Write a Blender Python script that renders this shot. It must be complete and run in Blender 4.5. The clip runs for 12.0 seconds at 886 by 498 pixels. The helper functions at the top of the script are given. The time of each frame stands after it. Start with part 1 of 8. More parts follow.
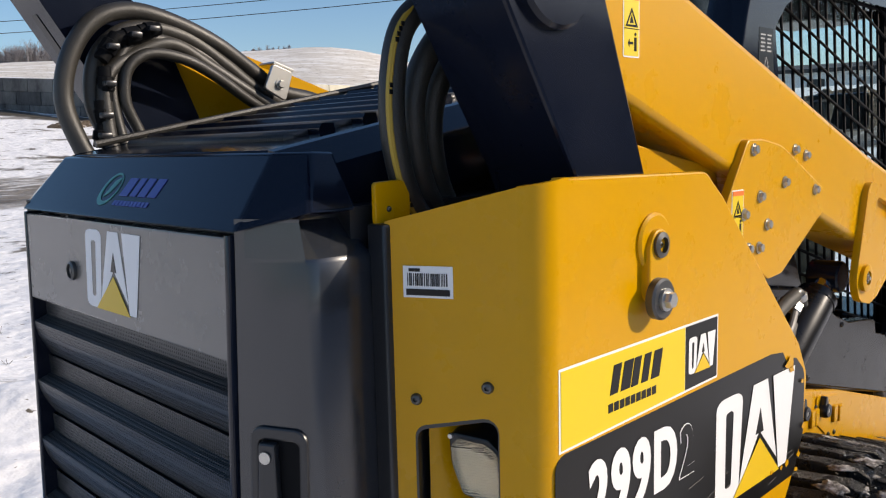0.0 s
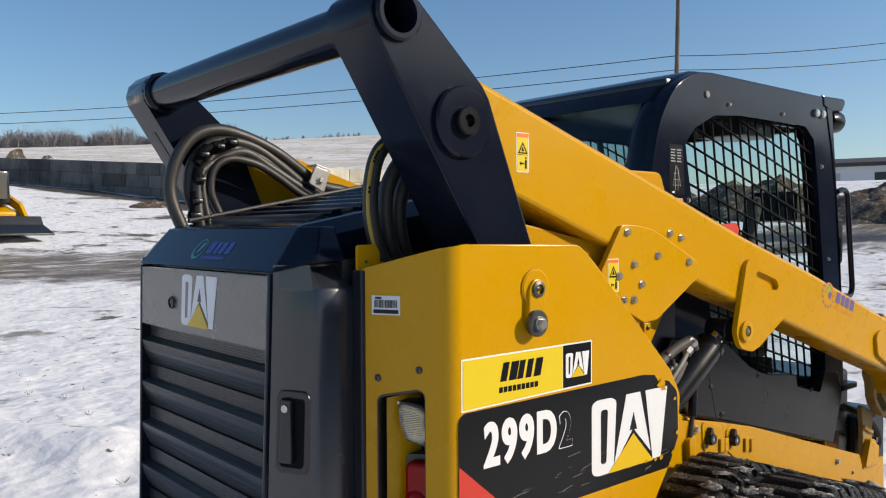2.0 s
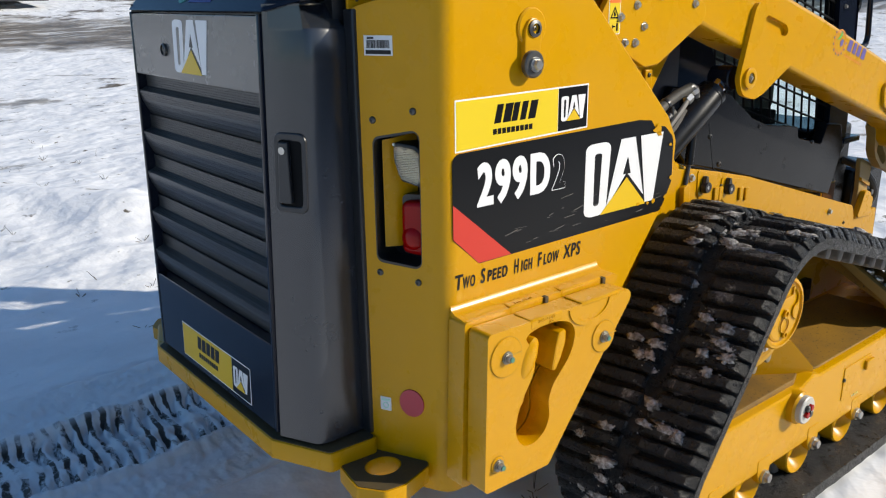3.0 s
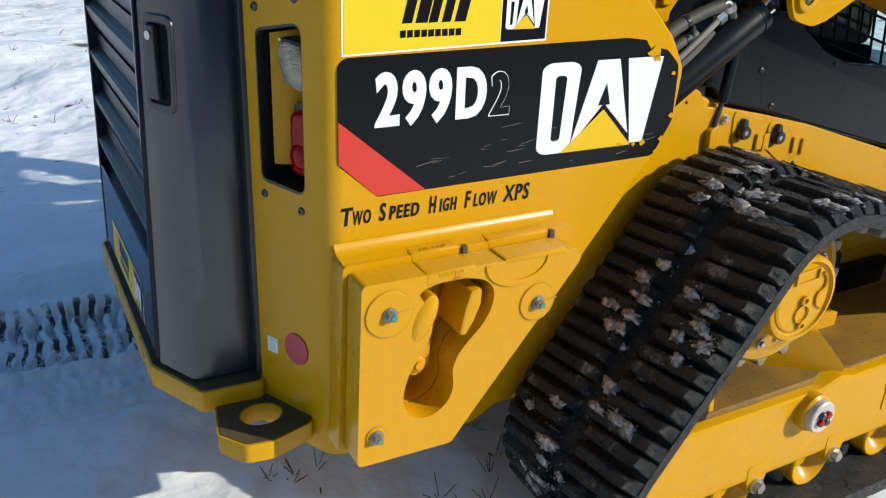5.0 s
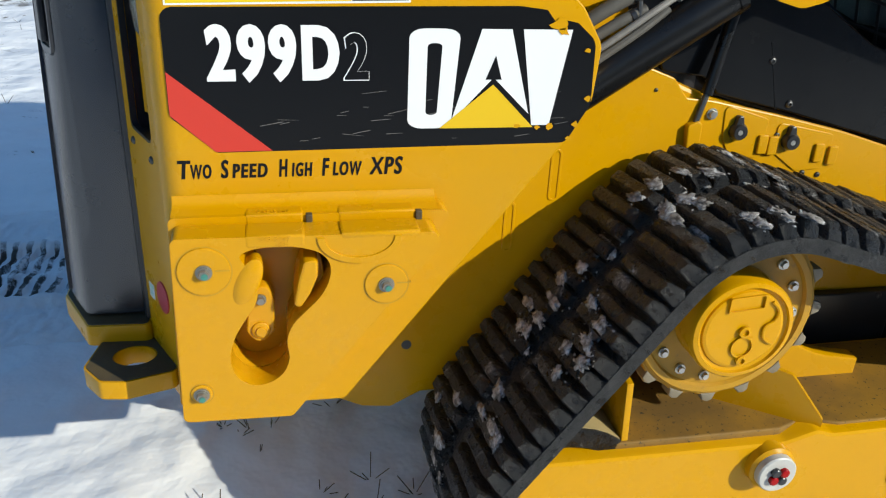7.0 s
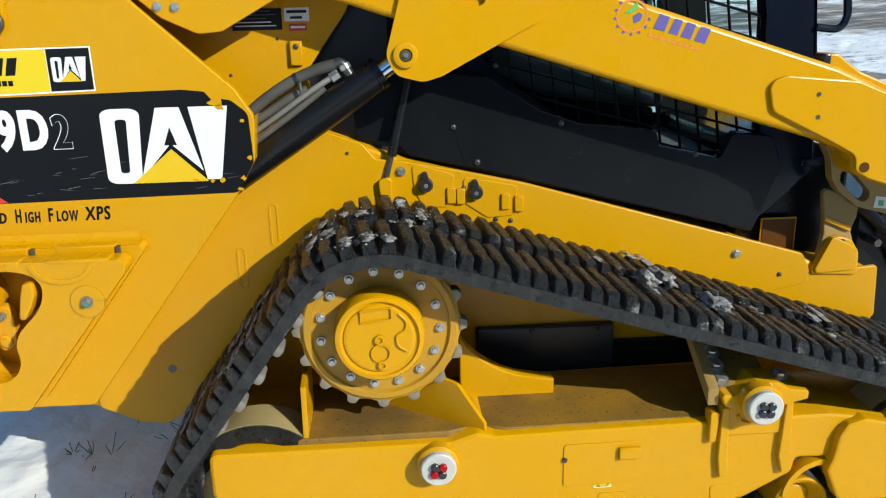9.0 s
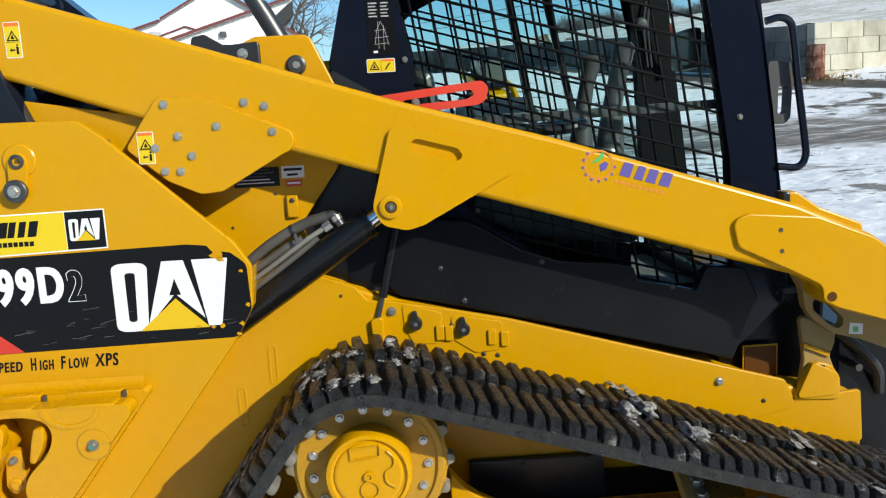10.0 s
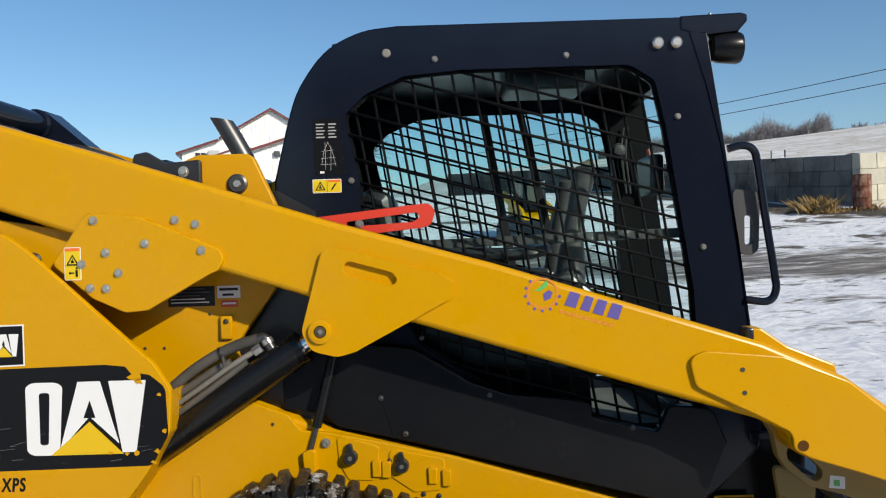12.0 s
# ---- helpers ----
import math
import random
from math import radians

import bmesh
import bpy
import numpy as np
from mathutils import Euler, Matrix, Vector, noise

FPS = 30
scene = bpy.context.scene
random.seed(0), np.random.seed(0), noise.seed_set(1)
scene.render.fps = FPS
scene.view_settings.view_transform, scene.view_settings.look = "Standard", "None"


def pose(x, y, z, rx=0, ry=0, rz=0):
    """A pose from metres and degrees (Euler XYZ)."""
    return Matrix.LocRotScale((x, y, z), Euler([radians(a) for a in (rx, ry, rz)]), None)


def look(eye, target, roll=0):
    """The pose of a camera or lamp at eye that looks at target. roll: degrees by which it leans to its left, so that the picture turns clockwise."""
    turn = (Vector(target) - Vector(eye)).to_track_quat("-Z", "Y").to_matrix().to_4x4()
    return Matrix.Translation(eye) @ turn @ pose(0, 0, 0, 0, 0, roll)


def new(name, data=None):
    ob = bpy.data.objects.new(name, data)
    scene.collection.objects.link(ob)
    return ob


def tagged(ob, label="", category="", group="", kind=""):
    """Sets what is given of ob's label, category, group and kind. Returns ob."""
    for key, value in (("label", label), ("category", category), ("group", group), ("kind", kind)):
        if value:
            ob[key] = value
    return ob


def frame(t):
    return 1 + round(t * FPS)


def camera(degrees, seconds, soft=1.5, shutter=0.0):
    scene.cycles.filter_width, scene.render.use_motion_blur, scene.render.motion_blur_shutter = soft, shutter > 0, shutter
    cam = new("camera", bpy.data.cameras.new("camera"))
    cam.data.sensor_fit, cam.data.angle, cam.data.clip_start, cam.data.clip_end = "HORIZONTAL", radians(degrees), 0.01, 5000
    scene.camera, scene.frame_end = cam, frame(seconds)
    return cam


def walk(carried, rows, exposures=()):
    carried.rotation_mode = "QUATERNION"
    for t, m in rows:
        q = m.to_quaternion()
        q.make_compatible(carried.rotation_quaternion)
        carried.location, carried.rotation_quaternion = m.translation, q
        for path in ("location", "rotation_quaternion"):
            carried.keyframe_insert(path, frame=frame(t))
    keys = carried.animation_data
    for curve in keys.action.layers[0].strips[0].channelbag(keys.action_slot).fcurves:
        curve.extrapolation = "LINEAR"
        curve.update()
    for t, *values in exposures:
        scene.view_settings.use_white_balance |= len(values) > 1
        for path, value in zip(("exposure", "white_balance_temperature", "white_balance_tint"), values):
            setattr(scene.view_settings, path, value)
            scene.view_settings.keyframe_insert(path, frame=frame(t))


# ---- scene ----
import collections

cam = camera(56.9, 12.0, 1.15)
PATH = [
    (0, (-0.788, -1.228, 1.605), (0.599, 0.191, 1.352), -1.4),
    (0.5, (-0.851, -1.472, 1.606), (0.494, 0.008, 1.56), -0.5),
    (1, (-0.906, -1.658, 1.604), (0.419, -0.16, 1.599), 0.2),
    (1.5, (-1.037, -1.789, 1.594), (0.27, -0.276, 1.603), -0.1),
    (2, (-1.096, -1.865, 1.589), (0.191, -0.334, 1.545), -0.3),
    (2.5, (-1.089, -1.894, 1.562), (0.164, -0.366, 1.253), -0.8),
    (2.9, (-1.081, -1.897, 1.536), (0.134, -0.404, 0.993), -0.7),
    (3, (-1.081, -1.901, 1.533), (0.124, -0.42, 0.939), -0.8),
    (3.5, (-1.078, -1.897, 1.525), (0.121, -0.464, 0.811), -0.3),
    (3.7, (-1.074, -1.895, 1.534), (0.115, -0.461, 0.807), -0.4),
    (5.3, (-0.397, -1.891, 1.46), (0.429, -0.27, 0.629), 3.6),
    (5.5, (-0.339, -1.88, 1.453), (0.447, -0.254, 0.594), 4.2),
    (6, (-0.171, -1.855, 1.447), (0.557, -0.219, 0.558), 5.6),
    (6.5, (-0.07, -1.906, 1.46), (0.518, -0.22, 0.56), 4.9),
    (7, (0.159, -2.056, 1.449), (0.546, -0.289, 0.596), 2.8),
    (7.5, (0.406, -2.206, 1.432), (0.699, -0.368, 0.701), 1.7),
    (7.7, (0.512, -2.244, 1.418), (0.768, -0.384, 0.73), 1.4),
    (9.3, (1.108, -2.672, 1.431), (1.226, -0.76, 0.855), -1.9),
    (9.5, (1.125, -2.687, 1.434), (1.234, -0.766, 0.888), -2.5),
    (9.8, (1.14, -2.712, 1.482), (1.237, -0.759, 1.062), -3.2),
    (10, (1.153, -2.74, 1.511), (1.243, -0.767, 1.197), -3.1),
    (10.5, (1.175, -2.774, 1.532), (1.24, -0.779, 1.42), -3.1),
    (11, (1.2, -2.776, 1.531), (1.233, -0.776, 1.521), -3.0),
    (11.5, (1.244, -2.762, 1.53), (1.241, -0.762, 1.524), -2.4),
    (12, (1.442, -2.634, 1.509), (1.431, -0.634, 1.488), -1.7),
]
walk(cam, [(t, look(eye, target, roll)) for t, eye, target, roll in PATH], [(0, 0.22, 7500, 14), (1.0, 0.12, 7500, 12), (2.2, 0.07, 7350, 11), (3.4, 0.24, 6850, 6), (5.5, 0.22, 6600, 3), (7.5, 0.20, 6550, 1), (9.5, 0.30, 6450, -1), (10.5, 0.12, 6950, 5), (12, 0.02, 7100, 8)])

# ---- light ----
SUN = Vector((1.30, -1.35, 1.0)).normalized()
sun_el, sun_az = math.asin(SUN.z), math.atan2(SUN.x, SUN.y)
world = bpy.data.worlds.new("winter_sky")
scene.world = world
world.use_nodes = True
wn = world.node_tree.nodes
sky = wn.new("ShaderNodeTexSky")
sky.sky_type, sky.sun_disc = "NISHITA", False
sky.sun_elevation, sky.sun_rotation = sun_el, sun_az
sky.altitude, sky.air_density, sky.dust_density, sky.ozone_density = 300, 1.0, 1.0, 4.5
wn["Background"].inputs["Strength"].default_value = 0.136
deep = wn.new("ShaderNodeHueSaturation")
deep.inputs["Saturation"].default_value = 1.12
world.node_tree.links.new(sky.outputs[0], deep.inputs["Color"])
world.node_tree.links.new(deep.outputs[0], wn["Background"].inputs["Color"])
lamp = bpy.data.lights.new("sun", "SUN")
lamp.energy, lamp.angle, lamp.color = 4.3, radians(0.53), (1.0, 0.95, 0.87)
sun_ob = new("sun", lamp)
sun_ob.matrix_world = look((0, 0, 20), Vector((0, 0, 20)) - SUN)

MID = 0.05          # the machine's middle plane


def far(y):
    return 2 * MID - y


# ---- materials ----
def material(name, colour, rough=0.5, metal=0.0, coat=0.0):
    m = bpy.data.materials.new(name)
    m.use_nodes = True
    b = m.node_tree.nodes["Principled BSDF"]
    b.inputs["Base Color"].default_value = (*colour, 1)
    b.inputs["Roughness"].default_value = rough
    b.inputs["Metallic"].default_value = metal
    b.inputs["Coat Weight"].default_value = coat
    b.inputs["Coat Roughness"].default_value = 0.12
    return m


def node(m, kind, **inputs):
    n = m.node_tree.nodes.new(kind)
    for k, v in inputs.items():
        n.inputs[k.replace("_", " ")].default_value = v
    return n


def link(m, a, b):
    m.node_tree.links.new(a, b)


def bsdf(m):
    return m.node_tree.nodes["Principled BSDF"]


def place(m, scale=1.0, stretch=(1, 1, 1)):
    """World position as a texture coordinate, in metres."""
    g = m.node_tree.nodes.new("ShaderNodeNewGeometry")
    mp = m.node_tree.nodes.new("ShaderNodeMapping")
    mp.inputs["Scale"].default_value = [scale * s for s in stretch]
    link(m, g.outputs["Position"], mp.inputs["Vector"])
    return mp.outputs[0]


def noise_tex(m, scale, detail=4, rough=0.55, stretch=(1, 1, 1), distort=0.0):
    n = node(m, "ShaderNodeTexNoise", Scale=scale, Detail=detail, Roughness=rough, Distortion=distort)
    link(m, place(m, 1.0, stretch), n.inputs["Vector"])
    return n.outputs["Fac"]


def ramp(m, fac, stops):
    r = m.node_tree.nodes.new("ShaderNodeValToRGB")
    e = r.color_ramp.elements
    while len(e) < len(stops):
        e.new(0.5)
    for el, (p, c) in zip(e, stops):
        el.position = p
        el.color = (*c, 1) if len(c) == 3 else c
    link(m, fac, r.inputs[0])
    return r.outputs[0]


def grey(v):
    return (v, v, v)


def mix(m, fac, a, b):
    n = m.node_tree.nodes.new("ShaderNodeMix")
    n.data_type = "RGBA"
    if isinstance(fac, float):
        n.inputs[0].default_value = fac
    else:
        link(m, fac, n.inputs[0])
    for s, v in ((n.inputs[6], a), (n.inputs[7], b)):
        if isinstance(v, tuple):
            s.default_value = (*v, 1)
        else:
            link(m, v, s)
    return n.outputs[2]


def bump(m, height, strength, distance=0.01):
    b = node(m, "ShaderNodeBump", Strength=strength, Distance=distance)
    link(m, height, b.inputs["Height"])
    link(m, b.outputs[0], bsdf(m).inputs["Normal"])


def paint(name, colour, rough=0.35, dust=0.12, dust_colour=(0.3, 0.25, 0.18), coat=0.3, peel=0.03, spec=0.5):
    """Machine paint with thin dust, faint runs and orange peel."""
    m = material(name, colour, rough, 0.0, coat)
    d = ramp(m, noise_tex(m, 5.0, 8, 0.65), [(0.42, grey(0)), (0.78, grey(1))])
    f = ramp(m, noise_tex(m, 60.0, 3, 0.6), [(0.62, grey(0)), (0.8, grey(1))])
    a = mix(m, d, colour, tuple(c * (1 - dust) + k * dust for c, k in zip(colour, dust_colour)))
    b = mix(m, f, a, tuple(c * (1 - dust * 1.4) + k * dust * 1.4 for c, k in zip(colour, dust_colour)))
    link(m, b, bsdf(m).inputs["Base Color"])
    link(m, ramp(m, noise_tex(m, 9.0, 6, 0.6), [(0.3, grey(rough - 0.03)), (0.75, grey(rough + 0.08))]), bsdf(m).inputs["Roughness"])
    bump(m, noise_tex(m, 350.0, 2, 0.5), peel, 0.002)
    bsdf(m).inputs["Specular IOR Level"].default_value = spec
    return m


YELLOW = paint("yellow_paint", (0.548, 0.271, 0.0006), 0.27, 0.05, coat=0.0, spec=0.26)
YELLOW_DUSTY = paint("dusty_yellow_paint", (0.42, 0.22, 0.006), 0.55, 0.5, (0.15, 0.10, 0.045), 0.0)
CAST = paint("cast_yellow_paint", (0.545, 0.262, 0.0006), 0.25, 0.06, coat=0.0, peel=0.10, spec=0.34)
BLACK = paint("black_gloss_paint", (0.0056, 0.0080, 0.0160), 0.12, 0.03, (0.09, 0.10, 0.12), 0.0, 0.010, 0.26)
BLUE_BLACK = paint("blue_black_satin_paint", (0.014, 0.017, 0.023), 0.22, 0.08, (0.06, 0.07, 0.08), 0.0, 0.02, 0.9)
BOLT_ZINC = material("weathered_zinc", (0.27, 0.26, 0.235), 0.38, 0.65)
BLACK_SATIN = paint("black_satin_plastic", (0.0145, 0.0155, 0.0185), 0.31, 0.05, (0.06, 0.06, 0.06), 0.0, 0.08, 0.58)
SILVER = paint("silver_grey_panel", (0.13, 0.122, 0.112), 0.24, 0.12, (0.2, 0.19, 0.17), 0.2)
DULL_RED = paint("dull_red_plastic", (0.22, 0.05, 0.035), 0.5, 0.2)
RED = paint("red_paint", (0.62, 0.04, 0.02), 0.4, 0.1)
FLOOR_MAT = paint("dusty_floor_mat", (0.12, 0.12, 0.118), 0.7, 0.5, (0.24, 0.235, 0.225), 0.0, 0.3, 0.3)
TRIM_GREY = paint("grey_moulded_trim", (0.052, 0.053, 0.056), 0.40, 0.10, (0.11, 0.10, 0.095), 0.0, 0.05, 0.4)
# Scuffed black of the lower cover; also colours the shaded gaps black.
BLACK_COVER = paint("scuffed_black_and_shade", (0.0060, 0.0064, 0.0074), 0.22, 0.07, (0.06, 0.06, 0.06), 0.0, 0.06, 0.20)
RUBBER = material("track_rubber", (0.010, 0.010, 0.010), 0.4)
link(RUBBER, ramp(RUBBER, noise_tex(RUBBER, 22.0, 8, 0.7), [(0.35, (0.0075, 0.0080, 0.0095)), (0.58, (0.012, 0.0125, 0.0140)), (0.80, (0.034, 0.034, 0.035))]), bsdf(RUBBER).inputs["Base Color"])
link(RUBBER, ramp(RUBBER, noise_tex(RUBBER, 55.0, 6, 0.7), [(0.38, grey(0.16)), (0.58, grey(0.55))]), bsdf(RUBBER).inputs["Roughness"])
# thin packed snow and grit smeared over the rubber
_rub = bsdf(RUBBER).inputs["Base Color"].links[0].from_socket
_patch = ramp(RUBBER, noise_tex(RUBBER, 11.0, 12, 0.74, distort=0.4), [(0.578, grey(0)), (0.625, grey(1))])
_grit = ramp(RUBBER, noise_tex(RUBBER, 90.0, 6, 0.75), [(0.36, (0.02, 0.018, 0.016)), (0.54, (0.20, 0.185, 0.17)), (0.70, (0.62, 0.62, 0.62))])
link(RUBBER, mix(RUBBER, _patch, _rub, _grit), bsdf(RUBBER).inputs["Base Color"])
_wet = bsdf(RUBBER).inputs["Roughness"].links[0].from_socket
link(RUBBER, mix(RUBBER, _patch, _wet, grey(0.7)), bsdf(RUBBER).inputs["Roughness"])
bump(RUBBER, noise_tex(RUBBER, 42.0, 9, 0.8, (1.0, 0.8, 0.7)), 1.0, 0.020)
GUARD = paint("matt_black_guard", (0.0045, 0.005, 0.006), 0.55, 0.05, (0.05, 0.05, 0.05), 0.0, 0.05, 0.08)
BELT = material("worn_belt_rubber", (0.025, 0.025, 0.025), 0.55)
link(BELT, ramp(BELT, noise_tex(BELT, 30.0, 8, 0.7), [(0.32, (0.010, 0.010, 0.010)), (0.55, (0.026, 0.026, 0.026)), (0.75, (0.07, 0.067, 0.063))]), bsdf(BELT).inputs["Base Color"])
_sooty = ramp(BELT, noise_tex(BELT, 14.0, 10, 0.75, (2.2, 1.0, 0.8)), [(0.42, grey(0)), (0.58, grey(1))])
link(BELT, mix(BELT, _sooty, bsdf(BELT).inputs["Base Color"].links[0].from_socket, (0.008, 0.008, 0.008)), bsdf(BELT).inputs["Base Color"])
link(BELT, ramp(BELT, noise_tex(BELT, 40.0, 6, 0.7), [(0.38, grey(0.2)), (0.6, grey(0.65))]), bsdf(BELT).inputs["Roughness"])
bump(BELT, noise_tex(BELT, 55.0, 9, 0.8, (1.6, 1.0, 0.7)), 0.9, 0.012)
HOSE = paint("hose_rubber", (0.018, 0.017, 0.015), 0.45, 0.32, (0.10, 0.09, 0.075), 0.0, 0.3)
HOSE_GREY = paint("dusty_grey_hose", (0.050, 0.047, 0.041), 0.55, 0.55, (0.17, 0.155, 0.135), 0.0, 0.4, 0.3)
STEEL = material("zinc_steel", (0.52, 0.51, 0.48), 0.30, 0.85)
DARK_STEEL = material("dark_steel", (0.10, 0.10, 0.10), 0.4, 0.8)
CHROME = material("chrome_rod", (0.8, 0.8, 0.8), 0.1, 1.0)
WORN_STEEL = paint("worn_grey_steel", (0.19, 0.18, 0.165), 0.5, 0.6, (0.06, 0.05, 0.04), 0.0)
WHITE_INK = material("white_print", (0.72, 0.72, 0.72), 0.4)
BLACK_INK = material("black_print", (0.005, 0.005, 0.0055), 0.28)
bsdf(BLACK_INK).inputs["Specular IOR Level"].default_value = 0.25
RED_INK = material("red_print", (0.52, 0.035, 0.02), 0.4)
YELLOW_INK = material("yellow_print", (0.66, 0.42, 0.006), 0.4)
LABEL_YELLOW = material("label_yellow", (0.68, 0.49, 0.01), 0.4)
LABEL_ORANGE = material("label_orange", (0.75, 0.16, 0.02), 0.4)
BLUE_INK = material("violet_blue_print", (0.11, 0.085, 0.30), 0.4)
GREEN_INK = material("green_print", (0.10, 0.42, 0.10), 0.4)
TEAL_MARK = material("teal_paint_mark", (0.05, 0.20, 0.16), 0.4)
PALE_GREEN = material("pale_green_print", (0.45, 0.68, 0.55), 0.4)
ORANGE_INK = material("orange_print", (0.62, 0.22, 0.03), 0.4)
GLASS = material("tinted_glass", (0.74, 0.88, 0.87), 0.01)
bsdf(GLASS).inputs["Transmission Weight"].default_value = 1.0
bsdf(GLASS).inputs["IOR"].default_value = 1.05
CLEAR = material("lamp_lens", (0.9, 0.9, 0.86), 0.12)
bsdf(CLEAR).inputs["Transmission Weight"].default_value = 0.85
RED_LENS = material("red_lens", (0.30, 0.002, 0.002), 0.08, 0.0, 0.0)
bsdf(RED_LENS).inputs["Specular IOR Level"].default_value = 0.25
REFLECTOR = material("red_reflector", (0.42, 0.03, 0.05), 0.35)


# ---- mesh helpers ----
def finish(bm, smooth=True):
    bmesh.ops.recalc_face_normals(bm, faces=bm.faces)
    if smooth:
        for f in bm.faces:
            f.smooth = True
        for e in bm.edges:
            if len(e.link_faces) == 2 and e.calc_face_angle(0) > 0.6:
                e.smooth = False
        # flat faces stay flat beside their bevels
        for f in bm.faces:
            n = len(f.verts)
            if n > 5:
                f.smooth = False
            elif n == 3:
                f.smooth = not any(len(e.link_faces) == 2 and e.calc_face_angle(1) < 0.001 for e in f.edges)
            else:
                near_by = [g.calc_area() for e in f.edges for g in e.link_faces if g is not f]
                f.smooth = not (near_by and f.calc_area() > 3 * max(near_by))


def above(parent):
    """A thing, its parts and their parts: nothing hangs deeper."""
    while parent and parent.parent and parent.parent.parent:
        parent = parent.parent
    return parent


def part(name, bm, mat, parent, label="", smooth=True):
    finish(bm, smooth)
    me = bpy.data.meshes.new(name)
    bm.to_mesh(me)
    bm.free()
    me.materials.append(mat)
    ob = new(name, me)
    ob.parent = above(parent)
    if label:
        ob["label"] = label
    return ob


def alone(name, bm, mat, label, category, group="", kind=""):
    return tagged(part(name, bm, mat, None), label, category, group, kind)


def shared(name, me, m, parent, label=""):
    ob = new(name, me)
    ob.parent = above(parent)
    ob.matrix_basis = m
    if label:
        ob["label"] = label
    return ob


def mesh_of(name, bm, mat):
    finish(bm)
    me = bpy.data.meshes.new(name)
    bm.to_mesh(me)
    bm.free()
    me.materials.append(mat)
    return me


def rounded(points, r, seg=4):
    """A closed outline with its corners rounded; r is one radius or one for each corner."""
    out, n = [], len(points)
    rs = r if isinstance(r, (list, tuple)) else [r] * n
    for i, p in enumerate(points):
        p, a, b = Vector(p), Vector(points[i - 1]), Vector(points[(i + 1) % n])
        u, v = (a - p), (b - p)
        lu, lv = u.length, v.length
        u, v = u / lu, v / lv
        ang = u.angle(v)
        if rs[i] <= 0 or ang > 3.05:
            out.append(tuple(p))
            continue
        d = min(rs[i] / math.tan(ang / 2), lu * 0.48, lv * 0.48)
        rr = d * math.tan(ang / 2)
        c = p + (u + v).normalized() * (rr / math.sin(ang / 2))
        s, e = p + u * d - c, p + v * d - c
        turn = s.angle_signed(e)
        for k in range(seg + 1):
            w = s.copy()
            w.rotate(Matrix.Rotation(-turn * k / seg, 2))
            out.append(tuple(c + w))
    return out


def circle(cx, cy, r, n=20, sx=1.0, turn=0.0):
    return [(cx + r * sx * math.cos(turn + 2 * math.pi * k / n), cy + r * math.sin(turn + 2 * math.pi * k / n)) for k in range(n)]


def slab(bm, outline, d0, d1, to3, holes=(), bevel=0.0, seg=2):
    """A plate: an outline (and holes) in a plane, from depth d0 to d1. to3(u, v, d) gives the place."""
    caps = []
    for d in (d0, d1):
        loops = []
        for ol in (outline, *holes):
            vs = [bm.verts.new(to3(u, v, d)) for u, v in ol]
            loops.append((vs, [bm.edges.new((vs[i - 1], vs[i])) for i in range(len(vs))]))
        if holes:
            es = [e for _, l in loops for e in l]
            bmesh.ops.triangle_fill(bm, edges=es, use_beauty=True)
        else:
            bm.faces.new(loops[0][0])
        caps.append(loops)
    rim = []
    for (a, _), (b, _) in zip(*caps):
        for i in range(len(a)):
            bm.faces.new((a[i - 1], a[i], b[i], b[i - 1]))
        rim += [bm.edges.get((a[i - 1], a[i])) for i in range(len(a))]
    bmesh.ops.recalc_face_normals(bm, faces=bm.faces)
    if bevel:
        bmesh.ops.bevel(bm, geom=rim, offset=bevel, segments=seg, profile=0.5, affect="EDGES", clamp_overlap=True)
    return bm


def xz(u, v, d):
    return (u, d, v)


def yz(u, v, d):
    return (d, u, v)


def xy(u, v, d):
    return (u, v, d)


def plate(outline, d0, d1, to3=xz, holes=(), bevel=0.0, seg=2):
    """d0 is the seen face, whose rim is bevelled."""
    return slab(bmesh.new(), outline, d0, d1, to3, holes, bevel, seg)


def box(bm, x0, x1, y0, y1, z0, z1, bevel=0.0, seg=2):
    r = bmesh.ops.create_cube(bm, size=1)["verts"]
    bmesh.ops.scale(bm, vec=(x1 - x0, y1 - y0, z1 - z0), verts=r)
    bmesh.ops.translate(bm, vec=((x0 + x1) / 2, (y0 + y1) / 2, (z0 + z1) / 2), verts=r)
    if bevel:
        es = list({e for v in r for e in v.link_edges})
        bmesh.ops.bevel(bm, geom=es, offset=bevel, segments=seg, profile=0.5, affect="EDGES", clamp_overlap=True)
    return bm


def bx(x0, x1, y0, y1, z0, z1, bevel=0.0, seg=2):
    return box(bmesh.new(), x0, x1, y0, y1, z0, z1, bevel, seg)


def lathe(bm, profile, a, axis, n=24):
    """Turns (radius, along) pairs round the axis through a."""
    axis = Vector(axis).normalized()
    u = axis.orthogonal().normalized()
    v = axis.cross(u)
    a = Vector(a)
    rings = []
    for r, h in profile:
        if r < 1e-6:
            rings.append([bm.verts.new(a + axis * h)])
        else:
            rings.append([bm.verts.new(a + axis * h + (u * math.cos(2 * math.pi * k / n) + v * math.sin(2 * math.pi * k / n)) * r) for k in range(n)])
    for p, q in zip(rings, rings[1:]):
        for k in range(n):
            vs = [p[k % len(p)], p[(k + 1) % len(p)], q[(k + 1) % len(q)], q[k % len(q)]]
            vs = [w for i, w in enumerate(vs) if w not in vs[:i]]
            if len(vs) > 2:
                bm.faces.new(vs)
    return bm


def turned(profile, a, axis, n=24):
    return lathe(bmesh.new(), profile, a, axis, n)


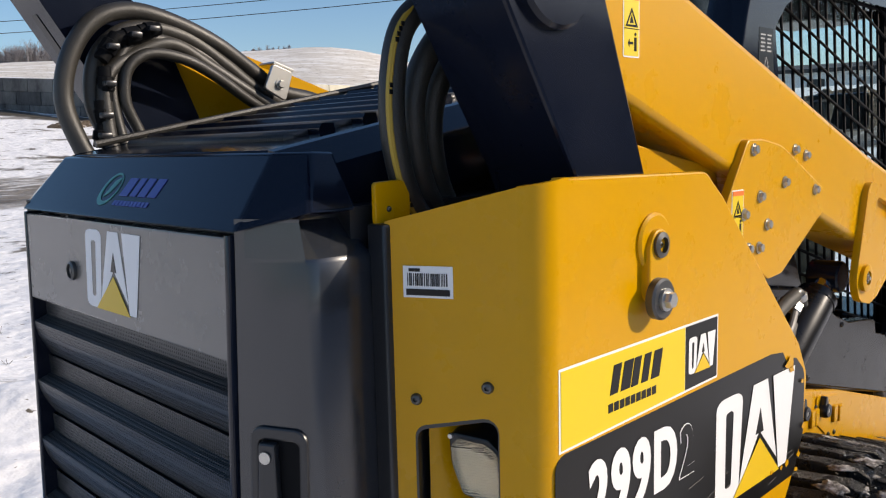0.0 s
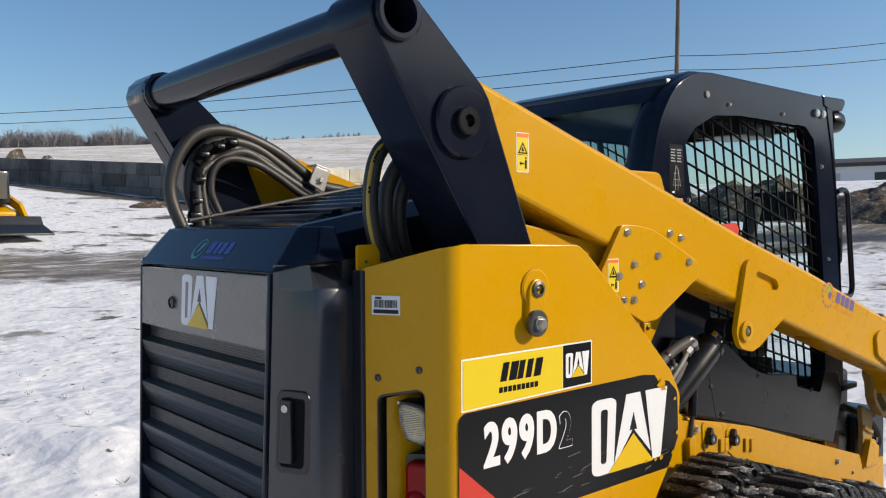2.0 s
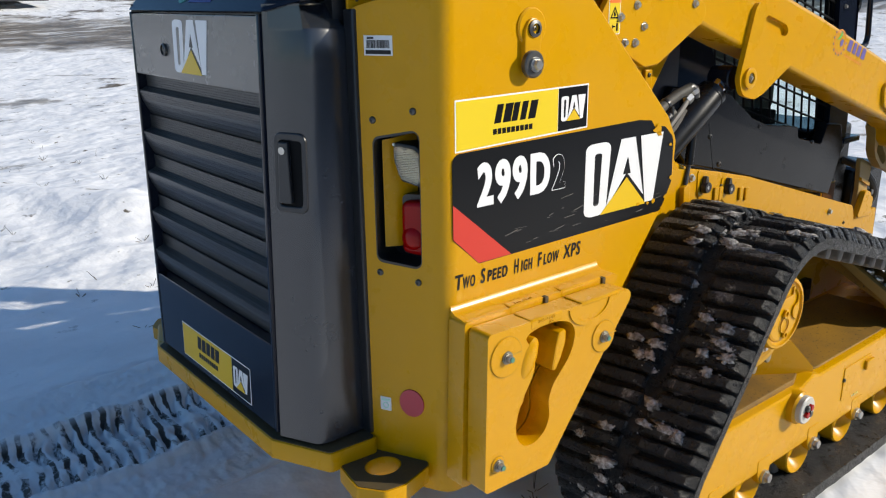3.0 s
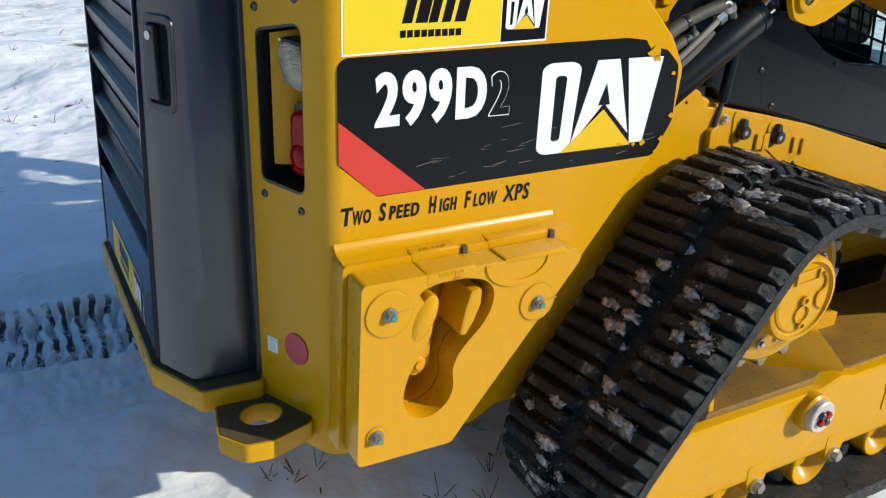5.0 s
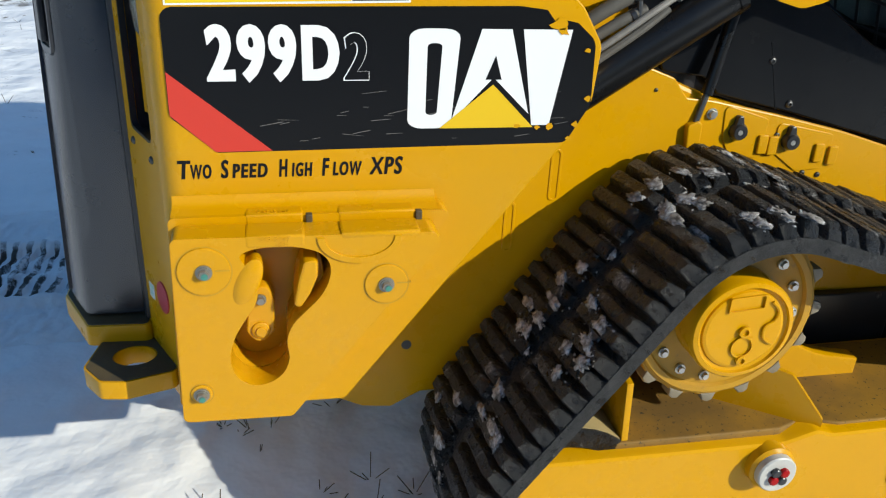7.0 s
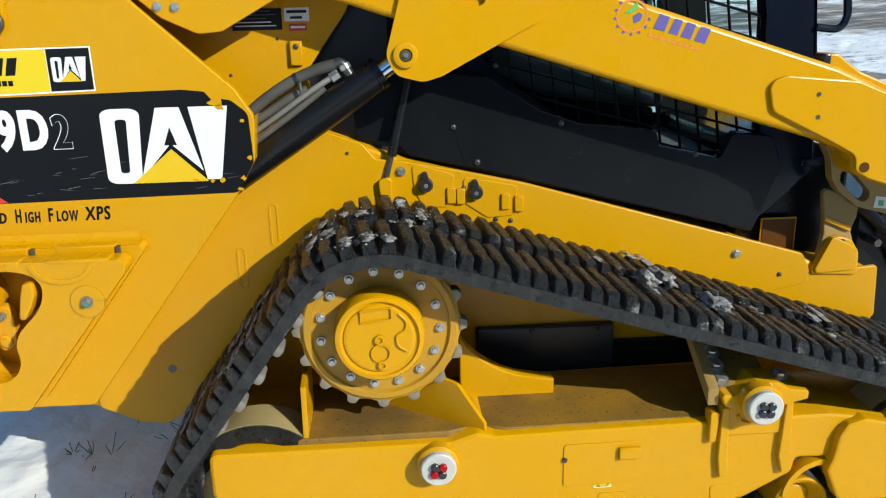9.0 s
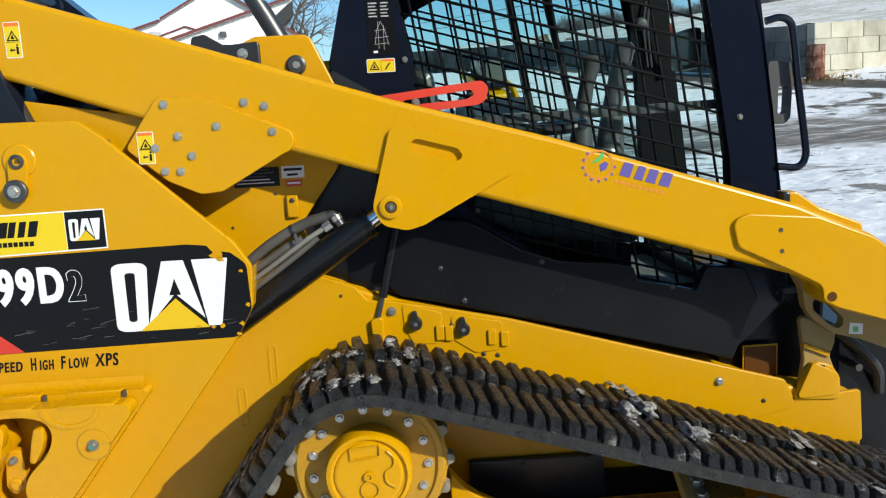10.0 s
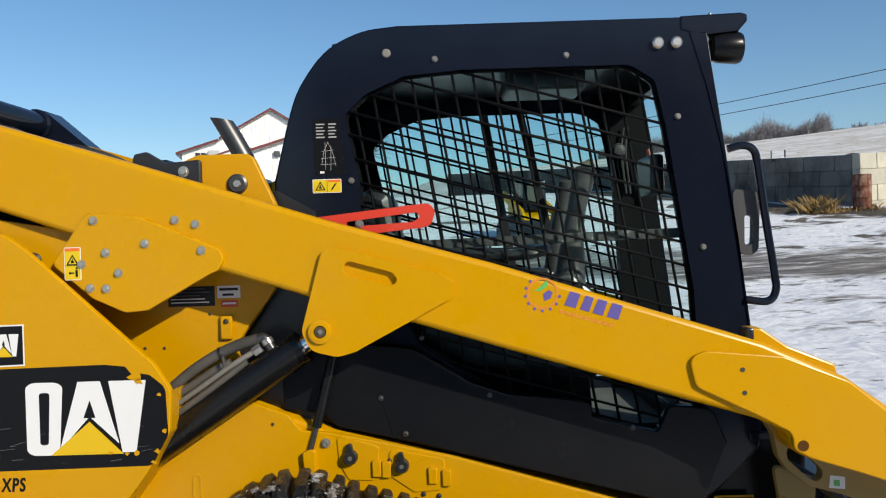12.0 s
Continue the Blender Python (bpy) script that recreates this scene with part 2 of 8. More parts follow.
def rod(a, b, r, n=16, bm=None, ch=0.1):
    a, b = Vector(a), Vector(b)
    l = (b - a).length
    c = min(r * ch, l * 0.3)
    return lathe(bm or bmesh.new(), [(0, 0), (r - c, 0), (r, c), (r, l - c), (r - c, l), (0, l)], a, b - a, n)


def spline(points, per=8):
    """A smooth line through the points."""
    p = [Vector(q) for q in points]
    p = [2 * p[0] - p[1]] + p + [2 * p[-1] - p[-2]]
    out = []
    for i in range(1, len(p) - 2):
        for k in range(per):
            t = k / per
            a, b, c, d = p[i - 1], p[i], p[i + 1], p[i + 2]
            out.append(0.5 * ((2 * b) + (c - a) * t + (2 * a - 5 * b + 4 * c - d) * t * t + (3 * b - a - 3 * c + d) * t ** 3))
    return out + [p[-2]]


def pipe(path, r, n=10, bm=None, closed=False):
    """A round tube along a line; r may be a list of radii."""
    bm = bm or bmesh.new()
    path = [Vector(q) for q in path]
    m = len(path)
    up, rings = None, []
    for i, q in enumerate(path):
        d = (path[(i + 1) % m] - path[i - 1]) if closed else (path[min(i + 1, m - 1)] - path[max(i - 1, 0)])
        d.normalize()
        up = d.orthogonal() if up is None else up - d * up.dot(d)
        up.normalize()
        s = d.cross(up)
        rr = r[i] if isinstance(r, (list, tuple)) else r
        rings.append([bm.verts.new(q + (up * math.cos(2 * math.pi * k / n) + s * math.sin(2 * math.pi * k / n)) * rr) for k in range(n)])
    for i in range(m if closed else m - 1):
        a, b = rings[i], rings[(i + 1) % m]
        for k in range(n):
            bm.faces.new((a[k], a[(k + 1) % n], b[(k + 1) % n], b[k]))
    if not closed:
        bm.faces.new(rings[0][::-1])
        bm.faces.new(rings[-1])
    return bm


def text_mesh(name, text, size, shear, thick, fat):
    cu = bpy.data.curves.new(name, "FONT")
    cu.body, cu.size, cu.shear, cu.extrude, cu.offset = text, size, shear, thick, fat
    cu.resolution_u = 4
    tmp = bpy.data.objects.new(name, cu)
    me = bpy.data.meshes.new_from_object(tmp)
    bpy.data.objects.remove(tmp)
    me.name = name
    return me


def embolden(me, across, up):
    """Widens a flat character by a rim all round its outline, joined to it."""
    bm = bmesh.new()
    bm.from_mesh(me)
    top = max(v.co.z for v in bm.verts)
    bmesh.ops.delete(bm, geom=[v for v in bm.verts if v.co.z < top - 1e-6], context="VERTS")
    bmesh.ops.remove_doubles(bm, verts=bm.verts, dist=1e-6)
    rim = [e for e in bm.edges if len(e.link_faces) == 1]
    out = collections.defaultdict(list)
    for e in rim:
        a, b = e.verts
        d = (b.co - a.co).normalized()
        n = Vector((d.y, -d.x, 0))
        if n.dot(e.link_faces[0].calc_center_median() - (a.co + b.co) / 2) > 0:
            n = -n
        out[a].append(n)
        out[b].append(n)
    moved = {}
    for v, ns in out.items():
        n = sum(ns, Vector((0, 0, 0)))
        n = n.normalized() * min(1.4, 1 / max(0.5, n.length / len(ns))) if n.length > 1e-6 else ns[0]
        moved[v] = bm.verts.new(v.co + Vector((n.x * across, n.y * up, -0.00005)))
    for e in rim:
        a, b = e.verts
        bm.faces.new((a, b, moved[b], moved[a]))
    bmesh.ops.recalc_face_normals(bm, faces=bm.faces)
    bm.to_mesh(me)
    bm.free()


def letters(name, text, size, mat, parent, m, shear=0.0, wide=1.0, thick=0.00015, fat=0.0, fit=0.0, bold=0.0):
    """Printed characters in the built-in font, each a mesh of its own; fit gives the run's whole width, bold widens the strokes."""
    done, x = [], 0.0
    bar = max(v.co.x for v in text_mesh(name, "|", size, shear, thick, fat).vertices)
    for i, ch in enumerate(text):
        me = text_mesh(name, ch, size, shear, thick, fat)
        x = max(v.co.x for v in text_mesh(name, text[:i] + "|", size, shear, thick, fat).vertices) - bar
        me.transform(Matrix.Translation((x + bold * 2 * i, 0, 0)))
        done.append(me)
    if fit:
        wide = fit / (max(v.co.x for v in done[-1].vertices) + bold)
    for me in done:
        me.transform(Matrix.Diagonal((wide, 1, 1, 1)))
        if bold:
            embolden(me, bold * wide, bold * 0.5)
        me.materials.clear()
        me.materials.append(mat)
        shared(name, me, m, parent)


def side_print(x, y, z, tilt=0.0):
    """Lays a print's own plane (x right, y up) on a side wall that faces the camera's side."""
    return Matrix.Translation((x, y, z)) @ Euler((radians(90), 0, 0)).to_matrix().to_4x4() @ Matrix.Rotation(radians(tilt), 4, "Z")


def empty(name, loc=(0, 0, 0)):
    ob = new(name)
    ob.location = loc
    ob.empty_display_size = 0.2
    return ob


HEX = mesh_of("bolt", lathe(lathe(bmesh.new(), [(0.0, -0.004), (0.0145, -0.004), (0.0145, 0.003), (0.0, 0.003)], (0, 0, 0), (0, 0, 1), 16),
                            [(0.0, 0.003), (0.0105, 0.003), (0.0105, 0.010), (0.009, 0.012), (0.0, 0.012)], (0, 0, 0), (0, 0, 1), 6), STEEL)
DARK_BROWN = material("dark_brown_face", (0.085, 0.034, 0.008), 0.35)
bsdf(DARK_BROWN).inputs["Specular IOR Level"].default_value = 0.12
ZINC_BOLT = mesh_of("bolt", lathe(lathe(bmesh.new(), [(0.0, -0.004), (0.0130, -0.004), (0.0130, 0.003), (0.0, 0.003)], (0, 0, 0), (0, 0, 1), 16),
                                  [(0.0, 0.003), (0.0105, 0.003), (0.0105, 0.010), (0.009, 0.012), (0.0, 0.012)], (0, 0, 0), (0, 0, 1), 6), BOLT_ZINC)
BUTTON = mesh_of("screw", lathe(bmesh.new(), [(0.0, -0.003), (0.008, -0.003), (0.008, 0.001), (0.006, 0.004), (0.003, 0.005), (0.003, 0.002), (0.0, 0.002)], (0, 0, 0), (0, 0, 1), 12), DARK_STEEL)
NEAR_SIDE = Euler((radians(90), 0, 0)).to_matrix().to_4x4()


def bolt(x, y, z, parent, scale=1.0, turn=0.0, me=None, facing=None, label=""):
    f = NEAR_SIDE if facing is None else facing
    name = "bolt" if me is None or me in (HEX, ZINC_BOLT) else "screw"
    return shared(name, me or HEX, Matrix.Translation((x, y, z)) @ f @ Matrix.Rotation(turn, 4, "Z") @ Matrix.Scale(scale, 4), parent, label)
GRIME = paint("dark_grime", (0.060, 0.045, 0.024), 0.65, 0.6, (0.17, 0.11, 0.03), 0.0, 0.3)


# ---- the machine ----
loader = tagged(empty("track_loader"), "yellow and black compact track loader with snow on its rubber tracks", "track loader")

# body between the tracks
hull = [(-0.10, 0.42), (0.218, 0.316), (0.332, 0.262), (0.40, 0.254), (0.47, 0.292), (0.80, 0.30), (2.36, 0.30), (2.50, 0.44), (2.50, 0.62), (2.26, 0.67), (1.50, 0.90), (1.12, 1.00),
        (0.90, 1.09), (0.60, 1.15), (-0.06, 1.15)]
chassis = part("chassis", plate(rounded(hull, 0.03), -0.44, far(-0.44), bevel=0.01), YELLOW, loader, "yellow steel lower body")

# inner tower plates beside the engine bay
tower_outline = rounded([(0.13, 0.9), (0.13, 1.46), (0.30, 1.55), (0.55, 1.66), (0.78, 1.757), (0.925, 1.757), (0.985, 1.62), (1.00, 1.45), (0.975, 1.39),
                         (0.865, 1.24), (0.90, 1.09), (0.90, 0.9)], 0.03)
for y0, y1 in ((-0.447, -0.415), (far(-0.415), far(-0.447))):
    tower = part("tower_plate", plate(tower_outline, y0, y1, bevel=0.004), YELLOW, loader)
    if y0 < 0:
        near_tower = tower
bolt(0.886, -0.447, 1.676, near_tower, 1.1)
part("boss", turned([(0.027, 0), (0.027, 0.006), (0.021, 0.010), (0.0, 0.010)], (0.886, -0.447, 1.676), (0, -1, 0), 20), DARK_STEEL, near_tower)
for x, z in ((0.623, 1.243), (0.675, 1.242), (0.80, 1.33), (0.93, 1.44)):
    bolt(x, -0.447, z, near_tower, 0.55, me=BUTTON)
bracket = part("bracket", bx(0.830, 0.862, -0.460, -0.446, 1.262, 1.325, 0.004), YELLOW, near_tower)
bolt(0.846, -0.460, 1.31, bracket, 0.9, me=BUTTON)
plate_1 = part("data_plate", bx(0.690, 0.815, -0.4486, -0.446, 1.352, 1.405, 0.0), BLACK_INK, near_tower, "black data plate with unreadable print")
for k in range(5):
    part("print_bar", bx(0.697, 0.800 - 0.012 * (k % 3), -0.4494, -0.4487, 1.361 + 0.009 * k, 1.364 + 0.009 * k), WHITE_INK if k < 2 else DARK_STEEL, plate_1)
tag = part("paper_label", bx(0.822, 0.884, -0.4486, -0.446, 1.372, 1.405), WHITE_INK, near_tower, "small white paper label")
part("print_bar", bx(0.828, 0.878, -0.4494, -0.4487, 1.392, 1.399), BLACK_INK, tag)
part("print_bar", bx(0.836, 0.866, -0.4494, -0.4487, 1.378, 1.384), BLACK_INK, tag)
tag = part("paper_label", bx(0.832, 0.876, -0.4486, -0.446, 1.348, 1.366), RED_INK, near_tower, "small red and white label")
part("print_bar", bx(0.836, 0.872, -0.4494, -0.4487, 1.355, 1.360), WHITE_INK, tag)

tower_side = part("tower_side_plate", plate(rounded([(0.16, 1.38), (0.16, 1.62), (0.52, 1.555), (0.56, 1.46), (0.50, 1.34)], 0.01), -0.556, -0.540, bevel=0.003), YELLOW, loader, "yellow tower side plate under the arm")
part("boss", turned([(0.020, 0), (0.020, 0.004), (0.015, 0.010), (0.0, 0.010)], (0.388, -0.556, 1.489), (0, -1, 0), 20), DARK_STEEL, tower_side)
bolt(0.388, -0.566, 1.489, tower_side, 0.8)

# rear side panels, bent round the corner to the lamp posts
side_outline = rounded([(0.0, 0.425), (0.0, 1.562), (0.350, 1.556), (0.405, 1.515), (0.711, 1.226), (0.752, 1.16), (0.745, 1.055), (0.690, 0.962), (0.276, 0.422)],
                       [0, 0.0, 0.03, 0.03, 0.06, 0.04, 0.05, 0.03, 0.02])
STRIP = [(-0.125, -0.445), (-0.050, -0.600)]          # the post's flat face, seen from above


def strip3(u, v, d):
    a, b = Vector(STRIP[0]), Vector(STRIP[1])
    w = (b - a).normalized()
    p = a + w * u + Vector((-w.y, w.x)) * d
    return (p.x, p.y, v)


def strip_facing():
    a, b = Vector(STRIP[0]), Vector(STRIP[1])
    w = (b - a).normalized()
    n = Vector((w.y, -w.x, 0))
    return n


strip_len = (Vector(STRIP[1]) - Vector(STRIP[0])).length
lamp_hole = rounded([(0.034, 0.972), (0.034, 1.248), (0.146, 1.270), (0.146, 0.965)], 0.018)


def side_panel(mirror):
    f = (lambda y: far(y)) if mirror else (lambda y: y)

    def m3(fn):
        return (lambda u, v, d: (fn(u, v, d)[0], f(fn(u, v, d)[1]), fn(u, v, d)[2]))

    pan = part("side_panel", plate(side_outline, f(-0.630), f(-0.612), bevel=0.003), YELLOW, loader, "yellow rear side panel")
    # the fold that runs down behind the panel's slanting front edge
    fold = bmesh.new()
    ring = [(0.752, 1.16), (0.745, 1.055), (0.690, 0.962), (0.276, 0.422), (0.0, 0.425)]
    for (xa, za), (xb, zb) in zip(ring, ring[1:]):
        vs = [fold.verts.new(p) for p in ((xa, f(-0.622), za), (xb, f(-0.622), zb), (xb - 0.012, f(-0.43), zb - 0.012), (xa - 0.012, f(-0.43), za - 0.012))]
        fold.faces.new(vs)
    part("fold", fold, YELLOW, pan)
    post = bmesh.new()
    outer = [(0.0, 0.425), (0.0, 1.511), (strip_len, 1.553), (strip_len, 0.425)]
    slab(post, outer, 0.0, 0.014, m3(strip3), [lamp_hole])
    # rounded corner
    a, b, c = Vector(STRIP[1]), Vector((-0.033, -0.634)), Vector((0.0, -0.630))
    arc = []
    for k in range(9):
        t = k / 8
        p = a * (1 - t) ** 2 + b * 2 * t * (1 - t) + c * t * t
        arc.append((p.x, p.y, 1.553 + 0.009 * t))
    arc.append((0.010, -0.6304, 1.562))
    for p, q in zip(arc, arc[1:]):
        vs = [post.verts.new((p[0], f(p[1]), 0.425)), post.verts.new((q[0], f(q[1]), 0.425)), post.verts.new((q[0], f(q[1]), q[2])), post.verts.new((p[0], f(p[1]), p[2]))]
        post.faces.new(vs)
        vs = [post.verts.new((p[0] + 0.012, f(p[1] + 0.012), p[2])), post.verts.new((q[0] + 0.012, f(q[1] + 0.014), q[2])), post.verts.new((q[0], f(q[1]), q[2])), post.verts.new((p[0], f(p[1]), p[2]))]
        post.faces.new(vs)
    bmesh.ops.remove_doubles(post, verts=post.verts, dist=0.0004)
    po = part("lamp_post", post, YELLOW, loader, "yellow rear corner post with lamp opening")
    return pan, po


panel, post = side_panel(False)
side_panel(True)

# lamp recess: pocket walls, work lamp and tail lamp
n_strip = strip_facing()
pocket = bmesh.new()
hole_mid = [strip3(u, v, 0.0) for u, v in lamp_hole]
deep = [strip3(u, v, 0.085) for u, v in lamp_hole]
va, vb = [pocket.verts.new(p) for p in hole_mid], [pocket.verts.new(p) for p in deep]
for i in range(len(va)):
    pocket.faces.new((va[i - 1], va[i], vb[i], vb[i - 1]))
pocket.faces.new(vb)
part("lamp_pocket", pocket, BLACK_SATIN, post, "dark lamp pocket")
# curved yellow inner wall on the door side of the pocket
inner = bmesh.new()
cols = []
for k in range(8):
    t = k / 7
    u, d = 0.043 + 0.056 * t, 0.026 + 0.054 * t ** 1.5
    cols.append([inner.verts.new(strip3(u, v, d)) for v in (1.000, 1.238 + 0.012 * t)])
for p, q in zip(cols, cols[1:]):
    inner.faces.new((p[0], q[0], q[1], p[1]))
part("inner_wall", inner, YELLOW, post, "curved yellow inner wall")
part("seal", slab(bmesh.new(), lamp_hole, 0.0005, 0.012, strip3, [rounded([(0.037, 0.978), (0.037, 1.243), (0.144, 1.265), (0.144, 0.970)], 0.014)]), BLACK_SATIN, post, "black rubber edge seal")
LENS_GLASS = material("ribbed_clear_lens", (0.96, 0.91, 0.80), 0.05)
bsdf(LENS_GLASS).inputs["Transmission Weight"].default_value = 0.93
bsdf(LENS_GLASS).inputs["IOR"].default_value = 1.3
ribs = LENS_GLASS.node_tree.nodes.new("ShaderNodeTexWave")
ribs.bands_direction = "Z"
ribs.inputs["Scale"].default_value = 85.0
ribs.inputs["Distortion"].default_value = 0.6
link(LENS_GLASS, place(LENS_GLASS), ribs.inputs["Vector"])
bump(LENS_GLASS, ribs.outputs["Fac"], 0.6, 0.003)
LAMP_SILVER = material("lamp_reflector", (0.86, 0.80, 0.68), 0.25, 0.75)
lens_out = rounded([(0.077, 1.229), (0.121, 1.223), (0.136, 1.211), (0.146, 1.160), (0.130, 1.150), (0.092, 1.160), (0.079, 1.196)], [0.008, 0.010, 0.012, 0.008, 0.008, 0.010, 0.02])
shell_out = rounded([(0.070, 1.236), (0.123, 1.230), (0.140, 1.214), (0.152, 1.158), (0.132, 1.142), (0.088, 1.152), (0.073, 1.194)], [0.008, 0.010, 0.012, 0.008, 0.008, 0.010, 0.02])
work = part("work_lamp", slab(bmesh.new(), shell_out, 0.024, 0.080, strip3, bevel=0.003), BLACK_SATIN, post, "work lamp with ribbed clear lens")
part("reflector_bowl", slab(bmesh.new(), lens_out, 0.0228, 0.0238, strip3), LAMP_SILVER, work)
part("lens", slab(bmesh.new(), lens_out, 0.008, 0.0225, strip3, bevel=0.006, seg=3), LENS_GLASS, work)
part("screw", turned([(0.004, 0), (0.003, 0.003), (0, 0.003)], strip3(0.0735, 1.231, 0.023), n_strip, 10), STEEL, work)
tail = part("tail_lamp", slab(bmesh.new(), rounded([(0.078, 0.984), (0.078, 1.118), (0.150, 1.122), (0.150, 0.980)], 0.012), 0.046, 0.082, strip3), BLACK_SATIN, post, "dark red tail lamp")
part("lens", slab(bmesh.new(), rounded([(0.084, 0.990), (0.084, 1.108), (0.148, 1.112), (0.148, 0.986)], 0.018), 0.022, 0.047, strip3, bevel=0.012, seg=4), RED_LENS, tail)
part("lens", turned([(0.0, 0.010), (0.012, 0.009), (0.022, 0.004), (0.026, 0.0)], strip3(0.112, 1.026, 0.023), n_strip, 20), RED_LENS, tail)
strip_turn = n_strip.to_track_quat("Z", "Y").to_matrix().to_4x4()
for u, v in ((0.037, 1.284), (0.132, 1.306), (0.042, 0.948), (0.136, 0.936)):
    bolt(*strip3(u, v, 0.0), post, 1.0, me=BUTTON, facing=strip_turn)
# sticker with bars, reflector, small label


def strip_box(u0, u1, v0, v1, d, name, mat, parent, label=""):
    return part(name, slab(bmesh.new(), [(u0, v0), (u0, v1), (u1, v1), (u1, v0)], -d, -d + 0.0012, strip3), mat, parent, label)


sticker = strip_box(0.024, 0.090, 1.416, 1.456, 0.0012, "sticker", WHITE_INK, post, "white sticker with a row of dark bars")
random.seed(3)
u = 0.030
while u < 0.083:
    w = random.choice((0.0007, 0.001, 0.0016))
    strip_box(u, u + w, 1.431, 1.447, 0.002, "print_bar", BLACK_INK, sticker)
    u += w + random.choice((0.0008, 0.0012, 0.0018))
strip_box(0.028, 0.086, 1.419, 1.427, 0.002, "print_bar", BLACK_INK, sticker)
strip_box(0.032, 0.047, 1.449, 1.453, 0.002, "print_bar", BLACK_INK, sticker)
part("reflector", slab(bmesh.new(), circle(0.112, 0.640, 0.034, 28, 0.92), -0.003, 0.0, strip3, bevel=0.001), REFLECTOR, post, "round dull red reflector")
green = strip_box(0.030, 0.058, 0.608, 0.642, 0.0012, "sticker", WHITE_INK, post, "small white and green sticker")
strip_box(0.033, 0.055, 0.632, 0.638, 0.002, "print_bar", PALE_GREEN, green)
part("print_ring", slab(bmesh.new(), circle(0.044, 0.621, 0.008, 16), -0.002, -0.0008, strip3, [circle(0.044, 0.621, 0.005, 16)]), PALE_GREEN, green)

# pin link with roller on the side panel
link_plate = part("pin_link", plate(rounded([(0.172, 1.382), (0.174, 1.462), (0.187, 1.484), (0.214, 1.484), (0.226, 1.462), (0.216, 1.382)], 0.02), -0.643, -0.630, bevel=0.003), YELLOW, panel)
part("boss", turned([(0.042, 0), (0.042, 0.003), (0.038, 0.006), (0.0, 0.006)], (0.202, -0.630, 1.464), (0, -1, 0), 28), YELLOW, panel)
part("bush", turned([(0.018, 0), (0.018, 0.004), (0.011, 0.006), (0.011, -0.004), (0.0, -0.004)], (0.200, -0.643, 1.462), (0, -1, 0), 20), DARK_STEEL, link_plate)
bolt(0.200, -0.641, 1.462, link_plate, 0.8, me=BUTTON)
roller = part("washer", turned([(0.029, 0.0), (0.029, 0.010), (0.026, 0.013), (0.0, 0.013)], (0.191, -0.643, 1.389), (0, -1, 0), 28), DARK_STEEL, link_plate)
bolt(0.191, -0.657, 1.389, roller, 1.1, 0.3)


# ---- prints on the side panel ----
def flat(name, outline, y, mat, parent, label="", holes=()):
    return part(name, plate(outline, y, y + 0.0006, holes=holes), mat, parent, label, False)


def rect(x0, x1, z0, z1, k=0.0):
    return [(x0 + k * 0, z0), (x1, z0), (x1 + k, z1), (x0 + k, z1)]


PY = -0.6306
sk = part("dealer_sticker", plate([(-0.012, 1.221), (0.394, 1.231), (0.394, 1.333), (-0.012, 1.329)], PY, PY + 0.0005), WHITE_INK, panel, "yellow and black dealer sticker with white border")
flat("sticker_field", [(-0.0085, 1.2245), (0.292, 1.2325), (0.292, 1.3285), (-0.0085, 1.3255)], PY - 0.0006, LABEL_YELLOW, sk)
flat("sticker_field", [(0.294, 1.2325), (0.3905, 1.2348), (0.3905, 1.3295), (0.294, 1.3285)], PY - 0.0006, BLACK_INK, sk)
# dealer's name as slanted bars
for k, w in enumerate((0.024, 0.029, 0.022, 0.022, 0.028)):
    x = 0.096 + k * 0.0252
    flat("print_bar", [(x, 1.271), (x + w * 0.78, 1.2715), (x + w * 0.78 + 0.010, 1.311), (x + 0.010, 1.3105)], PY - 0.0012, BLACK_INK, sk)
for k in range(9):
    x = 0.093 + k * 0.0134
    flat("print_bar", [(x, 1.2475), (x + 0.0105, 1.248), (x + 0.0105, 1.2600), (x, 1.2595)], PY - 0.0012, BLACK_INK, sk)


def emblem(x, z, w, h, y, parent, tri=YELLOW_INK, to3=xz, out=-1):
    """The maker's mark as plain shapes: a white ring, a white wedge, a white bar, and a yellow triangle."""
    def put(name, ol, d, mat, holes=()):
        ol = [(x + u * w, z + v * h) for u, v in ol]
        holes = [[(x + u * w, z + v * h) for u, v in q] for q in holes]
        return part(name, slab(bmesh.new(), ol, y + out * d, y + out * (d - 0.0005), to3, holes), mat, parent, "", False)
    put("emblem_shape", rounded([(0.0, 0.0), (0.27, 0.0), (0.31, 1.0), (0.0, 1.0)], 0.09), 0.0, WHITE_INK, [rounded([(0.11, 0.14), (0.18, 0.14), (0.20, 0.86), (0.11, 0.86)], 0.035)])
    put("emblem_shape", [(0.27, 0.06), (0.435, 1.0), (0.62, 1.0), (0.765, 0.14), (0.525, 0.52)], 0.0004, WHITE_INK)
    put("emblem_shape", [(0.79, 0.02), (0.905, 0.02), (1.0, 1.0), (0.69, 1.0)], 0.0008, WHITE_INK)
    put("emblem_shape", [(0.475, 0.50), (0.575, 0.50), (0.53, 0.74)], 0.0010, BLACK_INK)
    put("emblem_triangle", [(0.20, 0.0), (0.80, 0.0), (0.525, 0.45)], 0.0013, tri)


emblem(0.302, 1.254, 0.080, 0.056, PY - 0.0014, sk)

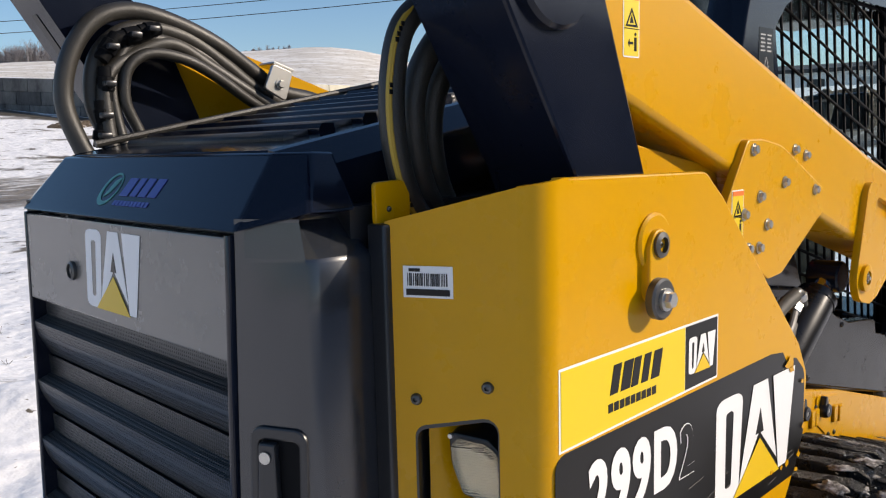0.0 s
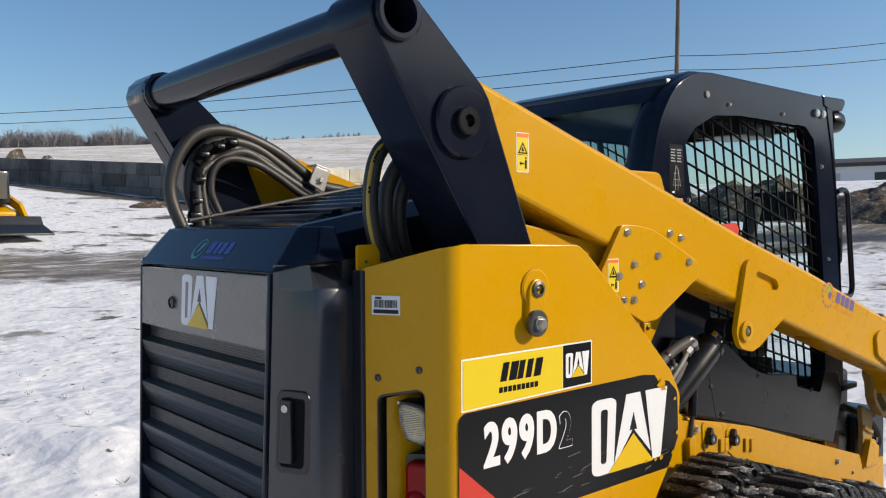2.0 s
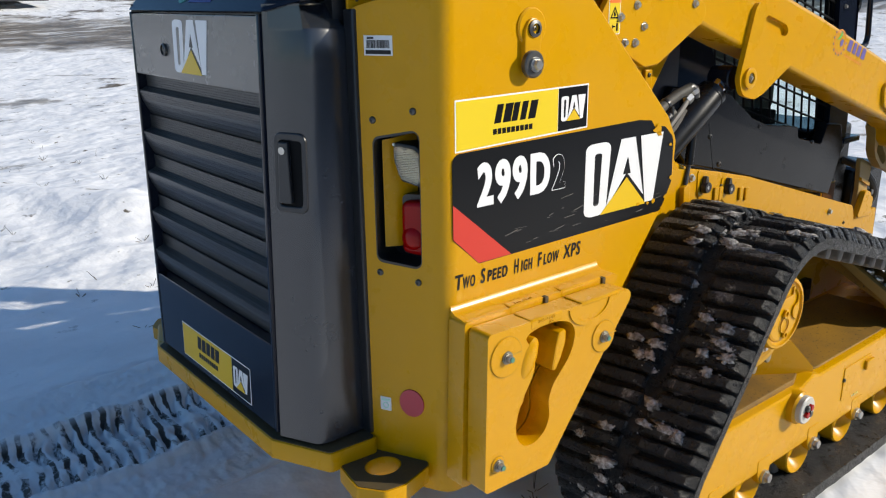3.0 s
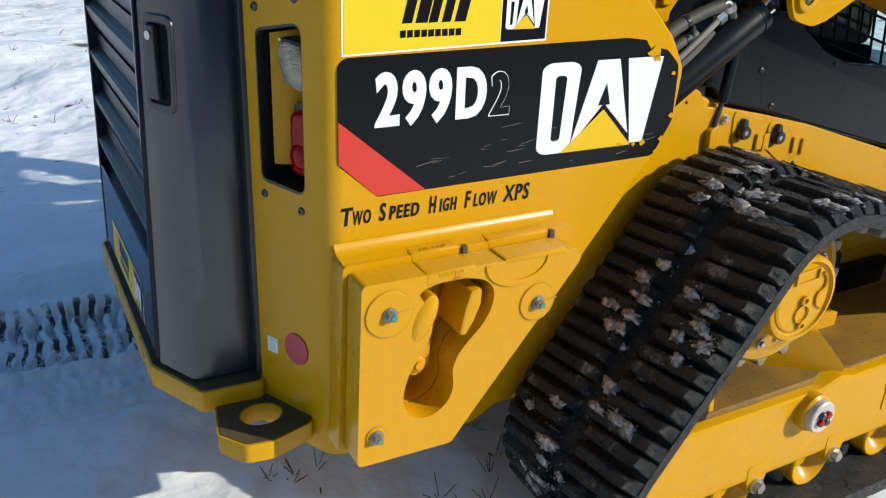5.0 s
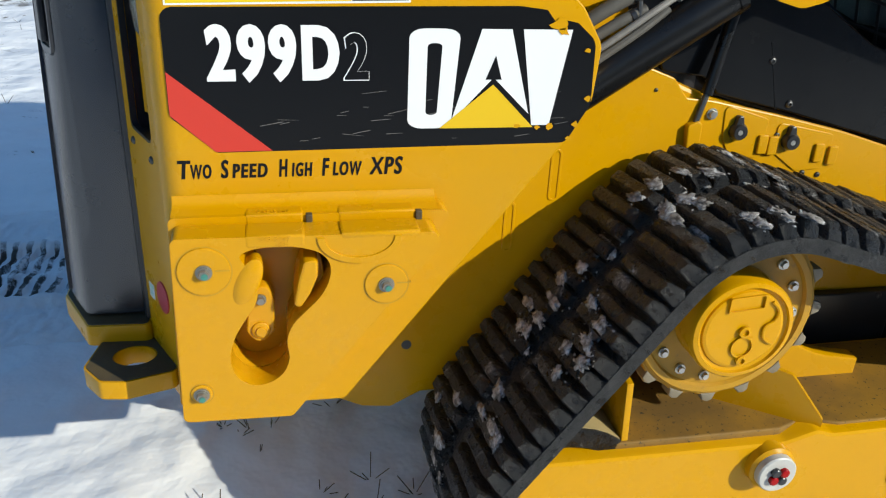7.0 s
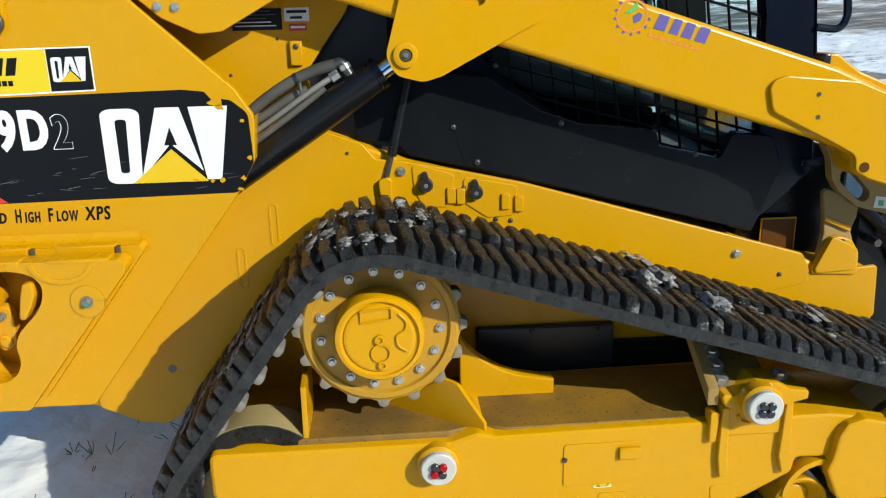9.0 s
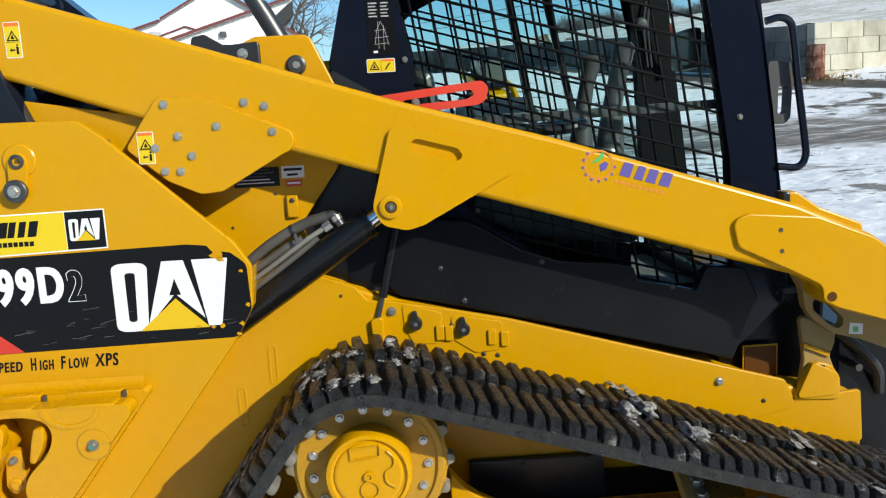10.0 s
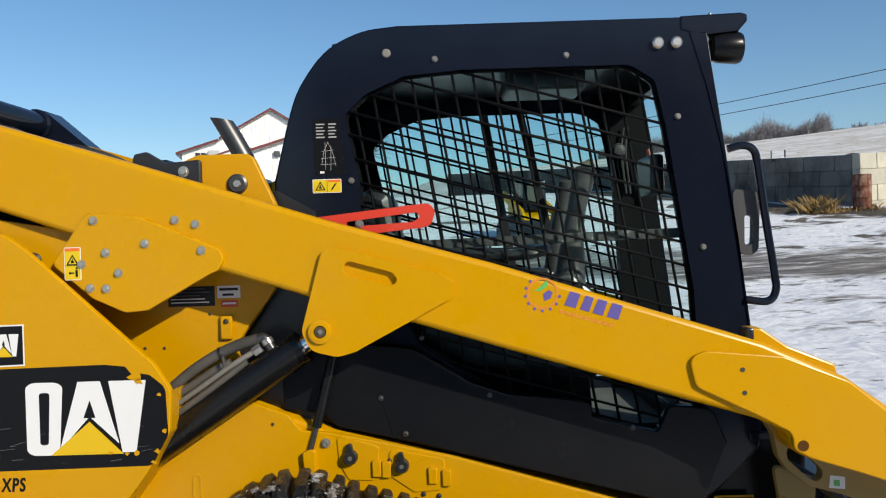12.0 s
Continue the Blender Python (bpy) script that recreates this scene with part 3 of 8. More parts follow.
decal = part("model_decal", plate(rounded([(-0.020, 1.035), (0.055, 0.969), (0.700, 0.976), (0.742, 1.050), (0.738, 1.168), (0.700, 1.200), (0.668, 1.206), (0.660, 1.198),
                                           (0.640, 1.222), (0.590, 1.228), (-0.020, 1.2185)],
                                          [0.02, 0.01, 0.02, 0.03, 0.03, 0.01, 0.0, 0.0, 0.0, 0.0, 0.02]), PY, PY + 0.0005), BLACK_INK, panel, "black model decal, torn and scratched at its edges")
flat("red_stripe", [(-0.019, 1.112), (-0.019, 1.037), (0.053, 0.9705), (0.151, 0.9712)], PY - 0.0006, RED_INK, decal)
emblem(0.393, 1.008, 0.298, 0.180, PY - 0.0008, decal)
letters("character", "299D", 0.126, WHITE_INK, decal, side_print(0.050, PY - 0.0009, 1.1005, 0.4), fat=0.0012, fit=0.222, bold=0.0064)
letters("character", "2", 0.112, WHITE_INK, decal, side_print(0.280, PY - 0.0009, 1.1000, 0.4), wide=0.74, bold=0.0066)
letters("character", "2", 0.110, BLACK_INK, decal, side_print(0.2812, PY - 0.0014, 1.1008, 0.4), wide=0.74, bold=0.0046)
letters("character", "T", 0.048, BLACK_INK, panel, side_print(-0.017, PY - 0.0002, 0.922), 0.15, 0.72, bold=0.0022)
for word, x0, x1, size in (("WO", 0.004, 0.044, 0.036), ("S", 0.056, 0.074, 0.047), ("PEED", 0.076, 0.142, 0.036), ("H", 0.158, 0.178, 0.047), ("IGH", 0.181, 0.222, 0.036),
                           ("F", 0.235, 0.253, 0.047), ("LOW", 0.255, 0.312, 0.036), ("XPS", 0.324, 0.388, 0.047)):
    letters("character", word, size, BLACK_INK, panel, side_print(x0 + 0.002, PY - 0.0002, 0.922), 0.15, fit=x1 - x0 - 0.003, bold=0.0022)
# yellow tears and pale scratches in the decal
random.seed(5)
for x, z, s in ((0.664, 1.196, 0.016), (0.674, 1.186, 0.011), (0.724, 1.150, 0.006), (0.735, 1.062, 0.008), (0.716, 1.012, 0.008), (0.600, 1.010, 0.007), (0.640, 1.008, 0.006), (0.662, 1.009, 0.008), (0.706, 0.985, 0.007)):
    ol = [(x + math.cos(a) * s * random.uniform(0.5, 1.3), z + math.sin(a) * s * random.uniform(0.35, 1.0)) for a in [k * 0.785 for k in range(8)]]
    flat("tear", ol, PY - 0.0030, YELLOW, decal)
for k in range(34):
    x, z = random.choice((random.uniform(0.06, 0.36), random.uniform(0.30, 0.70))), random.uniform(0.985, 1.075)
    l, a = random.uniform(0.006, 0.045), random.uniform(-0.16, 0.22)
    dx, dz = l * math.cos(a), l * math.sin(a)
    w = random.uniform(0.0003, 0.0006)
    flat("scratch", [(x, z - w), (x + dx, z + dz), (x + dx * 0.9, z + dz + w), (x, z + w)], PY - 0.0005, SILVER, decal)

# ---- counterweight casting ----
cw_out = rounded([(-0.034, 0.480), (0.167, 0.476), (0.225, 0.552), (0.462, 0.852), (-0.026, 0.857)], [0.012, 0.015, 0, 0.02, 0.012])
key_ring = [(0.086, 0.818), (0.110, 0.832), (0.161, 0.836), (0.204, 0.829), (0.230, 0.816), (0.243, 0.793), (0.239, 0.761), (0.222, 0.730), (0.196, 0.703), (0.174, 0.678), (0.162, 0.645),
            (0.165, 0.607), (0.152, 0.574), (0.121, 0.554), (0.088, 0.556), (0.066, 0.579), (0.059, 0.609), (0.066, 0.647), (0.081, 0.679), (0.098, 0.706), (0.112, 0.732), (0.114, 0.762), (0.102, 0.790)]
key_hole = [(p[0], p[2]) for p in spline([(x, 0, z) for x, z in key_ring[-1:] + key_ring + key_ring[:1]], 3)[3:-4]]
cw = part("counterweight", plate(cw_out, -0.748, -0.688, holes=[key_hole], bevel=0.008, seg=3), CAST, loader, "cast yellow counterweight bolted to the side panel")
back_out = rounded([(-0.046, 0.470), (0.172, 0.466), (0.470, 0.856), (0.458, 0.868), (-0.034, 0.868)], [0.012, 0.015, 0.02, 0.01, 0.01])
part("casting_layer", plate(back_out, -0.684, -0.6315, holes=[key_hole], bevel=0.006), CAST, cw)
# fillet that runs from the casting's top up to the panel, raised pads on both layers
lip = bmesh.new()
lip_line = [(-0.676, 0.867), (-0.668, 0.8695), (-0.655, 0.871), (-0.643, 0.874), (-0.635, 0.880), (-0.6315, 0.890)]
slab(lip, lip_line + [(-0.6315, 0.84), (-0.676, 0.84)], -0.030, 0.448, lambda u, v, d: (d, u, v))
part("casting_lip", lip, CAST, cw)
for x0, x1, low in ((0.098, 0.200, 0.834), (0.262, 0.404, 0.846)):
    part("casting_tab", bx(x0, x1, -0.7494, -0.690, low, 0.8580, 0.0045), CAST, cw)
    part("casting_tab", bx(x0, x1, -0.6852, -0.645, 0.850, 0.8715, 0.0045), CAST, cw)
# lobe that overhangs the opening beside the upper bolt
ear = turned([(0.0, 0.0075), (0.018, 0.0070), (0.031, 0.0045), (0.037, 0.001), (0.038, -0.006), (0.036, -0.030), (0.0, -0.030)], (0, 0, 0), (0, -1, 0), 28)
bmesh.ops.transform(ear, matrix=Matrix.Translation((0.098, -0.746, 0.768)) @ Matrix.Rotation(radians(24), 4, "Y") @ Matrix.Diagonal((0.58, 1, 1.30, 1)), verts=ear.verts)
part("casting_ear", ear, CAST, cw)
part("casting_tongue", plate(rounded([(0.176, 0.712), (0.186, 0.765), (0.196, 0.800), (0.222, 0.806), (0.221, 0.770), (0.208, 0.738), (0.190, 0.708)], 0.008), -0.742, -0.650, bevel=0.005), CAST, cw)
for x in (0.204, 0.404):
    part("notch", bx(x, x + 0.012, -0.6900, -0.676, 0.846, 0.8690, 0.002), GRIME, cw)
for x, z, r0 in ((0.026, 0.794, 0.046), (0.343, 0.753, 0.040), (0.003, 0.542, 0.020)):
    part("pad", plate(circle(x, z, r0, 32), -0.7512, -0.744, bevel=0.0025), CAST, cw)
    part("pad_groove", plate(circle(x, z, r0 + 0.0022, 36), -0.7484, -0.744, holes=[circle(x, z, r0 + 0.0002, 36)]), YELLOW_DUSTY, cw)
    part("washer", turned([(0.0145, 0), (0.0145, 0.003), (0.0, 0.003)], (x, -0.7512, z), (0, -1, 0), 20), BOLT_ZINC, cw)
    b0 = bolt(x, -0.7545, z, cw, 0.9, 0.4, me=ZINC_BOLT)
    part("paint_mark", turned([(0.006, 0), (0.006, 0.001), (0, 0.001)], (x + 0.002, -0.7665, z - 0.001), (0, -1, 0), 8), TEAL_MARK, cw)
for x0, x1, z in ((0.045, 0.074, 0.796), (0.362, 0.392, 0.755)):
    part("slot", bx(x0, x1 - 0.004, -0.7520, -0.745, z - 0.001, z + 0.0015), YELLOW_DUSTY, cw)
arc_out = [(0.245 + 0.075 * math.cos(a) + 0.05, 0.850 + 0.052 * math.sin(a)) for a in [math.pi + k * math.pi / 14 for k in range(15)]]
arc_in = [(0.245 + 0.062 * math.cos(a) + 0.05, 0.850 + 0.040 * math.sin(a)) for a in [2 * math.pi - k * math.pi / 14 for k in range(15)]]
part("rib", plate(arc_out + arc_in, -0.7515, -0.745, bevel=0.001), CAST, cw)
part("inner_link", plate(rounded([(0.097, 0.728), (0.132, 0.733), (0.142, 0.700), (0.140, 0.635), (0.112, 0.605), (0.088, 0.635), (0.094, 0.700)], 0.016), -0.694, -0.668, bevel=0.003), CAST, cw)
part("inner_wall", plate([(0.150 + r * math.cos(a), 0.745 + 1.25 * r * math.sin(a)) for r, q in ((0.085, range(0, 11)), (0.068, range(10, -1, -1))) for a in [radians(-70 + 13 * k) for k in q]], -0.690, -0.633, bevel=0.002), CAST, cw)
part("inner_boss", turned([(0.017, 0), (0.017, 0.008), (0.014, 0.010), (0.010, 0.010), (0.009, 0.014), (0, 0.014)], (0.115, -0.690, 0.640), (0, -1, 0), 24), CAST, cw)
bolt(0.117, -0.698, 0.706, cw, 0.8, 0.2, me=ZINC_BOLT)
for word, x, z, s in (("345-5147", 0.120, 0.8470, 0.0115), ("-02-", 0.150, 0.8375, 0.0105)):
    letters("cast_character", word, s, CAST, cw, side_print(x, -0.7496, z), wide=1.25, thick=0.0010)
letters("cast_character", "345-5147", 0.0125, CAST, cw, Matrix.Translation((0.118, -0.6790, 0.8718)), wide=1.25, thick=0.0010)

# ---- engine door and hood ----
DX = -0.272
YL, YR = far(-0.325), -0.325


def door_x(z):
    """The door leans out towards its foot."""
    return DX - 0.032 * max(0.0, (1.50 - z)) / 0.9


def door3(u, v, d):
    return (door_x(v) + d, u, v)


ZB = 0.555          # foot of the door


def taper(z):
    return 0.045 * max(0.0, 1.50 - z) / 0.9


def left(z):
    """The door's far edge, which runs in towards the foot."""
    return YL - taper(z)


def door_quad(z0, z1, gap, d0, d1, bevel=0.003):
    return slab(bmesh.new(), [(YR + gap, z0), (left(z0) - gap, z0), (left(z1) - gap, z1), (YR + gap, z1)], d0, d1, door3, bevel=bevel)


dr = part("engine_door", door_quad(ZB, 1.50, 0.0, 0.03, 0.06, 0), BLACK_SATIN, loader, "black engine door with louvred grille")
part("upper_panel", door_quad(1.338, 1.497, 0.004, -0.002, 0.035), SILVER, dr, "grey name panel")
part("lower_panel", door_quad(ZB, 0.772, 0.004, -0.002, 0.035), BLACK, dr, "glossy black lower panel")
part("frame_edge", slab(bmesh.new(), [(YR, ZB), (YR + 0.012, ZB), (YR + 0.012, 1.50), (YR, 1.50)], -0.004, 0.05, door3, bevel=0.003), BLACK, dr)
part("frame_edge", slab(bmesh.new(), [(left(ZB) - 0.012, ZB), (left(ZB), ZB), (YL, 1.50), (YL - 0.012, 1.50)], -0.004, 0.05, door3, bevel=0.003), BLACK, dr)
MESH = material("perforated_black", (0.016, 0.016, 0.017), 0.36)
pores = node(MESH, "ShaderNodeTexVoronoi", Scale=165.0, Randomness=0.0)
link(MESH, place(MESH), pores.inputs["Vector"])
pore_rim = ramp(MESH, pores.outputs["Distance"], [(0.40, grey(0)), (0.50, grey(1))])
link(MESH, mix(MESH, pore_rim, (0.003, 0.003, 0.003), (0.046, 0.047, 0.049)), bsdf(MESH).inputs["Base Color"])
bump(MESH, pore_rim, 0.8, 0.003)
for k in range(5):
    z = 0.774 + k * 0.1128
    lou = bmesh.new()
    ends = []
    for far_end in (False, True):
        ends.append([lou.verts.new((door_x(z) + 0.027 - 0.026 * math.sin(min(1, h / 0.066) * 1.5) + (0.024 if h > 0.074 else 0), (left(z + h) - 0.012) if far_end else (YR + 0.012), z + h)) for h in (0.0, 0.010, 0.024, 0.040, 0.056, 0.068, 0.078, 0.1128)])
    for i in range(7):
        lou.faces.new((ends[0][i], ends[0][i + 1], ends[1][i + 1], ends[1][i]))
    part("louvre", lou, MESH, dr, "perforated black louvre")
part("lock", turned([(0.016, 0), (0.016, 0.006), (0.012, 0.008), (0.012, 0.004), (0.005, 0.004), (0.005, 0.006), (0, 0.006)], (door_x(1.41) - 0.002, 0.190, 1.409), (-1, 0, 0), 20), DARK_STEEL, dr)


emblem(-0.134, 1.358, 0.207, 0.126, -0.0024, dr, to3=lambda u, v, d: (door_x(v) + d, -u, v), out=-1)
flat3 = lambda u, v, d: (door_x(v) + d, -u, v)
fs = part("dealer_sticker", slab(bmesh.new(), [(-0.215, 0.573), (0.198, 0.573), (0.198, 0.670), (-0.215, 0.670)], -0.0035, -0.0028, flat3), WHITE_INK, dr, "yellow and black dealer sticker")
part("sticker_field", slab(bmesh.new(), [(-0.212, 0.576), (0.095, 0.576), (0.095, 0.667), (-0.212, 0.667)], -0.0042, -0.0036, flat3), YELLOW_INK, fs)
part("sticker_field", slab(bmesh.new(), [(0.097, 0.576), (0.195, 0.576), (0.195, 0.667), (0.097, 0.667)], -0.0042, -0.0036, flat3), BLACK_INK, fs)
for k in range(5):
    part("print_bar", slab(bmesh.new(), [(-0.114 + k * 0.028, 0.622), (-0.092 + k * 0.028, 0.622), (-0.088 + k * 0.028, 0.658), (-0.110 + k * 0.028, 0.658)], -0.005, -0.0043, flat3), BLACK_INK, fs)
for k in range(9):
    part("print_bar", slab(bmesh.new(), [(-0.107 + k * 0.0134, 0.598), (-0.097 + k * 0.0134, 0.598), (-0.097 + k * 0.0134, 0.611), (-0.107 + k * 0.0134, 0.611)], -0.005, -0.0043, flat3), BLACK_INK, fs)
emblem(0.105, 0.594, 0.082, 0.056, -0.005, fs, to3=flat3, out=-1)


# corner frames beside the door, with the latch on the near one
def door_frame(mirror):
    bm = bmesh.new()
    rows = []
    for z in (ZB - 0.01, 0.80, 1.10, 1.40, 1.466, 1.472, 1.516, 1.520):
        f = (lambda y: far(y) - taper(z)) if mirror else (lambda y: y)
        g = door_x(z) - DX
        top = 0.0 if z < 1.47 else (0.004 if z < 1.5 else 0.046)
        pts = [(DX + g + 0.004, -0.327), (DX + g + 0.010, -0.340), (-0.226 + g * 0.9, -0.418 + top * 0.25), (-0.212 + g * 0.8, -0.428 + top), (-0.140 + g * 0.2, -0.428 + top), (-0.130, -0.424 + top), (-0.128, -0.300), (DX + g + 0.05, -0.300)]
        rows.append([bm.verts.new((x, f(y), z)) for x, y in pts])
    for a, b in zip(rows, rows[1:]):
        for i in range(len(a)):
            bm.faces.new((a[i - 1], a[i], b[i], b[i - 1]))
    bm.faces.new(rows[0])
    bm.faces.new(rows[-1])
    return part("door_frame", bm, BLUE_BLACK, loader, "dark satin corner frame beside the engine door")


frame_near = door_frame(False)
door_frame(True)


def frame3(u, v, d):
    """On the slanting face of the near corner frame: u from the door outwards."""
    g = door_x(v) - DX
    a, b = Vector((DX + g + 0.010, -0.340)), Vector((-0.226 + g * 0.9, -0.418))
    w = (b - a).normalized()
    p = a + w * u + Vector((-w.y, w.x)) * d
    return (p.x, p.y, v)


latch = part("door_latch", slab(bmesh.new(), rounded([(0.004, 1.09), (0.004, 1.262), (0.086, 1.262), (0.086, 1.09)], 0.018), -0.005, 0.004, frame3, [rounded([(0.016, 1.105), (0.016, 1.245), (0.074, 1.245), (0.074, 1.105)], 0.008)], bevel=0.003), BLACK_SATIN, frame_near, "recessed black latch with a key lock")
part("latch_cup", slab(bmesh.new(), [(0.016, 1.105), (0.016, 1.245), (0.074, 1.245), (0.074, 1.105)], -0.0012, 0.002, frame3), GUARD, latch)
part("latch_paddle", slab(bmesh.new(), rounded([(0.018, 1.112), (0.020, 1.243), (0.044, 1.243), (0.050, 1.112)], 0.004), -0.012, -0.002, frame3, bevel=0.003), BLACK_SATIN, latch)
part("key_lock", turned([(0.008, 0), (0.008, 0.002), (0, 0.002)], frame3(0.031, 1.225, -0.0125), Vector(frame3(0, 1.2, -1)) - Vector(frame3(0, 1.2, 0)), 14), STEEL, latch)

# sloping cap over the door and the hood behind it
ZC0, ZC1, XC0, XC1 = 1.503, 1.600, -0.276, -0.198
cap = bmesh.new()
foot = [(XC0, YL + 0.004), (XC0, YR - 0.012), (-0.224, -0.424), (-0.15, -0.424)]
foot = [(-0.15, far(-0.424)), (-0.224, far(-0.424))] + foot[0:2] + foot[2:]
head = [(-0.13, far(-0.352)), (-0.165, far(-0.352)), (XC1, YL - 0.02), (XC1, YR + 0.012), (-0.165, -0.352), (-0.13, -0.352)]
fv = [cap.verts.new((x, y, ZC0 + (0.024 if abs(y - MID) > 0.4 else 0))) for x, y in foot]
hv = [cap.verts.new((x, y, ZC1)) for x, y in head]
for i in range(5):
    cap.faces.new((fv[i], fv[i + 1], hv[i + 1], hv[i]))
cap.faces.new(hv)
cap.faces.new((fv[0], fv[5], hv[5], hv[0]))
cap.faces.new(fv)
bmesh.ops.bevel(cap, geom=[e for e in cap.edges], offset=0.005, segments=2, profile=0.5, affect="EDGES", clamp_overlap=True)
hood_cap = part("hood_cap", cap, BLACK, loader, "sloping gloss black cap over the engine door")
# maker-of-attachments mark on the cap and the arm: a leaf ring and bars
SLOPE = 0.193


def hood_z(x):
    return 1.602 + SLOPE * (x + 0.19)


hood = part("hood", plate(rounded([(-0.19, 1.570), (-0.19, 1.602), (0.62, hood_z(0.62)), (0.80, 1.75), (0.80, 1.52), (0.0, 1.50)], 0.008), -0.290, far(-0.290), bevel=0.006), BLACK, loader, "gloss black hood with perforated vents")
for flip in (False, True):
    flank = bmesh.new()
    slab(flank, [(-0.286, 0.001), (-0.300, -0.001), (-0.352, -0.030), (-0.360, -0.042), (-0.360, -0.11), (-0.286, -0.11)], -0.188, 0.62, lambda u, v, d: (d, far(u) if flip else u, hood_z(d) + v))
    part("hood_flank", flank, BLACK, hood)
part("hood_trim", pipe([(x, far(-0.252), hood_z(x) + 0.014) for x in (-0.16, 0.2, 0.60)], 0.007, 8), HOSE, hood, "grey edge trim along the hood")
for k in range(9):
    x = -0.115 + k * 0.083
    for name, x0, x1, y0, up, mat in (("vent", x, x + 0.046, -0.215, 0.010, MESH), ("slat", x + 0.049, x + 0.080, -0.235, 0.013, BLACK)):
        bm = bmesh.new()
        prof = [(x0, hood_z(x0) - 0.006), (x0, hood_z(x0) + up * 0.6), (x0 + 0.006, hood_z(x0) + up + 0.002), (x1 - 0.004, hood_z(x1) + up * 0.75), (x1, hood_z(x1) - 0.006)]
        slab(bm, prof, y0, far(y0), xz)
        part(name, bm, mat, hood, "perforated vent strip" if name == "vent" else "")
part("bay_cover", bx(-0.15, 0.80, -0.408, far(-0.408), 1.10, 1.53), BLACK_SATIN, loader, "dark engine bay")
br = part("hood_bracket", plate(rounded([(-0.126, 1.490), (-0.128, 1.514), (-0.128, 1.560), (-0.068, 1.562), (-0.068, 1.490)], 0.006), -0.432, -0.426, bevel=0.002), YELLOW, loader, "small yellow bracket beside the hood")
bolt(-0.105, -0.432, 1.525, br, 0.5, me=BUTTON)
part("post_seal", bx(-0.132, -0.112, -0.452, -0.418, 0.54, 1.508, 0.004), BLACK_SATIN, loader, "black rubber seal between door frame and post")

# rear bumper plate and towing eyes
bump_pl = part("bumper_plate", plate(rounded([(-0.322, far(-0.30)), (-0.322, -0.315), (-0.250, -0.462), (-0.120, -0.470), (-0.100, far(-0.47)), (-0.255, far(-0.470))], 0.015), 0.535, 0.488, xy, bevel=0.006), YELLOW, loader, "yellow rear bumper plate")
eye_pl = rounded([(-0.225, -0.455), (-0.245, -0.560), (-0.205, -0.615), (-0.155, -0.622), (-0.060, -0.592), (-0.060, -0.455)], [0.01, 0.02, 0.02, 0.02, 0.02, 0.01])
eye_hole = circle(-0.149, -0.525, 0.036, 24, 1.15)
eye = part("towing_eye", plate(eye_pl, 0.495, 0.455, xy, [eye_hole], 0.005), YELLOW, loader, "yellow towing eye with a grimy top")
part("grime", plate(rounded([(-0.222, -0.457), (-0.240, -0.559), (-0.203, -0.610), (-0.155, -0.617), (-0.062, -0.589), (-0.062, -0.457)], 0.016), 0.4966, 0.490, xy, [circle(-0.149, -0.525, 0.039, 24, 1.14)]), GRIME, eye)
part("grime", plate(rounded([(-0.316, far(-0.295)), (-0.316, -0.313), (-0.247, -0.457), (-0.126, -0.464), (-0.120, far(-0.46))], 0.012), 0.5366, 0.53, xy), GRIME, bump_pl)
part("towing_eye", plate([(x, far(y)) for x, y in eye_pl], 0.495, 0.455, xy, [[(x, far(y)) for x, y in eye_hole]], 0.005), YELLOW_DUSTY, loader)

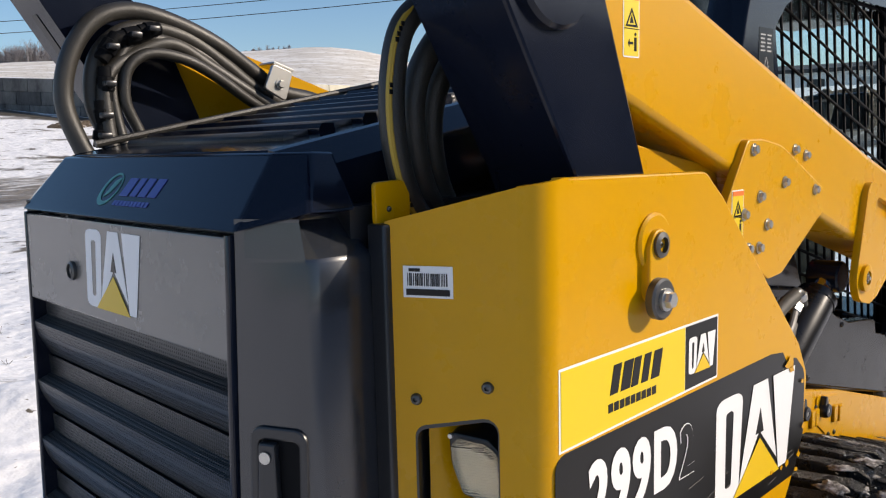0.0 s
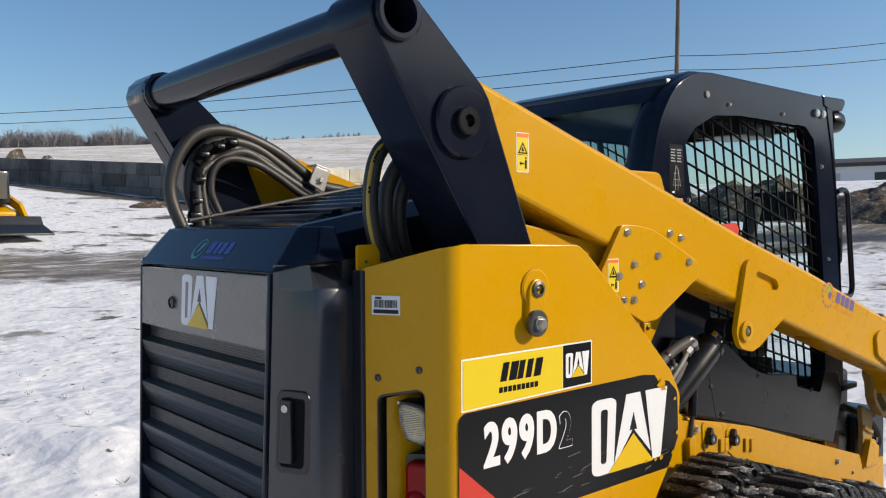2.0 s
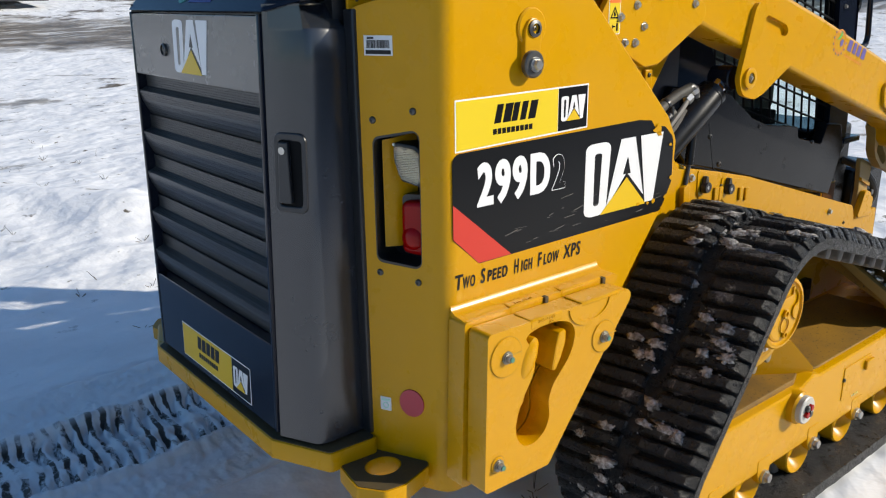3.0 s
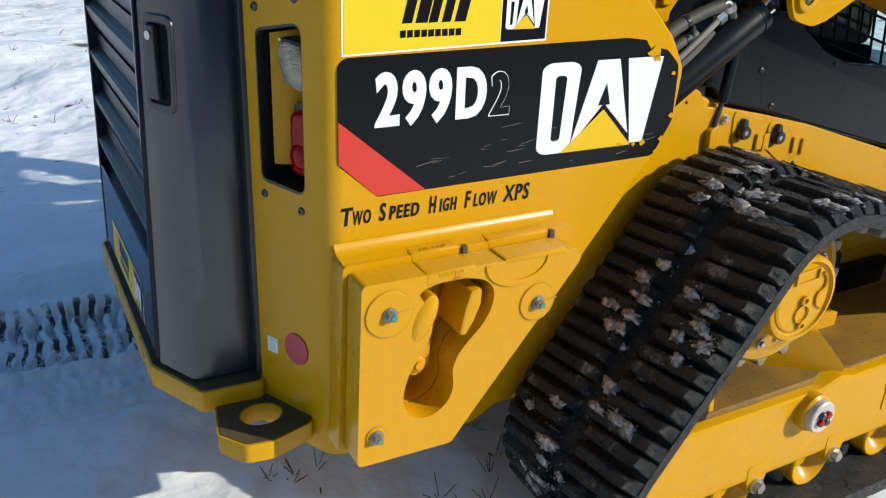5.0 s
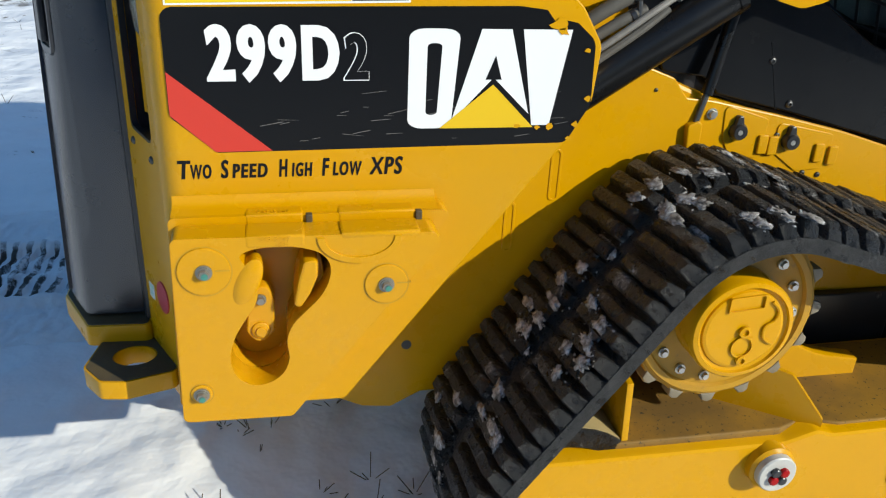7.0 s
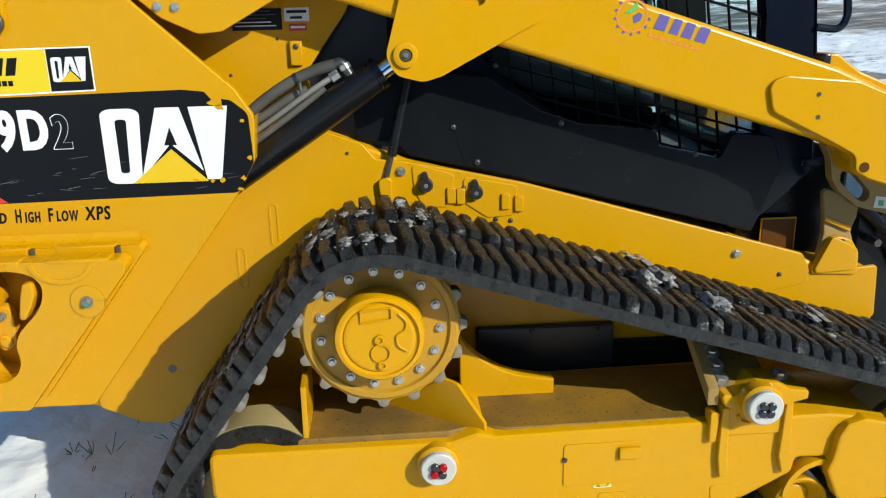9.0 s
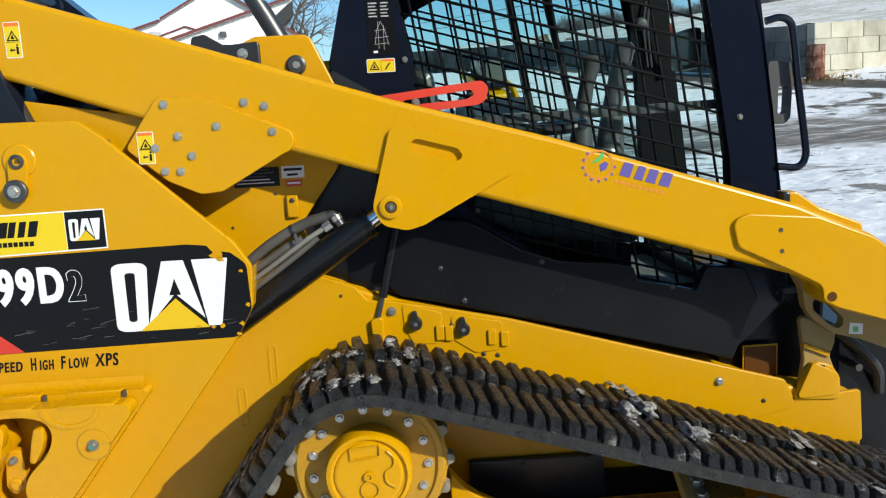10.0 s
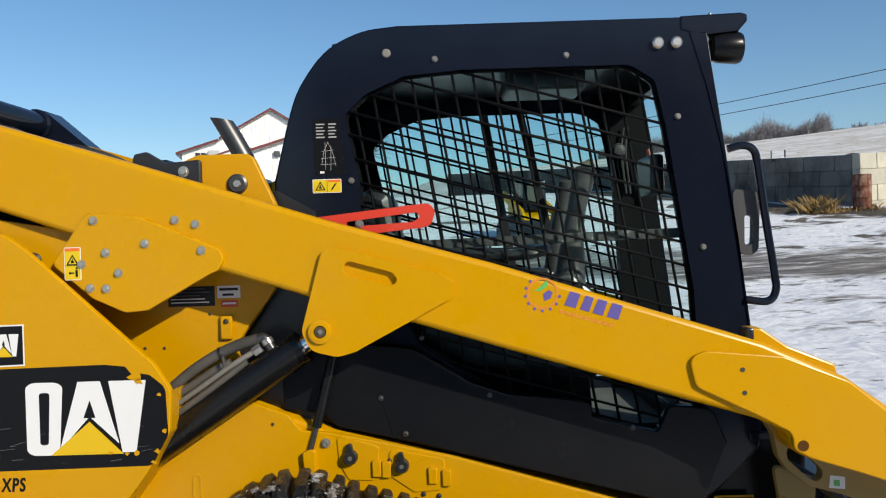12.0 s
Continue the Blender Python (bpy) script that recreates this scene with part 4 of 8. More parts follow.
# ---- rear links, cross tube ----
TUBE = (-0.150, 2.006)
link_ol = [(TUBE[0] + 0.064 * math.cos(a), TUBE[1] + 0.064 * math.sin(a)) for a in [radians(d) for d in (60, 90, 120, 150, 180, 205)]]
link_ol = link_ol + [(0.053, 1.569), (0.10, 1.46), (0.26, 1.46), (0.218, 1.567), (0.093, 1.868), (0.075, 1.893)]
bore_ol = [(TUBE[0] + 0.041 * math.cos(radians(15 * k)), TUBE[1] + 0.041 * math.sin(radians(15 * k))) for k in range(24)]
for y0, y1 in ((-0.605, -0.462), (far(-0.605), far(-0.462))):
    rl = part("rear_link", plate(link_ol, y0, y1, holes=[bore_ol], bevel=0.005), BLACK, loader, "black steel rear lift link")
    s = -1 if y0 < MID else 1
    part("pin_boss", turned([(0.074, 0), (0.074, 0.008), (0.069, 0.013), (0.0, 0.013)], (0.014, y0, 1.812), (0, s, 0), 36), BLACK, rl)
    part("pin", turned([(0.030, 0), (0.030, 0.011), (0.027, 0.014), (0.013, 0.014), (0.013, 0.004), (0.0, 0.004)], (0.014, y0 + s * 0.013, 1.812), (0, s, 0), 24), BLACK_COVER, rl)
    part("tube_ring", turned([(0.054, 0), (0.054, 0.010), (0.049, 0.014), (0.040, 0.014), (0.038, 0.008), (0.038, -0.10)], (TUBE[0], y0, TUBE[1]), (0, s, 0), 32), BLACK, rl)
    part("tube_bore", turned([(0.0385, -0.102), (0.0385, -0.096), (0.0, -0.096)], (TUBE[0], y0, TUBE[1]), (0, s, 0), 28), GUARD, rl)
    edge_a, edge_b = Vector((TUBE[0] - 0.058, TUBE[1] - 0.027)), Vector((0.053, 1.569))
    if s > 0:
        q0, q1 = edge_a.lerp(edge_b, 0.20), edge_a.lerp(edge_b, 0.46)
        out_n = Vector((-(edge_a.y - edge_b.y), -(edge_b.x - edge_a.x))).normalized()
        slot3 = lambda u, v, d: (q0.x + (q1.x - q0.x) * u + out_n.x * d, MID * 2 + 0.535 - 0.002 + v, q0.y + (q1.y - q0.y) * u + out_n.y * d)
        part("slot", slab(bmesh.new(), rounded([(0, -0.014), (1, -0.014), (1, 0.014), (0, 0.014)], 0.02), 0.0, 0.0015, slot3), BLACK_INK, rl, "long dark slot")
tube_bm = bmesh.new()
lathe(tube_bm, [(0.050, 0.0), (0.050, far(-0.500) + 0.500)], (TUBE[0], -0.500, TUBE[1]), (0, 1, 0), 28)
part("cross_tube", tube_bm, BLACK, loader, "black cross tube between the rear links")
for y, s in ((-0.462, 1), (far(-0.462), -1)):
    part("tube_collar", turned([(0.062, 0), (0.062, 0.014), (0.052, 0.024)], (TUBE[0], y, TUBE[1]), (0, s, 0), 28), BLACK, loader)

# ---- lift arms ----
arm_ol = rounded([(-0.05, 1.93), (0.03, 1.925), (0.668, 1.722), (1.142, 1.567), (1.560, 1.446), (2.222, 1.231), (2.43, 1.137), (2.56, 1.04), (2.66, 0.93), (2.66, 0.83), (2.454, 0.896),
                  (2.329, 0.936), (2.288, 0.958), (2.283, 1.003), (2.200, 1.040), (2.0, 1.101), (1.355, 1.303), (1.087, 1.378), (0.864, 1.451), (0.494, 1.553), (0.194, 1.659), (0.0, 1.70)],
                 [0.03, 0.06, 0, 0, 0, 0.1, 0.05, 0.05, 0.05, 0.05, 0.03, 0.03, 0.05, 0.05, 0.05, 0.1, 0, 0, 0, 0, 0.1, 0.06])
tower_pl = rounded([(0.543, 1.602), (0.60, 1.602), (0.677, 1.590), (0.878, 1.502), (0.884, 1.474), (0.868, 1.450), (0.852, 1.444), (0.690, 1.356), (0.635, 1.352), (0.555, 1.389), (0.455, 1.477)],
                   [0.02, 0.05, 0.1, 0.03, 0.02, 0.01, 0.005, 0.02, 0.03, 0.02, 0.015])
gusset_pl = rounded([(1.133, 1.508), (1.421, 1.427), (1.462, 1.398), (1.452, 1.366), (1.205, 1.238), (1.160, 1.226), (1.095, 1.243), (1.072, 1.290)], [0.03, 0.03, 0.02, 0.02, 0.05, 0.05, 0.04, 0.04])
nose_pl = rounded([(2.034, 1.20), (2.08, 1.215), (2.27, 1.196), (2.43, 1.130), (2.55, 1.03), (2.64, 0.92), (2.64, 0.835), (2.454, 0.900), (2.330, 0.940), (2.290, 0.962), (2.286, 1.004), (2.205, 1.048), (2.05, 1.125)], [0.03, 0.04, 0.04, 0.04, 0.04, 0.04, 0.04, 0.03, 0.03, 0.02, 0.03, 0.03, 0.03])


def lift_arm(mirror):
    f = (lambda y: far(y)) if mirror else (lambda y: y)
    s = 1 if mirror else -1
    fac = Euler((radians(90) * -s, 0, 0)).to_matrix().to_4x4()
    arm = part("lift_arm", plate(arm_ol, f(-0.590), f(-0.480), bevel=0.014, seg=3), YELLOW, loader, "long yellow steel lift arm")
    tp = part("tower_gusset", plate(tower_pl, f(-0.603), f(-0.588), bevel=0.003), YELLOW, arm)
    for x, z in ((0.563, 1.584), (0.690, 1.523), (0.591, 1.503), (0.622, 1.452), (0.531, 1.476), (0.550, 1.416), (0.590, 1.414), (0.830, 1.502)):
        bolt(x, f(-0.603), z, tp, 0.75, random.random() * 6, facing=fac)
    for x, z in ((0.762, 1.580), (0.813, 1.568)):
        bolt(x, f(-0.590), z, arm, 0.75, random.random() * 6, facing=fac)
    slot = rounded([(1.185, 1.468), (1.302, 1.434), (1.318, 1.412), (1.300, 1.400), (1.182, 1.430)], 0.014)
    gp = part("cylinder_gusset", plate(gusset_pl, f(-0.604), f(-0.588), holes=[slot], bevel=0.003), YELLOW, arm)
    part("pin_ring", turned([(0.030, 0), (0.030, 0.008), (0.024, 0.010), (0.016, 0.010), (0.016, 0.002), (0.0, 0.002)], (1.120, f(-0.604), 1.291), (0, s, 0), 24), YELLOW, gp)
    part("pin_face", turned([(0.0145, 0), (0.0145, 0.004), (0.012, 0.006), (0, 0.006)], (1.120, f(-0.606), 1.291), (0, s, 0), 20), GRIME, gp)
    bolt(1.120, f(-0.612), 1.291, gp, 0.45, facing=fac)
    nose = part("arm_nose", plate(nose_pl, f(-0.602), f(-0.588), bevel=0.004), YELLOW, arm)
    for x, z, r in ((2.166, 1.166, 0.006), (2.170, 1.108, 0.006), (2.312, 0.972, 0.014)):
        part("hole", turned([(r, 0.0), (r, 0.001), (0, 0.001)], (x, f(-0.6022), z), (0, s, 0), 14), DARK_STEEL if r < 0.01 else DARK_BROWN, nose)
    return arm


random.seed(11)
arm = lift_arm(False)
lift_arm(True)
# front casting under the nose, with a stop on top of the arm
# Tan stands for paint in the arm's shade, put into lever and link colour.
TAN = paint("shaded_tan_paint", (0.30, 0.19, 0.05), 0.55, 0.3, (0.2, 0.15, 0.09), 0.0)
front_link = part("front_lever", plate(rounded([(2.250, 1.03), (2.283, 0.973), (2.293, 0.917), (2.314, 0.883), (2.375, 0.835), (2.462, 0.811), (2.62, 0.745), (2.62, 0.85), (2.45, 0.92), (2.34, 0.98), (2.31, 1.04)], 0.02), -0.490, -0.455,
                                       holes=[rounded([(2.315, 0.931), (2.330, 0.945), (2.352, 0.935), (2.408, 0.878), (2.408, 0.857), (2.391, 0.847), (2.370, 0.858), (2.318, 0.908)], 0.014)], bevel=0.006), TAN, loader, "tan front lever, the arm's shade in its colour")
lab_ = part("paper_label", plate([(2.428, 0.863), (2.466, 0.858), (2.466, 0.826), (2.424, 0.830)], -0.4912, -0.490), WHITE_INK, front_link, "small white label with green print")
part("print_bar", plate([(2.436, 0.852), (2.452, 0.850), (2.452, 0.834), (2.436, 0.836)], -0.4918, -0.4912), GREEN_INK, lab_)
low_link = part("lower_link", plate(rounded([(2.300, 0.88), (2.415, 0.84), (2.412, 0.790), (2.398, 0.750), (2.416, 0.700), (2.400, 0.62), (2.300, 0.62), (2.318, 0.745), (2.312, 0.80)], 0.012), -0.438, -0.420, bevel=0.004), TAN, loader, "tan lower link, the arm's shade in its colour")
part("bar", plate([(2.312, 0.797), (2.394, 0.764), (2.392, 0.750), (2.313, 0.785)], -0.448, -0.438), YELLOW, low_link)
lug_pl = part("front_lug", plate(rounded([(2.279, 0.626), (2.424, 0.618), (2.422, 0.687), (2.396, 0.727), (2.350, 0.740), (2.324, 0.720)], [0.01, 0.01, 0.03, 0.03, 0.02, 0.02]), -0.456, -0.440, bevel=0.004), YELLOW, loader, "yellow front lug plate")
part("hole", turned([(0.007, 0), (0.007, 0.001), (0, 0.001)], (2.367, -0.4562, 0.724), (0, -1, 0), 14), DARK_STEEL, lug_pl)
part("arm_stop", plate(rounded([(2.205, 1.20), (2.20, 1.262), (2.235, 1.262), (2.30, 1.215), (2.42, 1.165), (2.43, 1.13)], 0.01), -0.55, -0.49, bevel=0.006), YELLOW, arm, "raised stop on the arm")
part("stop_block", bx(2.195, 2.215, -0.555, -0.50, 1.215, 1.262, 0.004), BLACK_SATIN, arm)


def warning_label(x, z, w, h, y, parent, wide=False):
    """A yellow hazard label with an orange head, a triangle and small black marks."""
    lab = part("warning_label", plate(rounded([(x, z), (x + w, z), (x + w, z + h), (x, z + h)], 0.003), y, y + 0.0005), WHITE_INK, parent, "yellow hazard label with black pictograms", False)
    e = 0.002
    flat("label_field", [(x + e, z + e), (x + w - e, z + e), (x + w - e, z + h - e), (x + e, z + h - e)], y - 0.0005, LABEL_YELLOW, lab)
    if wide:
        cx, cz, r = x + w * 0.27, z + h * 0.48, h * 0.38
        flat("label_field", [(x + w * 0.55, z + h * 0.78), (x + w - e, z + h * 0.78), (x + w - e, z + h - e), (x + w * 0.55, z + h - e)], y - 0.001, LABEL_ORANGE, lab)
        flat("pictogram", [(x + w * 0.62, z + h * 0.2), (x + w * 0.68, z + h * 0.2), (x + w * 0.84, z + h * 0.68), (x + w * 0.78, z + h * 0.68)], y - 0.001, BLACK_INK, lab)
        flat("pictogram", rect(x + w * 0.50, x + w * 0.512, z + e, z + h - e), y - 0.001, BLACK_INK, lab)
    else:
        cx, cz, r = x + w * 0.5, z + h * 0.60, w * 0.38
        flat("label_field", [(x + e, z + h * 0.88), (x + w - e, z + h * 0.88), (x + w - e, z + h - e), (x + e, z + h - e)], y - 0.001, LABEL_ORANGE, lab)
        flat("pictogram", rect(x + e, x + w - e, z + h * 0.435, z + h * 0.445), y - 0.001, BLACK_INK, lab)
        flat("pictogram", rect(x + w * 0.66, x + w * 0.80, z + h * 0.10, z + h * 0.31), y - 0.001, BLACK_INK, lab)
        flat("pictogram", circle(x + w * 0.73, z + h * 0.36, w * 0.06, 10), y - 0.001, BLACK_INK, lab)
        flat("pictogram", [(x + w * 0.26, z + h * 0.22), (x + w * 0.36, z + h * 0.16), (x + w * 0.36, z + h * 0.20), (x + w * 0.58, z + h * 0.20), (x + w * 0.58, z + h * 0.24), (x + w * 0.36, z + h * 0.24), (x + w * 0.36, z + h * 0.28)], y - 0.001, BLACK_INK, lab)
    tri_o = [(cx - r, cz - r * 0.75), (cx + r, cz - r * 0.75), (cx, cz + r * 0.95)]
    tri_i = [(cx - r * 0.68, cz - r * 0.57), (cx + r * 0.68, cz - r * 0.57), (cx, cz + r * 0.62)]
    flat("pictogram", tri_o, y - 0.001, BLACK_INK, lab, holes=[tri_i])
    flat("pictogram", [(cx - r * 0.25, cz - r * 0.45), (cx + r * 0.3, cz - r * 0.4), (cx + r * 0.1, cz), (cx + r * 0.02, cz + r * 0.35), (cx - r * 0.2, cz - r * 0.05)], y - 0.001, BLACK_INK, lab)


warning_label(0.187, 1.718, 0.040, 0.088, -0.5906, arm)
warning_label(0.487, 1.437, 0.042, 0.082, -0.6036, arm)


def company_mark(u, v, k, d, to3, parent, tilt, out=-1):
    """A gear ring with a leaf, a word and a line of small bars."""
    ca, sa = math.cos(radians(tilt)), math.sin(radians(tilt))

    def put(name, ol, dd, mat, holes=()):
        g = lambda q: [(u + (a * ca - b * sa) * k, v + (a * sa + b * ca) * k) for a, b in q]
        part(name, slab(bmesh.new(), g(ol), d + out * dd, d + out * (dd - 0.0004), to3, [g(h) for h in holes]), mat, parent, "", False)
    put("mark_ring", circle(0.5, 0.5, 0.50, 30), 0.0, ORANGE_INK, [circle(0.5, 0.5, 0.43, 30)])
    for j in range(9):
        a = radians(150 + j * 27)
        put("mark_tooth", circle(0.5 + 0.54 * math.cos(a), 0.5 + 0.54 * math.sin(a), 0.05, 6), 0.0, BLUE_INK)
    put("mark_leaf", [(0.62, 0.30), (0.78, 0.42), (0.80, 0.62), (0.66, 0.66), (0.52, 0.50)], 0.0004, BLUE_INK)
    put("mark_leaf", [(0.22, 0.50), (0.40, 0.72), (0.50, 0.94), (0.60, 0.80), (0.44, 0.58)], 0.0004, GREEN_INK)
    for j in range(9):
        put("print_bar", [(1.16 + j * 0.20, 0.06), (1.30 + j * 0.20, 0.06), (1.30 + j * 0.20, 0.17), (1.16 + j * 0.20, 0.17)], 0.0, ORANGE_INK)
    return ca, sa


company_mark(1.626, 1.342, 0.080, -0.5906, xz, arm, -17)
for j, (a, w) in enumerate(((1.18, 0.42), (1.64, 0.34), (2.01, 0.38), (2.43, 0.42))):
    g = lambda p, q: (1.622 + (p * math.cos(radians(-17)) - q * math.sin(radians(-17))) * 0.088, 1.342 + (p * math.sin(radians(-17)) + q * math.cos(radians(-17))) * 0.088)
    flat("mark_bar", [g(a, 0.32), g(a + w * 0.80, 0.32), g(a + w * 0.86, 0.74), g(a + 0.06, 0.74)], -0.5910, BLUE_INK, arm)

# the same mark, faded, on the sloping cap over the engine door
cap_up = Vector((XC1 - XC0, 0, ZC1 - ZC0)).normalized()


def cap3(u, v, d):
    p = Vector((XC0, 0, ZC0)) + cap_up * v + Vector((-(ZC1 - ZC0), 0, XC1 - XC0)).normalized() * d
    return (p.x, -u, p.z)


FADED_BLUE = material("faded_blue_print", (0.045, 0.06, 0.28), 0.35)
FADED_GREEN = material("faded_green_print", (0.06, 0.26, 0.22), 0.35)
def cap_shape(name, ol, mat, holes=()):
    part(name, slab(bmesh.new(), ol, 0.0012, 0.0002, cap3, holes), mat, hood_cap, "", False)


cap_shape("mark_ring", circle(-0.100, 0.056, 0.032, 28), FADED_GREEN, [circle(-0.097, 0.058, 0.026, 28)])
cap_shape("mark_leaf", [(-0.108, 0.040), (-0.092, 0.050), (-0.080, 0.080), (-0.100, 0.072)], FADED_GREEN)
for k, (u0, w) in enumerate(((-0.052, 0.034), (-0.014, 0.024), (0.014, 0.029), (0.047, 0.031))):
    cap_shape("mark_bar", [(u0, 0.044), (u0 + w * 0.86, 0.044), (u0 + w * 0.92, 0.078), (u0 + 0.003, 0.078)], FADED_BLUE)
for k in range(10):
    cap_shape("print_bar", [(-0.056 + 0.0125 * k, 0.026), (-0.0465 + 0.0125 * k, 0.026), (-0.0465 + 0.0125 * k, 0.035), (-0.056 + 0.0125 * k, 0.035)], FADED_BLUE)

# ---- lift cylinder, hoses beside it, gas strut ----
CYL_BLACK = paint("satin_black_cylinder", (0.0055, 0.0058, 0.0065), 0.27, 0.10, (0.06, 0.055, 0.05), 0.0, 0.03, 0.32)
cyl_a, cyl_b = Vector((0.60, -0.525, 0.945)), Vector((1.062, -0.525, 1.2475))
cyl = part("lift_cylinder", turned([(0, 0), (0.040, 0), (0.042, 0.003), (0.042, (cyl_b - cyl_a).length - 0.02), (0.044, (cyl_b - cyl_a).length - 0.018), (0.044, (cyl_b - cyl_a).length), (0.020, (cyl_b - cyl_a).length), (0.0, (cyl_b - cyl_a).length)], cyl_a, cyl_b - cyl_a, 28), CYL_BLACK, loader, "black hydraulic lift cylinder")
part("piston_rod", rod(cyl_b - (cyl_b - cyl_a).normalized() * 0.02, (1.115, -0.525, 1.282), 0.024), CHROME, cyl)
part("rod_eye", rod((1.118, -0.56, 1.288), (1.118, -0.49, 1.288), 0.036, 20), BLACK, cyl)
part("port", pipe(spline([(0.945, -0.524, 1.268), (0.957, -0.524, 1.272), (0.968, -0.526, 1.264), (0.984, -0.526, 1.238)]), 0.0125, 12), DARK_STEEL, cyl)
part("port_collar", rod((0.966, -0.5255, 1.269), (0.9735, -0.526, 1.255), 0.0150, 14), STEEL, cyl)
part("hose_nut", rod((0.934, -0.528, 1.234), (0.954, -0.528, 1.247), 0.0135, 6), STEEL, cyl)
part("hydraulic_hose", pipe(spline([(0.690, -0.512, 1.122), (0.721, -0.514, 1.150), (0.772, -0.517, 1.190), (0.833, -0.520, 1.227), (0.894, -0.523, 1.254), (0.946, -0.524, 1.268)]), 0.0150, 12), HOSE_GREY, cyl, "dusty grey hydraulic hose")
part("hydraulic_hose", pipe(spline([(0.690, -0.522, 1.098), (0.720, -0.524, 1.121), (0.771, -0.526, 1.152), (0.832, -0.530, 1.190), (0.874, -0.530, 1.210)]), 0.0115, 12), HOSE_GREY, cyl, "dusty grey hydraulic hose")
part("hydraulic_hose", pipe(spline([(0.690, -0.545, 1.072), (0.734, -0.548, 1.106), (0.806, -0.548, 1.154), (0.883, -0.542, 1.206), (0.938, -0.530, 1.238)]), 0.0072, 10), WORN_STEEL, cyl, "worn steel oil line")
part("hydraulic_hose", pipe(spline([(0.690, -0.540, 1.050), (0.760, -0.545, 1.100), (0.860, -0.545, 1.170), (0.918, -0.535, 1.212)]), 0.0085, 10), HOSE_GREY, cyl, "dusty grey hydraulic hose")
part("hose_clamp", rod((0.843, -0.5205, 1.232), (0.853, -0.521, 1.2365), 0.0168, 16), BLACK_SATIN, cyl)
part("hose_clamp", rod((0.843, -0.530, 1.194), (0.853, -0.530, 1.200), 0.0135, 14), BLACK_SATIN, cyl)
part("clamp_screw", rod((0.856, -0.537, 1.228), (0.860, -0.537, 1.196), 0.0055, 8), DARK_STEEL, cyl)
strut = part("gas_strut", pipe([(1.128, -0.43, 1.225), (1.078, -0.455, 1.02)], 0.0135, 12), CYL_BLACK, loader, "thin black gas strut")
part("strut_rod", rod((1.078, -0.455, 1.02), (1.060, -0.46, 0.955), 0.007, 10), DARK_STEEL, strut)
part("strut_bracket", plate(rounded([(1.045, 0.885), (1.040, 0.955), (1.065, 0.965), (1.075, 0.955), (1.075, 0.885)], 0.008), -0.470, -0.44, bevel=0.003), YELLOW, strut)

# ---- side rail under the cab, with key latches ----
rail_ol = rounded([(0.80, 0.306), (0.47, 0.298), (0.40, 0.260), (0.332, 0.268), (0.22, 0.322), (0.22, 1.14), (0.60, 1.152), (0.90, 1.092), (1.0, 1.055), (1.035, 1.012), (1.10, 1.005), (1.26, 0.972), (1.44, 0.930), (2.255, 0.690), (2.28, 0.64), (2.28, 0.60)], 0.012)
rail_pl = part("side_rail", plate(rail_ol, -0.452, -0.436, bevel=0.003), YELLOW, loader, "yellow side rail with two key-locked covers")
for ol in ([(1.130, 0.998), (1.245, 0.962), (1.232, 0.872), (1.160, 0.876), (1.136, 0.92)], [(1.268, 0.955), (1.418, 0.925), (1.412, 0.842), (1.335, 0.838), (1.275, 0.88)]):
    cov = part("latch_cover", plate(rounded(ol, 0.012), -0.4555, -0.451, bevel=0.0015), YELLOW, rail_pl)
for x, z in ((1.167, 0.938), (1.303, 0.912)):
    k = part("key_lock", turned([(0.020, 0), (0.020, 0.012), (0.016, 0.02), (0.007, 0.02), (0.007, 0.017), (0, 0.017)], (x, -0.4555, z), (0, -1, 0), 20), BLACK_SATIN, rail_pl)
    part("key_plug", turned([(0.006, 0), (0.006, 0.001), (0, 0.001)], (x, -0.4735, z), (0, -1, 0), 10), STEEL, k)
    part("key_tab", plate(rounded([(x - 0.012, z + 0.01), (x - 0.008, z + 0.036), (x + 0.004, z + 0.036), (x + 0.01, z + 0.01)], 0.004), -0.470, -0.455, bevel=0.002), BLACK_SATIN, k)
for x, z in ((1.236, 0.905), (1.262, 0.902), (1.385, 0.882), (1.422, 0.875)):
    part("hinge", bx(x - 0.012, x + 0.012, -0.463, -0.4525, z - 0.022, z + 0.022, 0.003), YELLOW, rail_pl)
for x, z, s, me in ((1.101, 0.976, 0.9, HEX), (1.272, 0.925, 0.9, BUTTON), (1.359, 0.832, 0.9, BUTTON), (1.400, 0.826, 0.9, BUTTON), (2.055, 0.70, 0.9, HEX), (2.19, 0.63, 0.9, BUTTON), (0.96, 1.03, 0.6, BUTTON)):
    bolt(x, -0.452, z, rail_pl, s, me=me)
part("front_bracket", plate(rounded([(2.285, 0.63), (2.335, 0.742), (2.415, 0.70), (2.41, 0.635)], 0.012), -0.462, -0.44, bevel=0.003), YELLOW, loader)
part("lower_rail", plate(rounded([(2.28, 0.47), (1.3, 0.55), (1.3, 0.72), (2.26, 0.628), (2.49, 0.642), (2.50, 0.48)], 0.01), -0.448, -0.436, bevel=0.003), YELLOW, loader)
# Small panel: dark brown face with a yellow rim.
amber = part("brown_panel", bx(2.165, 2.275, -0.36, -0.355, 0.665, 0.775, 0.004), YELLOW, loader, "dark brown panel in a yellow frame")
part("panel_face", bx(2.170, 2.270, -0.363, -0.3595, 0.669, 0.770, 0.001), DARK_BROWN, amber)

